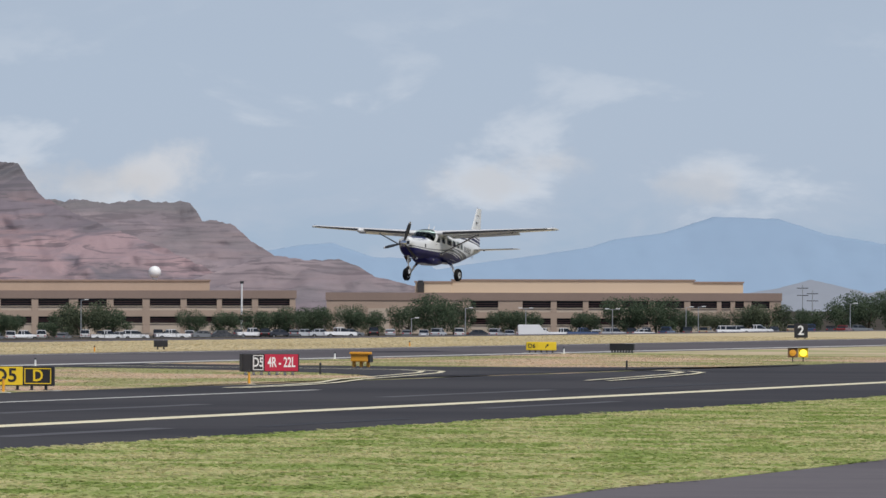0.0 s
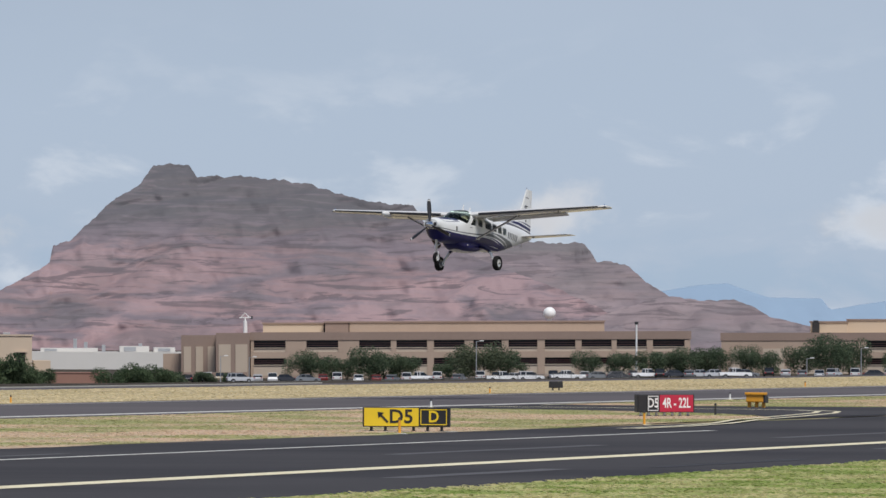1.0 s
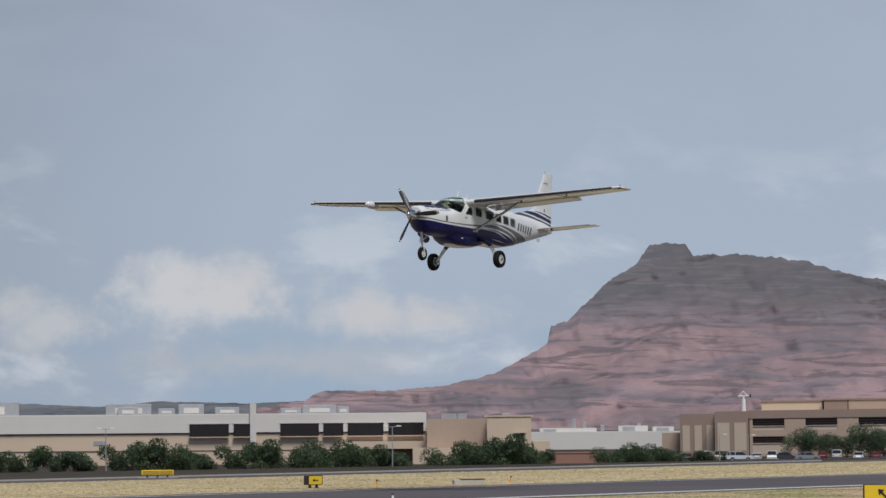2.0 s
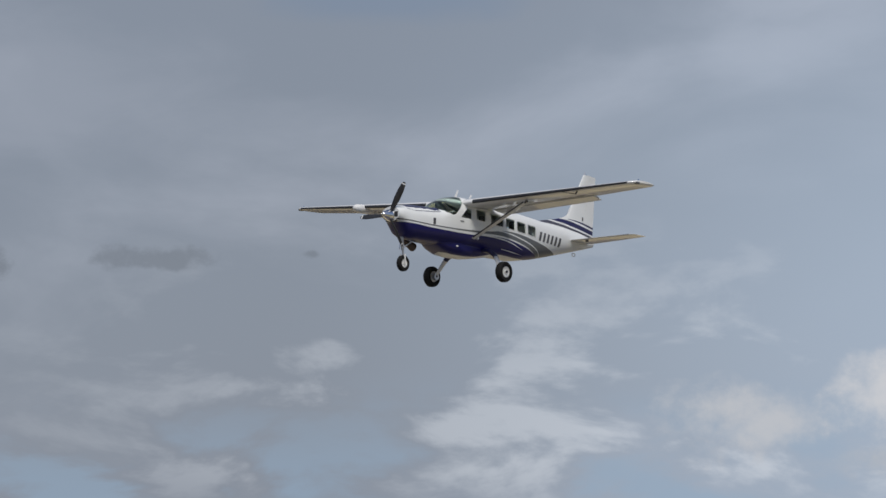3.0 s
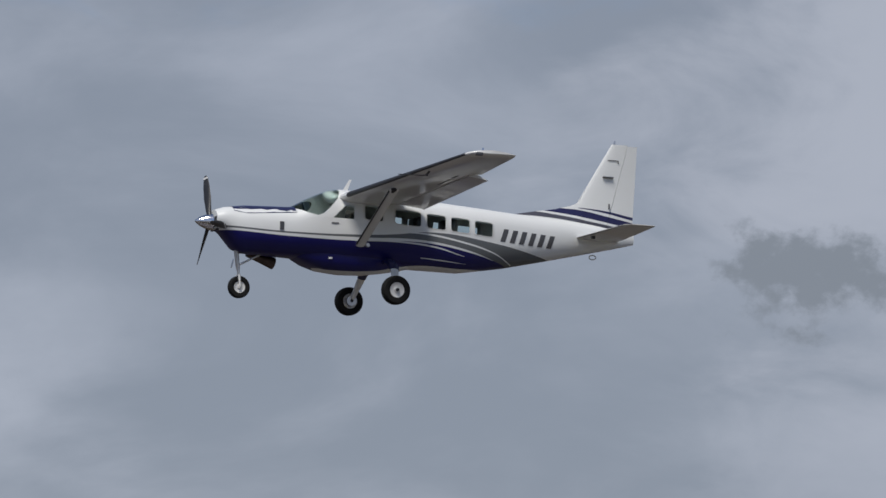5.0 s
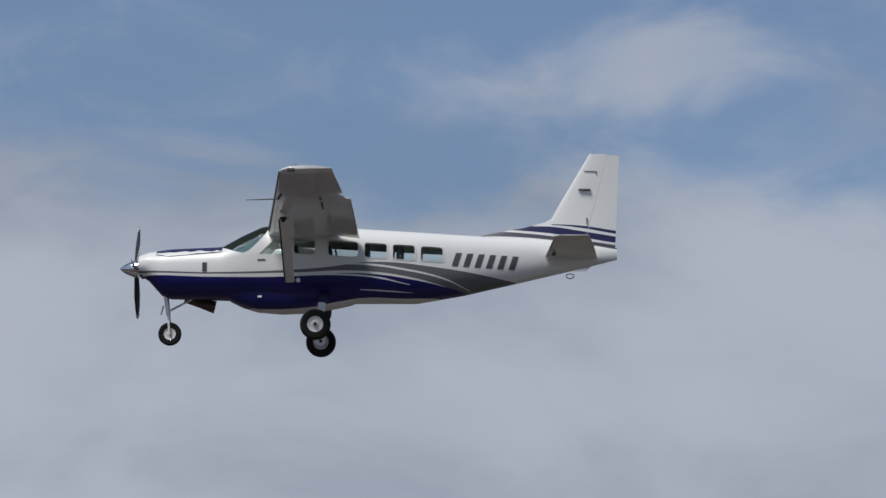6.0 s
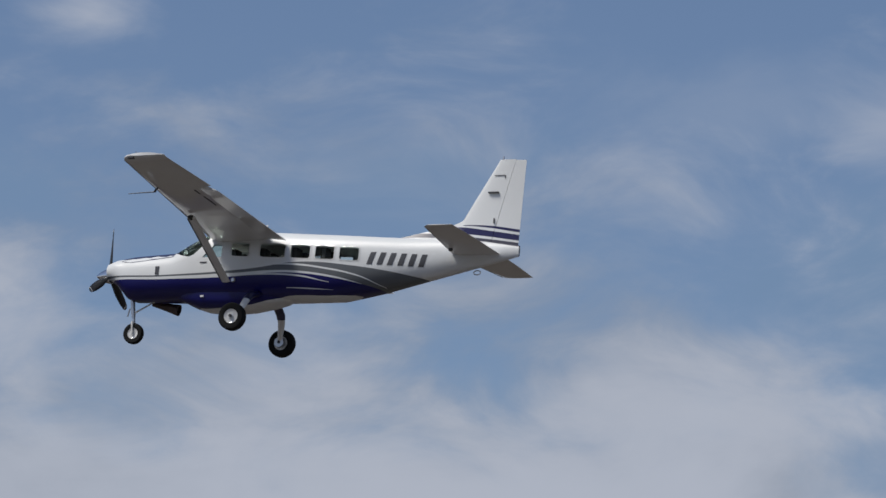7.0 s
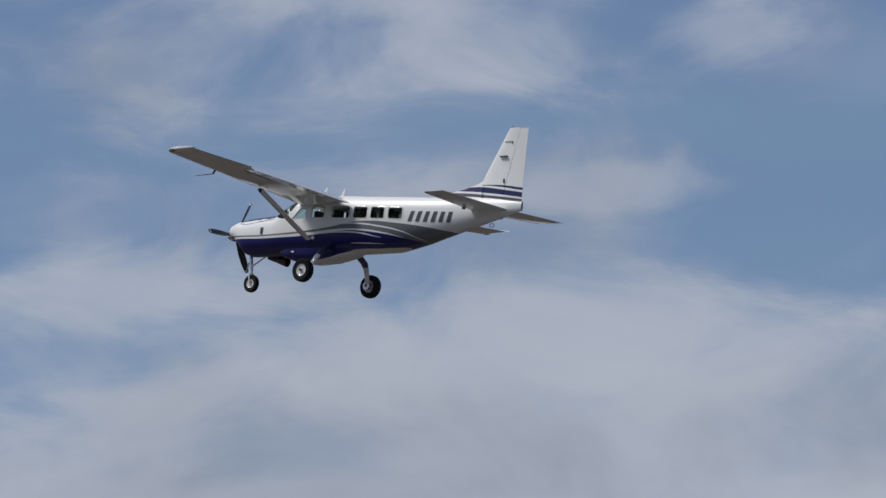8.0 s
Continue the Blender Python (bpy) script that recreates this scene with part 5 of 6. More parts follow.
# white-topped hangar building
white = empty("hangar_building", site(14.8, 820))
tagged(white, "long low hangar building with a white upper wall above cream", "building")
X = lambda az: px_at(az, 14.8, 820)
part("wall", one_box(X(21.5), X(11.14), 0, 60, -2, 5.2), CREAM_WALL, white)
part("upper_wall", one_box(X(21.5) - 0.1, X(11.14) + 0.1, -0.35, 60, 5.25, 8.35), WHITE_WALL, white)
part("roof", one_box(X(21.5), X(11.14), 0, 59, 8.36, 8.5), WHITE_WALL, white)
for a, c in ((14.03, 13.55), (13.49, 13.28), (12.92, 12.45), (12.395, 12.152), (12.096, 11.66), (11.597, 11.17)):
    w = part("window", one_box(X(a), X(c), -0.5, -0.36, 4.55, 6.75), DARK_GLASS, white, "dark window band")
    part("window_frame", one_box(X(a) - 0.15, X(c) + 0.15, -0.48, -0.37, 6.76, 6.95), WHITE_WALL, w)
    part("awning", one_box(X(a) - 0.1, X(c) + 0.1, -0.9, -0.37, 4.35, 4.5), CREAM_WALL, w)
part("wall_seam", one_box(X(21.5), X(11.14), -0.12, -0.01, 5.02, 5.22), SEAM, white)
part("wall_seam", one_box(X(14.45), X(11.3), -0.08, -0.01, 2.0, 2.15), SEAM, white)
part("wall_tower", one_box(X(13.29), X(13.215), -0.9, 0.6, 3.0, 10.3), WHITE_WALL, white)
part("canopy", one_box(X(12.2), X(11.0), -6, -0.4, 2.2, 3.5), CREAM_WALL, white)
part("low_wall", one_box(X(21.5), X(14.5), -3.0, -0.4, -2, 2.0), CREAM_WALL, white)
part("wall_coping", one_box(X(21.5), X(14.5), -3.08, -0.4, 2.004, 2.2), SEAM, white)
for a, c in ((16.9, 16.75), (15.2, 15.05), (13.05, 12.98)):
    part("wall_vent", one_box(X(a), X(c), -0.10, -0.01, 3.2, 3.9), GREY_METAL, white)
for a, w, h, d in ((17.0, 12.5, 2.4, 12), (15.05, 8.0, 1.9, 9), (14.15, 4.5, 1.8, 14), (14.9, 3.5, 1.3, 7), (14.4, 3.0, 1.1, 20), (13.7, 4.2, 1.2, 9), (12.9, 3.6, 1.0, 6), (12.6, 6.0, 1.5, 16), (12.2, 2.0, 1.2, 6), (18.0, 5, 1.5, 8)):
    bm = one_box(X(a), X(a) + w, d, d + 3, 8.4, 8.5 + h, 0.05)
    u = part("roof_unit", bm, GREY_METAL, white, "grey rooftop air unit")
    part("roof_unit_vent", one_box(X(a) + w * 0.2, X(a) + w * 0.8, d - 0.06, d - 0.01, 8.7, 8.4 + h * 0.7), WHITE_WALL, u)

tan_house = empty("tan_building", site(10.5, 800))
tagged(tan_house, "plain tan stucco building with a dark doorway", "building")
X = lambda az: px_at(az, 10.5, 800)
part("wall", one_box(X(11.13), X(10.40), 4, 34, -2, 7.35), TAN, tan_house)
part("wall", one_box(X(10.39), X(9.85), 0, 30, -2, 7.6), CREAM_WALL, tan_house)
part("parapet", one_box(X(10.42), X(9.83), -0.15, 0.3, 7.61, 7.85), CREAM_WALL, tan_house)
door = part("doorway", one_box(X(10.04), X(9.93), -0.08, -0.01, 2.4, 4.8), DARK_GLASS, tan_house, "dark doorway")
part("lintel", one_box(X(10.06), X(9.91), -0.25, -0.01, 4.81, 5.05), CREAM_WALL, door)
part("side_wing", one_box(X(9.83), X(9.62), 2, 20, -2, 3.4), CREAM_WALL, tan_house)
part("porch", one_box(X(11.3), X(10.7), -2, 3.9, -2, 2.4), CREAM_WALL, tan_house)
for a, w in ((10.95, 2.6), (10.75, 1.6), (10.2, 1.2)):
    part("roof_unit", one_box(X(a), X(a) + w, 6, 9, 7.3, 8.2, 0.05), GREY_METAL, tan_house)

block = empty("block_wall", site(9.27, 790, -4.9))
tagged(block, "red-brown block enclosure wall", "wall")
X = lambda az: px_at(az, 9.27, 790)
part("wall", one_box(X(9.61), X(8.93), 0, 8, -2, 2.3), BRICK_RED, block)
part("coping", one_box(X(9.62), X(8.92), -0.1, 8.1, 2.31, 2.45), BRICK_RED, block)

far_white = empty("storage_building", site(9.0, 1150, -4.2))
tagged(far_white, "low white industrial buildings with roof vents", "building")
X = lambda az: px_at(az, 9.0, 1150)
part("wall", one_box(X(9.9), X(7.9), 0, 40, -2, 4.2), WHITE_WALL, far_white)
for a, c, h in ((9.75, 9.05, 5.1), (8.78, 8.42, 5.6), (8.36, 8.1, 5.3)):
    p = part("upper_block", one_box(X(a), X(c), 6, 30, 4.21, h), WHITE_WALL, far_white)
    part("louvre", one_box(X(a) + 1, X(a) + 4, 5.9, 5.99, 4.4, h - 0.2), GREY_METAL, p)
for a, h in ((9.35, 7.4), (9.22, 6.6), (9.0, 5.9), (8.55, 6.3)):
    part("roof_vent", one_box(X(a), X(a) + 0.9, 8, 9, 4.2, h, 0.05), GREY_METAL, far_white)


# ---- plants ----
def leaf_material(name, a, b, size=0.35, mix=0.45):
    m = bpy.data.materials.new(name)
    m.use_nodes = True
    t = m.node_tree
    s = t.nodes["Principled BSDF"]
    rnd = node(t, "ShaderNodeNewGeometry").outputs["Random Per Island"]
    where = node(t, "ShaderNodeTexCoord").outputs["Object"]
    patch = smooth(t, fbm(t, where, size, 4.0, 0.6), 0.38, 0.62)
    col = mixc(t, calc(t, "ADD", calc(t, "MULTIPLY", rnd, mix), calc(t, "MULTIPLY", patch, 1 - mix)), a, b)
    t.links.new(col, s.inputs["Base Color"])
    s.inputs["Roughness"].default_value, s.inputs["Specular IOR Level"].default_value = 0.8, 0.2
    through_light = node(t, "ShaderNodeBsdfTranslucent", [("Color", col)])
    both = t.nodes.new("ShaderNodeMixShader")
    both.inputs[0].default_value = 0.4
    t.links.new(s.outputs[0], both.inputs[1])
    t.links.new(through_light.outputs[0], both.inputs[2])
    t.links.new(both.outputs[0], t.nodes["Material Output"].inputs[0])
    return m


LEAF = leaf_material("dusty_green_leaves", (0.066, 0.098, 0.058), (0.115, 0.148, 0.088))
BUSH_LEAF = leaf_material("dark_green_leaves", (0.052, 0.084, 0.044), (0.10, 0.135, 0.070))
LEAF_PALE = leaf_material("olive_leaves", (0.08, 0.105, 0.064), (0.145, 0.165, 0.10))
BARK = material("grey_brown_bark", (0.11, 0.085, 0.065), 0.95, scale=4, fine=0.4)


def blade_material(name, tones, size, stretch):
    """Grass in long patches of three tones along the field, with finer clumps and single blades of their own shade."""
    m = bpy.data.materials.new(name)
    m.use_nodes = True
    t = m.node_tree
    b = t.nodes["Principled BSDF"]
    rnd = node(t, "ShaderNodeNewGeometry").outputs["Random Per Island"]
    where = node(t, "ShaderNodeTexCoord").outputs["Object"]
    along = node(t, "ShaderNodeMapping", [("Vector", where), ("Rotation", (0, 0, radians(-68.5))), ("Scale", (stretch, 1, 1))]).outputs[0]
    wide = smooth(t, fbm(t, along, size, 4.0, 0.55, 0.4), 0.42, 0.58)
    clump = smooth(t, fbm(t, along, size * 5, 5.0, 0.65), 0.42, 0.66)
    col = mixc(t, wide, tones[0], tones[1])
    col = mixc(t, calc(t, "MULTIPLY", clump, 0.45), col, tones[2])
    col = mixc(t, calc(t, "MULTIPLY", rnd, 0.16), col, tones[3])
    t.links.new(col, b.inputs["Base Color"])
    b.inputs["Roughness"].default_value, b.inputs["Specular IOR Level"].default_value = 0.85, 0.15
    glow = node(t, "ShaderNodeBsdfTranslucent", [("Color", col)])
    both = t.nodes.new("ShaderNodeMixShader")
    both.inputs[0].default_value = 0.45
    t.links.new(b.outputs[0], both.inputs[1])
    t.links.new(glow.outputs[0], both.inputs[2])
    t.links.new(both.outputs[0], t.nodes["Material Output"].inputs[0])
    return m


GREEN_BLADES = blade_material("green_grass_blades", [(0.24, 0.33, 0.08), (0.60, 0.54, 0.29), (0.40, 0.45, 0.15), (0.55, 0.52, 0.29)], 0.45, 0.8)
FIELD_BLADES = blade_material("mixed_grass_blades", [(0.36, 0.38, 0.16), (0.70, 0.52, 0.38), (0.58, 0.50, 0.28), (0.66, 0.55, 0.37)], 0.10, 0.9)
DRY_BLADES = blade_material("straw_blades", [(0.64, 0.53, 0.31), (0.76, 0.65, 0.41), (0.52, 0.46, 0.25), (0.72, 0.60, 0.39)], 0.16, 0.3)


def grass(name, s0, s1, n0, n1, count, high, wide, mat, label, seed, keep_out=None):
    """Many small upright tufts in one sheet of grass."""
    rng = np.random.default_rng(seed)
    s, n = rng.uniform(s0, s1, count), rng.uniform(n0, n1, count)
    if keep_out is not None:
        ok = ~keep_out(s, n)
        s, n = s[ok], n[ok]
    k = len(s)
    a, b = math.cos(radians(68.5)), math.sin(radians(68.5))
    x, y = s * a - n * b, s * b + n * a
    clump = 0.6 + 0.8 * (np.sin(s * 0.9 + 2.0 * np.sin(n * 0.7)) * np.sin(n * 1.3 + s * 0.23) * 0.5 + 0.5)
    h = high * rng.uniform(0.4, 1.3, k) * clump
    w = wide * rng.uniform(0.5, 1.4, k)
    t = rng.uniform(0, math.pi, k)
    dx, dy = np.cos(t) * w / 2, np.sin(t) * w / 2
    lx, ly = rng.normal(0, 3.2, k) * h, rng.normal(0, 3.2, k) * h
    flip = dx * ly - dy * lx < 0
    dx, dy = np.where(flip, -dx, dx), np.where(flip, -dy, dy)
    z0 = np.full(k, 0.05)
    co = np.stack([np.stack([x - dx, y - dy, z0], 1), np.stack([x + dx, y + dy, z0], 1), np.stack([x + lx + dx * 0.5, y + ly + dy * 0.5, z0 + h], 1), np.stack([x + lx - dx * 0.5, y + ly - dy * 0.5, z0 + h * 0.85], 1)], 1).reshape(-1, 3)
    me = bpy.data.meshes.new(name)
    me.vertices.add(len(co))
    me.vertices.foreach_set("co", co.ravel())
    me.loops.add(4 * k)
    me.loops.foreach_set("vertex_index", np.arange(4 * k, dtype=np.int32))
    me.polygons.add(k)
    me.polygons.foreach_set("loop_start", np.arange(0, 4 * k, 4, dtype=np.int32))
    me.update(calc_edges=True)
    me.materials.append(mat)
    tagged(new(name, me), label, "grass", kind="stuff")


def on_stub(s, n):
    left = np.where(n < 96, 168 + np.sqrt(np.maximum(0.0, 625 - (96 - n) ** 2)), 193.0)
    right = np.where(n < 89, 228 - np.sqrt(np.maximum(0.0, 441 - (90 - n) ** 2)), 207.0)
    return (s > left) & (s < right)


grass("grass_tufts", 55, 168, 26.3, 44.3, 90000, 0.028, 0.13, GREEN_BLADES, "short green grass with yellow patches", 1)
grass("infield_tufts", 100, 270, 71.2, 96.8, 110000, 0.017, 0.16, FIELD_BLADES, "patchy dry and green infield grass", 2, on_stub)
grass("dry_tufts", 140, 420, 119.4, 150.8, 70000, 0.02, 0.22, DRY_BLADES, "straw-coloured dry grass", 3)


def leaf_cloud(name, blobs, count, size, mat, parent, rng):
    """A crown of small leaf clumps scattered near the skins of several uneven blobs."""
    w = np.array([b[3] ** 2 for b in blobs])
    pick = rng.choice(len(blobs), count, p=w / w.sum())
    c = np.array([b[:3] for b in blobs])[pick]
    r = np.array([b[3] for b in blobs])[pick]
    d = rng.normal(0, 1, (count, 3))
    d /= np.linalg.norm(d, axis=1)[:, None]
    pos = c + d * (r * rng.uniform(0.55, 1.08, count))[:, None] * np.array([1, 1, 0.8])
    u = rng.normal(0, 1, (count, 3))
    u /= np.linalg.norm(u, axis=1)[:, None]
    v = np.cross(u, d + rng.normal(0, 0.5, (count, 3)))
    v /= np.linalg.norm(v, axis=1)[:, None] + 1e-6
    sz = size * rng.uniform(0.5, 1.4, count)[:, None]
    co = np.stack([pos - u * sz, pos + v * sz * 0.7, pos + u * sz, pos - v * sz * 0.7], 1).reshape(-1, 3)
    me = bpy.data.meshes.new(name)
    me.from_pydata(co.tolist(), [], np.arange(4 * count).reshape(-1, 4).tolist())
    me.materials.append(mat)
    ob = new(name, me)
    ob.parent = parent
    return ob


def tree(seed, h, spread, mat, label):
    """A spreading desert tree: several leaning limbs and an open, uneven crown."""
    rng = np.random.default_rng(seed)
    t = empty("tree")
    tagged(t, label, "tree", "trees round the car park")
    bm = bmesh.new()
    tips = []
    for k in range(4):
        a = 2 * math.pi * k / 4 + rng.uniform(-0.5, 0.5)
        p0 = Vector((0.12 * math.cos(a), 0.12 * math.sin(a), -0.3))
        p1 = Vector((0.5 * math.cos(a), 0.5 * math.sin(a), h * 0.28))
        p2 = Vector((spread * 0.33 * math.cos(a), spread * 0.33 * math.sin(a), h * rng.uniform(0.5, 0.62)))
        p3 = p2 + Vector((rng.uniform(-0.8, 0.8), rng.uniform(-0.8, 0.8), h * 0.22))
        rod(bm, p0, p1, 0.14, 0.11, 7)
        rod(bm, p1, p2, 0.11, 0.07, 6)
        rod(bm, p2, p3, 0.07, 0.03, 5)
        tips += [p2, p3]
    part("trunk", bm, BARK, t, "several leaning grey-brown limbs")
    blobs = [(p.x, p.y, p.z + h * 0.08, spread * rng.uniform(0.20, 0.30)) for p in tips]
    blobs += [(rng.uniform(-0.4, 0.4) * spread, rng.uniform(-0.4, 0.4) * spread, h * rng.uniform(0.24, 0.75), spread * rng.uniform(0.13, 0.22)) for _ in range(11)]
    leaf_cloud("crown", blobs, 7000, 0.15, mat, t, rng)
    return t


def bush(seed, h, spread, mat, label):
    rng = np.random.default_rng(seed)
    t = empty("bush")
    tagged(t, label, "bush", "bushes by the fence")
    bm = bmesh.new()
    for k in range(5):
        a = 2 * math.pi * k / 5
        rod(bm, (0.1 * math.cos(a), 0.1 * math.sin(a), -0.3), (spread * 0.3 * math.cos(a), spread * 0.2 * math.sin(a), h * 0.55), 0.07, 0.03, 5)
    part("stem", bm, BARK, t)
    blobs = [(rng.uniform(-0.45, 0.45) * spread, rng.uniform(-0.25, 0.25) * spread, h * rng.uniform(0.12, 0.74), spread * rng.uniform(0.13, 0.21)) for _ in range(15)]
    leaf_cloud("foliage", blobs, 8000, 0.15, mat, t, rng)
    return t


def place(az, r, turn=0.0, lift=0.0):
    d = heading(az)
    return pose(d.x * r, d.y * r, ground_z(d.x * r, d.y * r) + lift, 0, 0, az + turn)


TREES = [tree(11, 6.0, 8.0, LEAF, "dusty green desert tree with an open crown"), tree(12, 6.8, 8.6, LEAF, "dusty green desert tree with an open crown"), tree(13, 5.4, 8.4, LEAF_PALE, "olive-green feathery desert tree"), tree(14, 5.4, 7.0, LEAF, "rounded dark green tree")]
spots = [(5.30, 845, 3, 0.9), (4.62, 850, 0, 0.9), (4.38, 838, 2, 1.25), (4.05, 842, 0, 0.95), (3.05, 850, 1, 0.75), (2.65, 850, 3, 0.9), (2.30, 845, 0, 0.85), (2.05, 850, 3, 0.9), (1.85, 848, 1, 0.8), (1.55, 852, 0, 0.95), (1.15, 850, 1, 0.85), (0.90, 845, 3, 0.9),
         (0.42, 850, 0, 1.0), (0.08, 835, 1, 1.15), (-0.15, 845, 1, 1.05), (-0.75, 850, 3, 0.95), (-1.0, 848, 0, 0.85), (-1.75, 852, 3, 0.9), (-2.25, 845, 1, 1.1), (-2.62, 842, 1, 1.1), (-2.9, 850, 0, 0.9), (-3.3, 855, 2, 0.85), (-3.75, 850, 2, 1.0), (-4.0, 850, 2, 1.1), (-4.45, 900, 0, 0.9), (-4.9, 880, 1, 1.1), (-5.2, 850, 1, 1.15), (-5.6, 840, 1, 1.2), (-6.0, 850, 0, 1.2),
         (6.55, 838, 1, 0.85), (6.30, 842, 3, 0.9), (6.0, 850, 0, 0.75), (5.72, 840, 1, 0.95), (5.55, 845, 0, 0.9), (4.82, 855, 3, 0.6)]
used = set()
for k, (az, r, i, size) in enumerate(spots):
    m = place(az, r, 77 * k)
    if i not in used:
        used.add(i)
        TREES[i].matrix_basis = m
        TREES[i].scale = (size * 0.82,) * 3
    else:
        c = copy_thing(TREES[i], m)
        c.scale = (size * 0.82,) * 3

BUSHES = [bush(31, 5.0, 8.6, BUSH_LEAF, "wide dark green roadside bush"), bush(32, 4.3, 11.0, BUSH_LEAF, "wide dark green roadside bush"), bush(33, 3.7, 7.8, LEAF, "olive-green bush beside the fence")]
spots = [(16.0, 700, 0, 0.85), (15.45, 715, 2, 0.9), (14.75, 700, 0, 1.05), (14.35, 705, 1, 0.9), (13.95, 712, 2, 0.8), (13.35, 700, 0, 1.0), (12.75, 705, 1, 1.0), (12.3, 700, 1, 1.0), (11.95, 705, 0, 0.8), (11.55, 712, 2, 0.8), (10.75, 700, 1, 0.9), (10.4, 695, 0, 1.1), (10.1, 702, 1, 0.85), (8.75, 740, 1, 0.8), (8.45, 745, 1, 0.75), (8.15, 750, 2, 0.7),
         (16.6, 705, 1, 0.8), (17.1, 700, 0, 0.85), (17.7, 705, 1, 0.9), (7.75, 800, 2, 0.55), (7.4, 805, 2, 0.5), (18.4, 700, 0, 0.9), (9.8, 720, 0, 0.6)]
used = set()
for k, (az, r, i, size) in enumerate(spots):
    m = place(az, r, 20 * (k % 3) - 20)
    if i not in used:
        used.add(i)
        BUSHES[i].matrix_basis = m
        BUSHES[i].scale = (size,) * 3
    else:
        c = copy_thing(BUSHES[i], m)
        c.scale = (size,) * 3


# ---- parked vehicles ----
CAR_GLASS = material("car_glass", (0.02, 0.024, 0.028), 0.08)
CHROME = material("bright_trim", (0.7, 0.7, 0.7), 0.2, 0.9)
LAMP_RED = material("red_lamp", (0.35, 0.02, 0.02), 0.3)


def extruded(profile, half, mat, name, parent, taper=0.0, z_taper=1.0):
    """A body from a side outline (x, z), rounded in at the top."""
    bm = bmesh.new()
    zmax = max(z for _, z in profile)
    zmin = min(z for _, z in profile)
    def y_at(z):
        return half - taper * max(0.0, (z - z_taper)) / max(0.01, zmax - z_taper)
    L = [bm.verts.new((x, y_at(z), z)) for x, z in profile]
    R_ = [bm.verts.new((x, -y_at(z), z)) for x, z in profile]
    bm.faces.new(L)
    bm.faces.new(R_[::-1])
    for k in range(len(L)):
        bm.faces.new([L[k], R_[k], R_[(k + 1) % len(L)], L[(k + 1) % len(L)]])
    bmesh.ops.bevel(bm, geom=[e for e in bm.edges], offset=0.04, segments=1, affect="EDGES")
    return part(name, bm, mat, parent)


def vehicle(kind, mat, colour):
    body_of = {"car": [(-2.2, 0.35), (-2.25, 0.75), (-2.1, 0.95), (-1.5, 1.0), (1.0, 0.95), (2.05, 0.80), (2.2, 0.6), (2.15, 0.3)],
               "suv": [(-2.3, 0.4), (-2.35, 0.9), (-2.2, 1.1), (1.0, 1.08), (2.15, 0.98), (2.3, 0.75), (2.25, 0.38)],
               "pickup": [(-2.75, 0.55), (-2.8, 1.10), (-1.0, 1.12), (1.3, 1.12), (2.6, 1.05), (2.75, 0.8), (2.7, 0.45)],
               "van": [(-2.7, 0.4), (-2.75, 2.2), (-2.55, 2.4), (0.9, 2.4), (1.6, 1.5), (2.55, 1.2), (2.7, 0.8), (2.65, 0.4)]}[kind]
    roof_of = {"car": [(-1.75, 0.98), (-1.1, 1.42), (0.25, 1.45), (1.15, 0.96)], "suv": [(-2.2, 1.08), (-2.0, 1.68), (0.3, 1.72), (1.15, 1.08)],
               "pickup": [(-0.95, 1.1), (-0.75, 1.75), (0.6, 1.78), (1.4, 1.1)], "van": [(0.7, 1.45), (0.8, 2.1), (0.95, 2.12), (1.55, 1.5)]}[kind]
    v = empty(kind if kind != "suv" else "car")
    tagged(v, f"{colour} {'sport utility car' if kind == 'suv' else kind} parked in the car park", "vehicle", "parked vehicles")
    body = extruded(body_of, 0.9, mat, "body", v, 0.12, 0.6)
    extruded(roof_of, 0.80, CAR_GLASS, "window", body, 0.14, 1.0)
    (xa, za), (xb, zb) = roof_of[1], roof_of[2]
    part("roof", one_box(xa - 0.05, xb + 0.05, -0.68, 0.68, max(za, zb) - 0.07, max(za, zb) + 0.03, 0.03), mat, body)
    for x in (roof_of[0][0] + 0.45, (roof_of[1][0] + roof_of[2][0]) / 2):
        part("pillar", one_box(x - 0.05, x + 0.05, -0.80, 0.80, roof_of[0][1], za), mat, body)
    if kind == "pickup":
        part("load_bed", one_box(-2.65, -1.05, -0.72, 0.72, 1.0, 1.125), DEICE, body)
    front = max(x for x, _ in body_of)
    back_ = min(x for x, _ in body_of)
    for y in (-0.62, 0.62):
        part("headlight", one_box(front - 0.16, front - 0.02, y - 0.17, y + 0.17, 0.66, 0.82, 0.02), CHROME, body)
        part("tail_light", one_box(back_ - 0.01, back_ + 0.08, y - 0.12, y + 0.12, 0.75, 0.95, 0.02), LAMP_RED, body)
    wb = 1.35 if kind in ("car", "suv") else 1.75
    r = 0.33 if kind == "car" else 0.39
    for x in (-wb, wb):
        for y in (-0.82, 0.82):
            tyre = part("wheel", lathe(bmesh.new(), [(-0.11, r * 0.55), (-0.11, r * 0.92), (-0.07, r), (0.07, r), (0.11, r * 0.92), (0.11, r * 0.55)], pose(x, y, r, 0, 0, 90), 16), TYRE, v)
            part("rim", lathe(bmesh.new(), [(-0.09, 0), (-0.09, r * 0.58), (0.09, r * 0.58), (0.09, 0)], pose(x, y, r, 0, 0, 90), 12), CHROME, tyre)
    return v


def car_paint(name, c):
    return material(name, c, 0.3, second=tuple(k * 0.85 for k in c), scale=0.5, coat=0.6)


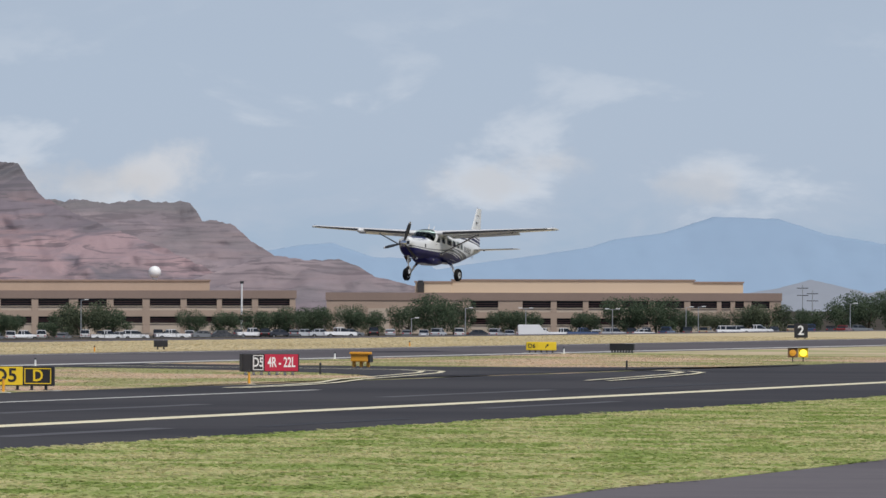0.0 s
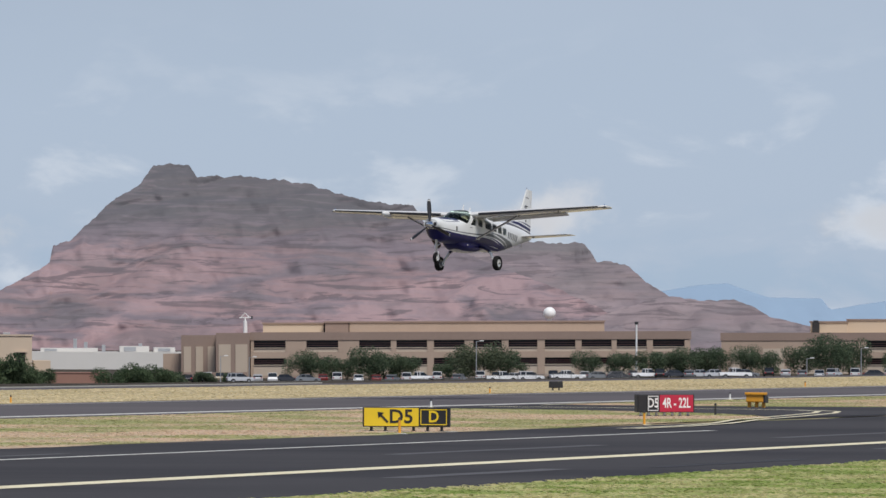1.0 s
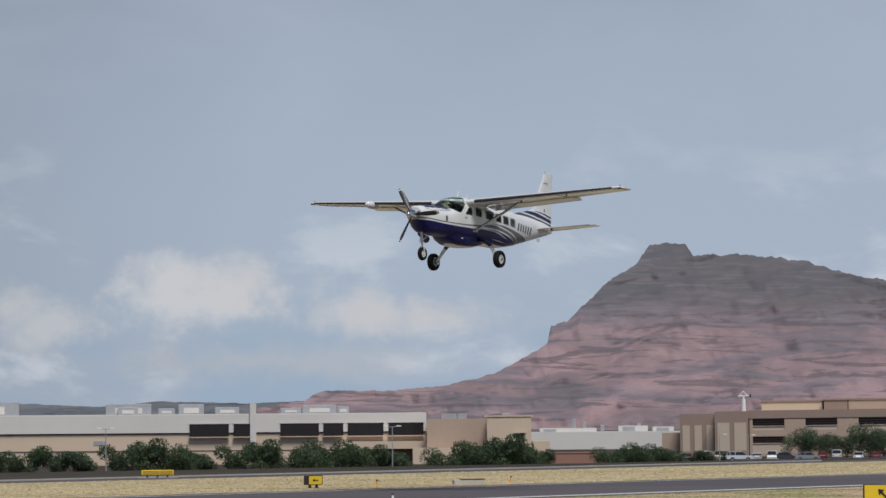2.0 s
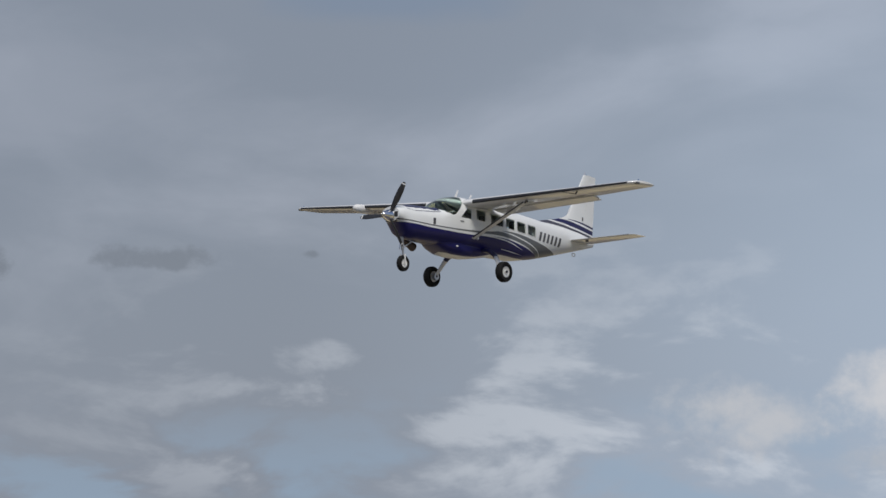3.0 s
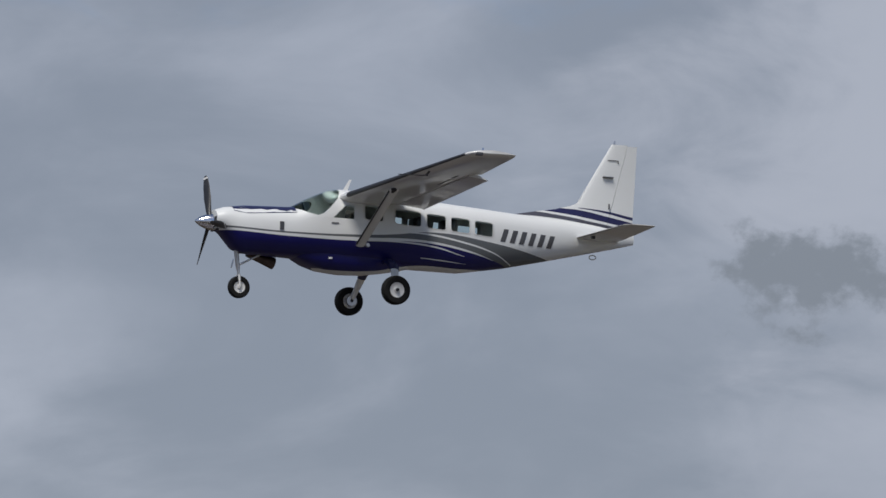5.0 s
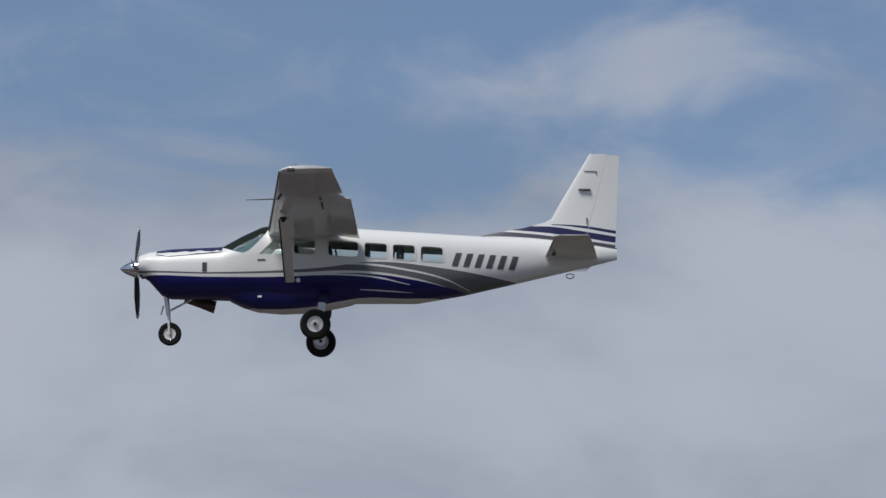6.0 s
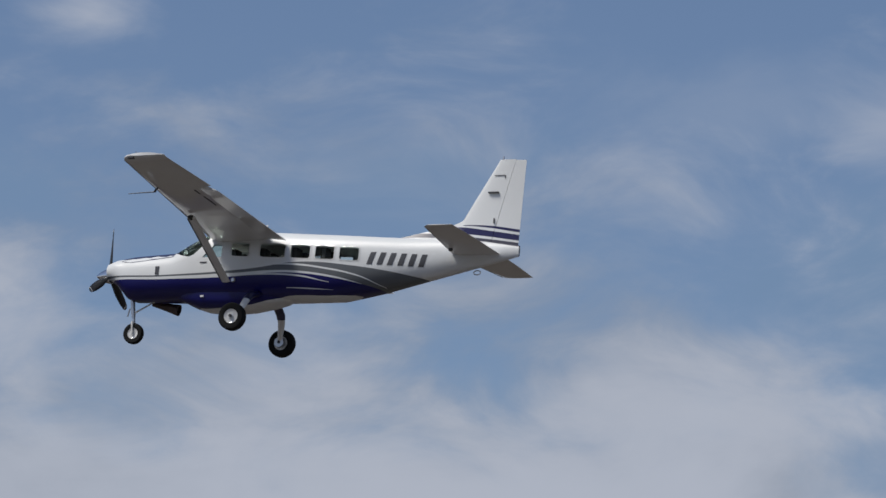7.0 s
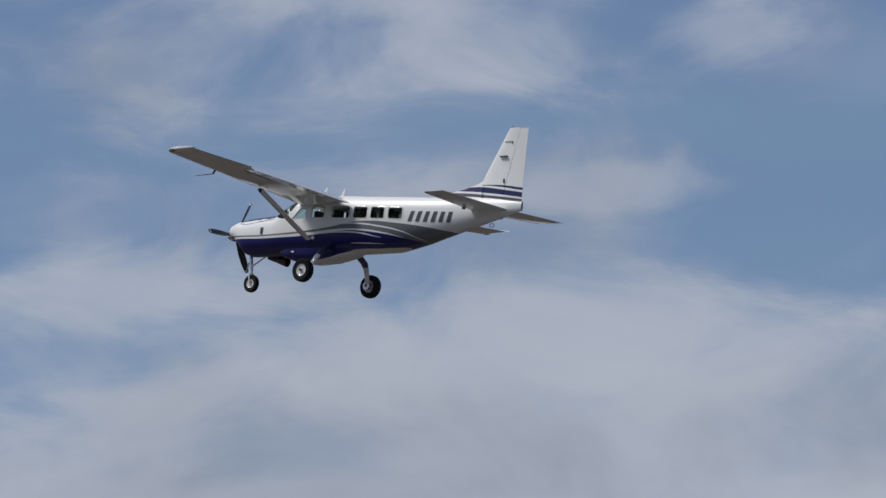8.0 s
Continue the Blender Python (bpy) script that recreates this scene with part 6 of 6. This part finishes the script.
PAINTS = {"white": car_paint("white_car_paint", (0.75, 0.75, 0.75)), "silver": car_paint("silver_car_paint", (0.45, 0.46, 0.48)), "grey": car_paint("grey_car_paint", (0.16, 0.17, 0.18)), "black": car_paint("black_car_paint", (0.02, 0.02, 0.022)), "blue": car_paint("blue_car_paint", (0.05, 0.08, 0.16)), "red": car_paint("dark_red_car_paint", (0.16, 0.025, 0.02)), "tan": car_paint("tan_car_paint", (0.33, 0.27, 0.18))}
FLEET = [vehicle(k, PAINTS[c], c) for k, c in (("car", "white"), ("car", "silver"), ("car", "grey"), ("car", "black"), ("suv", "white"), ("suv", "black"), ("suv", "silver"), ("pickup", "white"), ("pickup", "grey"), ("pickup", "blue"), ("van", "white"), ("car", "red"), ("suv", "tan"))]
rng = random.Random(4)
order = []
az = 7.95
while az > -5.3:
    r = 800 + rng.choice((0, 0, 9, 18))
    pick = rng.choice((0, 1, 2, 3, 4, 1, 5, 6, 7, 3, 7, 8, 9, 2, 5, 6, 11, 12))
    order.append((az, r, pick, rng.choice((90, 90, -90, 75, 10, 0))))
    az -= rng.uniform(0.15, 0.27)
order += [(-1.12, 792, 10, 4), (3.32, 792, 7, 12), (4.10, 792, 7, 5), (3.75, 791, 4, 0), (1.25, 790, 7, 6), (-3.52, 790, 4, 8), (-3.85, 792, 7, -4)]
used = set()
for k, (az, r, i, turn) in enumerate(order):
    m = place(az, r, turn, 0.0)
    if i not in used:
        used.add(i)
        FLEET[i].matrix_basis = m
    else:
        copy_thing(FLEET[i], m)
for i, v in enumerate(FLEET):
    if i not in used:
        v.matrix_basis = place(-2.0 - 0.31 * i * 0.2, 826, 90)

# ---- airfield signs ----
SIGN_AMBER = material("sign_amber", (0.42, 0.25, 0.02), 0.6, second=(0.33, 0.19, 0.02), scale=1.5, amount=0.5)
SIGN_YELLOW = material("sign_yellow", (0.78, 0.55, 0.02), 0.5, second=(0.70, 0.48, 0.02), scale=1.5, amount=0.4)
SIGN_BLACK = material("sign_black", (0.016, 0.016, 0.018), 0.5, second=(0.03, 0.03, 0.03), scale=2)
SIGN_RED = material("sign_red", (0.46, 0.018, 0.05), 0.5, second=(0.40, 0.015, 0.045), scale=1.5)
SIGN_WHITE = material("sign_white", (0.80, 0.80, 0.78), 0.5)
ORANGE = material("safety_orange", (0.80, 0.36, 0.03), 0.5, second=(0.68, 0.30, 0.03), scale=3)
CONCRETE = material("pale_concrete", (0.45, 0.43, 0.38), 0.9, scale=1.0, fine=0.3)
DARK_METAL = material("dark_metal", (0.05, 0.05, 0.052), 0.5, 0.4)


def facing(s, n, turn=0.0):
    """A frame at (s, n) on the airfield whose -y looks towards the camera, then turned."""
    p = at_run(s, n)
    return pose(p.x, p.y, 0.03, 0, 0, math.degrees(math.atan2(-p.x, p.y)) + turn)


def airfield_sign(name, m, panels, h, label, legs, deep=0.24, shell=SIGN_BLACK):
    """A low lit sign box: panels of (width, material, words, words' material, size, framed)."""
    total = sum(p[0] for p in panels)
    g = empty(name, m)
    tagged(g, label, "sign", "airfield signs")
    z0 = 0.17
    bm = one_box(-total / 2 - 0.05, total / 2 + 0.05, -deep / 2, deep / 2, z0, z0 + h, 0.035)
    part("housing", bm, shell, g)
    x = -total / 2
    for w, mat, words, ink, size, framed in panels:
        face = part("panel", one_box(x + 0.012, x + w - 0.012, -deep / 2 - 0.022, -deep / 2 - 0.004, z0 + 0.03, z0 + h - 0.03, 0.006), mat, g, "coloured sign face")
        y = -deep / 2 - 0.028
        if framed:
            bm = bmesh.new()
            for a, b, c, d in ((x + 0.05, x + w - 0.05, z0 + 0.07, z0 + 0.10), (x + 0.05, x + w - 0.05, z0 + h - 0.10, z0 + h - 0.07)):
                box(bm, a, b, y - 0.004, y + 0.004, c, d)
            for a in (x + 0.05, x + w - 0.08):
                box(bm, a, a + 0.03, y - 0.004, y + 0.004, z0 + 0.11, z0 + h - 0.11)
            part("border", bm, ink, face)
        if words:
            text_mesh("lettering", words, size, ink, face, pose(x + w / 2, y, z0 + h / 2), width=min(w * 0.82, 0.30 * len(words) * size / 0.5))
        x += w
    for k in range(legs):
        lx = -total / 2 + total * (k + 0.5) / legs
        leg = part("leg", one_box(lx - 0.045, lx + 0.045, -0.06, 0.06, 0.04, z0 + 0.01, 0.01), SIGN_WHITE if legs == 7 else DARK_METAL, g)
        part("foot_plate", one_box(lx - 0.08, lx + 0.08, -0.09, 0.09, 0.02, 0.045), DARK_METAL, leg)
    part("base_slab", one_box(-total / 2 - 0.25, total / 2 + 0.25, -0.35, 0.35, -0.04, 0.022), CONCRETE, g)
    return g


def arrow(parent, x, z, size, y, mat, turn):
    bm = bmesh.new()
    box(bm, -0.075 * size, 0.075 * size, -0.005, 0.005, -0.5 * size, 0.35 * size)
    a = [bm.verts.new(p) for p in ((-0.28 * size, -0.005, 0.18 * size), (0.28 * size, -0.005, 0.18 * size), (0, -0.005, 0.55 * size))]
    bm.faces.new(a)
    bm.transform(pose(x, y, z, 0, turn, 0))
    part("arrow", bm, mat, parent)


sign = airfield_sign("taxiway_sign", facing(143.9, 72.6, -8), [(1.92, SIGN_YELLOW, "D5", SIGN_BLACK, 0.66, False), (1.02, SIGN_BLACK, "D", SIGN_YELLOW, 0.56, True)], 0.68, "yellow and black taxiway direction sign on the infield grass", 6)
face = [o for o in sign.children if o.name.startswith("panel")][0]
for o in face.children:
    if o.name.startswith("lettering"):
        o.location.x += 0.34
arrow(face, -0.80, 0.50, 0.48, -0.152, SIGN_BLACK, -45)
airfield_sign("runway_sign", facing(179.3, 78.4, 14), [(0.36, SIGN_BLACK, "", SIGN_WHITE, 0.5, False), (0.55, SIGN_BLACK, "D5", SIGN_WHITE, 0.54, True), (1.46, SIGN_RED, "4R - 22L", SIGN_WHITE, 0.58, False)], 0.76, "red runway holding sign with a black location panel", 7, 0.5)
sign = airfield_sign("taxiway_sign", facing(270.5, 100.0, -6), [(0.62, SIGN_YELLOW, "D6", SIGN_BLACK, 0.36, False), (1.15, SIGN_YELLOW, "", SIGN_BLACK, 0.4, False)], 0.52, "yellow taxiway sign with an arrow across the runway", 5, 0.2, SIGN_YELLOW)
arrow([o for o in sign.children if o.name.startswith("panel")][1], 0.35, 0.43, 0.30, -0.134, SIGN_BLACK, 45)
airfield_sign("runway_sign", facing(275, 96.3, 160), [(1.5, SIGN_BLACK, "", SIGN_WHITE, 0.4, False)], 0.42, "black back of a runway sign on thin legs", 8, 0.2)
airfield_sign("runway_sign", facing(266.8, 124.1, 4), [(0.78, SIGN_BLACK, "", SIGN_WHITE, 0.3, False)], 0.42, "small black sign box on the dry verge", 2, 0.25)
sign = airfield_sign("taxiway_sign", facing(182.2, 123.0, 30), [(0.72, SIGN_YELLOW, "", SIGN_BLACK, 0.3, False)], 0.44, "small yellow sign with an arrow on the dry verge", 2, 0.4)
arrow([o for o in sign.children if o.name.startswith("panel")][0], 0.0, 0.39, 0.30, -0.232, SIGN_BLACK, -90)
airfield_sign("taxiway_sign", facing(216, 156.5, 10), [(1.0, SIGN_AMBER, "", SIGN_BLACK, 0.3, False), (0.75, SIGN_AMBER, "", SIGN_BLACK, 0.3, False)], 0.28, "long low amber-yellow sign beyond the runway", 3, 0.2, SIGN_YELLOW)

# distance board
board = empty("distance_board", facing(396.8, 122.2, 0))
tagged(board, "square black runway board with a white figure", "sign", "airfield signs")
part("panel", one_box(-0.6, 0.6, -0.12, 0.12, 0.12, 1.36, 0.03), SIGN_BLACK, board)
text_mesh("lettering", "2", 1.15, SIGN_WHITE, board, pose(0, -0.128, 0.74))
for x in (-0.35, 0.35):
    part("leg", one_box(x - 0.05, x + 0.05, -0.06, 0.06, -0.02, 0.13), DARK_METAL, board)

# guard light: two round lamps in a yellow box
guard = empty("guard_light", facing(241.7, 74.6, 0))
tagged(guard, "yellow guard light with two round lamps", "light")
for x, lens in ((-0.28, ORANGE), (0.28, glow_material("lit_amber_lamp", (1.0, 0.72, 0.05), 1.6))):
    part("lamp_box", one_box(x - 0.27, x + 0.27, -0.12, 0.14, 0.25, 0.75, 0.03), SIGN_YELLOW if x > 0 else material("brown_lamp_box", (0.20, 0.11, 0.06), 0.6), guard)
    part("lens", lathe(bmesh.new(), [(-0.02, 0.19), (0.03, 0.17), (0.06, 0.0)], pose(x, -0.13, 0.5, 0, 0, -90), 20), lens, guard, "round amber lamp", True)
    part("leg", one_rod((x, 0, -0.02), (x, 0, 0.26), 0.03), DARK_METAL, guard)
part("hood", one_box(-0.56, 0.56, -0.2, 0.14, 0.755, 0.78), SIGN_BLACK, guard)

# orange equipment boxes by the stub
unit = empty("approach_light_box", facing(204.1, 84.5, -18))
tagged(unit, "orange slope-indicator light box on short legs", "light")
part("housing", one_box(-0.46, 0.40, -0.25, 0.25, 0.28, 0.70, 0.05), ORANGE, unit)
part("hood", one_box(-0.50, 0.50, -0.32, 0.10, 0.62, 0.74, 0.03), ORANGE, unit)
part("end_plate", one_box(0.405, 0.50, -0.24, 0.24, 0.25, 0.61, 0.01), DARK_METAL, unit)
for x in (-0.36, 0.0, 0.34):
    part("leg", one_box(x - 0.07, x + 0.07, -0.09, 0.09, -0.01, 0.29, 0.02), ORANGE, unit)


def marker_post(s, n, h, top, label, low=None):
    g = empty("marker_post", facing(s, n))
    tagged(g, label, "marker", "edge markers")
    part("base", lathe(bmesh.new(), [(0, 0.28), (0.03, 0.26), (0.05, 0.08), (0.05, 0)], pose(0, 0, -0.02, 0, -90), 14), low or MARK_YELLOW, g)
    part("post", one_rod((0, 0, 0), (0, 0, h), 0.055, 0.04), top, g)
    part("cap", lathe(bmesh.new(), [(0, 0.055), (0.05, 0.05), (0.09, 0.0)], pose(0, 0, h, 0, -90), 10), DARK_METAL, g)


marker_post(160.5, 71.0, 0.46, ORANGE, "yellow edge marker on a round base")
marker_post(182.4, 77.4, 0.45, DARK_METAL, "dark edge light on a yellow base", MARK_YELLOW)
marker_post(140.6, 71.2, 0.48, ORANGE, "orange edge marker in front of the sign", MARK_WHITE)
marker_post(208, 72.6, 0.35, DARK_METAL, "small dark edge light")
for s in (118, 150, 196, 232, 268):
    marker_post(s, 97.6, 0.32, SIGN_WHITE, "small white runway edge light")
for s in (150, 184, 196, 250, 300):
    marker_post(s, 120.6, 0.32, ORANGE, "small runway edge light on the far verge")
vault = empty("utility_box", facing(194.3, 122.0, 10))
tagged(vault, "low grey utility box on the dry verge", "box")
part("body", one_box(-0.75, 0.75, -0.3, 0.3, -0.02, 0.24, 0.03), CONCRETE, vault)
part("lid", one_box(-0.4, 0.8, -0.32, 0.32, 0.245, 0.28, 0.01), DARK_METAL, vault)

# ---- perimeter: service road, kerb and fence ----
strip("service_road", -400, 620, 152.0, 158.0, 0.03, RUNWAY, "narrow grey service road beyond the dry verge", "road")
strip("kerb", -400, 300, 158.2, 158.6, 0.10, CONCRETE, "pale concrete kerb along the service road", "kerb", 0.3)


FENCE_WIRE = material("dull_fence_wire", (0.17, 0.17, 0.165), 0.8, 0.2, scale=2)


def fence(n, s0, s1):
    g = empty("chain_fence")
    tagged(g, "long grey chain-link fence in front of the bushes", "fence")
    rail = bmesh.new()
    wire = bmesh.new()
    s, i = s0, 0
    post_mesh = None
    while s < s1:
        p, q = at_run(s, n), at_run(s + 6, n)
        for o in (p, q):
            o.z = ground_z(o.x, o.y)
        bm = one_rod((0, 0, -0.3), (0, 0, 2.2), 0.05, None, 6)
        if post_mesh is None:
            ob = part("fence_post", bm, FENCE_WIRE, g)
            post_mesh = ob.data
        else:
            bm.free()
            ob = new("fence_post", post_mesh)
            ob.parent = g
        ob.location = p
        for h in (0.25, 1.15, 2.1):
            rod(rail, p + Vector((0, 0, h)), q + Vector((0, 0, h)), 0.025, None, 5)
        for k in range(24):
            a = p.lerp(q, k / 24)
            b = p.lerp(q, (k + 2.5) / 24)
            rod(wire, a + Vector((0, 0, 0.2)), b + Vector((0, 0, 2.1)), 0.012, None, 3)
        s += 6
    part("rail", rail, FENCE_WIRE, g)
    part("wire_mesh", wire, FENCE_WIRE, g)


fence(285, 330, 640)


# ---- poles, antennas and roof equipment ----
def light_pole(az, r, h, two=False, label="thin grey car park light pole"):
    g = empty("light_pole", place(az, r))
    tagged(g, label, "lamp", "car park light poles")
    part("pole", one_rod((0, 0, -0.4), (0, 0, h), 0.10, 0.06, 8), GREY_METAL, g)
    for sx in ((-1, 1) if two else (1,)):
        arm = part("arm", one_rod((0, 0, h - 0.1), (sx * 1.0, 0, h + 0.05), 0.04, 0.04, 6), GREY_METAL, g)
        part("lamp_head", one_box(min(sx * 0.6, sx * 1.3), max(sx * 0.6, sx * 1.3), -0.18, 0.18, h - 0.02, h + 0.14, 0.03), SIGN_WHITE, arm)


for az, r, h, two in ((4.42, 826, 7.0, False), (-0.28, 815, 5.2, False), (-1.02, 815, 5.2, True), (-2.08, 815, 5.0, True), (-2.98, 815, 5.2, False), (-3.13, 812, 5.2, False), (-4.98, 815, 5.2, False), (0.38, 812, 3.4, False), (7.55, 812, 4.6, False), (7.2, 815, 4.4, False)):
    light_pole(az, r, h, two)
for az in (15.05, 11.55):
    light_pole(az, 690, 6.6, True, "tall street lamp with a curved arm by the fence")

mast = empty("antenna_mast", place(2.46, 860))
tagged(mast, "tall white antenna mast with a dark top", "mast")
part("tube", one_rod((0, 0, -0.4), (0, 0, 9.6), 0.20, 0.16, 10), SIGN_WHITE, mast)
part("head", one_box(-0.35, 0.35, -0.2, 0.2, 9.6, 10.1, 0.05), DARK_METAL, mast)
part("collar", one_rod((0, 0, 3.2), (0, 0, 3.9), 0.24, 0.24, 10), BRICK_RED, mast)

dome = empty("radar_dome", pose(*(heading(3.525) * 938), 3.2))
dome.location.z = 6.5
tagged(dome, "white round radar dome above the office roof", "radome")
part("shell", lathe(bmesh.new(), [(-1.0, 0.55), (-0.85, 0.95), (-0.3, 1.25), (0.3, 1.25), (0.85, 0.95), (1.15, 0.5), (1.25, 0)], pose(0, 0, 2.1, 0, -90), 24), SIGN_WHITE, dome, smooth_faces=True)
part("stand", one_rod((0, 0, -0.3), (0, 0, 1.2), 0.55, 0.5, 12), SIGN_WHITE, dome)

tower = empty("weather_antenna", pose(*(heading(7.25) * 906), 4.5))
tower.location.z = 4.45
tagged(tower, "white roof mast with a forked weather instrument", "antenna")
part("column", one_rod((0, 0, -0.1), (0, 0, 2.3), 0.42, 0.36, 12), SIGN_WHITE, tower)
part("cross_arm", one_rod((-1.1, 0, 2.9), (1.3, 0, 3.0), 0.10, 0.10, 8), SIGN_WHITE, tower)
part("fork", one_rod((-0.9, 0, 2.9), (0.05, 0, 3.9), 0.08, 0.08, 8), SIGN_WHITE, tower)
part("fork", one_rod((0.9, 0, 2.9), (-0.05, 0, 3.9), 0.08, 0.08, 8), SIGN_WHITE, tower)
part("neck", one_rod((0, 0, 2.2), (0, 0, 3.0), 0.16, 0.16, 8), SIGN_WHITE, tower)
part("cup", one_rod((1.3, 0, 2.7), (1.3, 0, 3.25), 0.22, 0.16, 8), DARK_METAL, tower)
vent = empty("roof_vent", pose(*(heading(0.27) * 928), 6.4))
vent.location.z = 6.9
tagged(vent, "dark roof vent on the cream roof", "vent")
part("hood", one_box(-0.7, 0.7, -0.6, 0.6, -2.0, 0.0, 0.1), DARK_METAL, vent)
part("cap", one_box(-0.5, 0.5, -0.5, 0.5, 0.01, 0.35, 0.1), DARK_METAL, vent)
for az, r, h in ((-4.40, 1300, 11.5), (-4.52, 1310, 10)):
    g = empty("utility_pole", place(az, r))
    tagged(g, "dark utility pole far behind the car park", "pole")
    part("pole", one_rod((0, 0, -0.5), (0, 0, h), 0.18, 0.12, 8), GREY_METAL, g)
    for z in (h - 1.0, h - 3.0):
        part("cross_arm", one_box(-1.6, 1.6, -0.1, 0.1, z, z + 0.2), DARK_METAL, g)


# ---- what moves ----
def motions():
    walk(aircraft, [(t, pose(x, y, z, bank, -nose, head)) for t, x, y, z, head, nose, bank in FLIGHT])
    walk(propeller, [(t, pose(-0.42, 0, 1.88, a)) for t, a in SPIN])


motions()
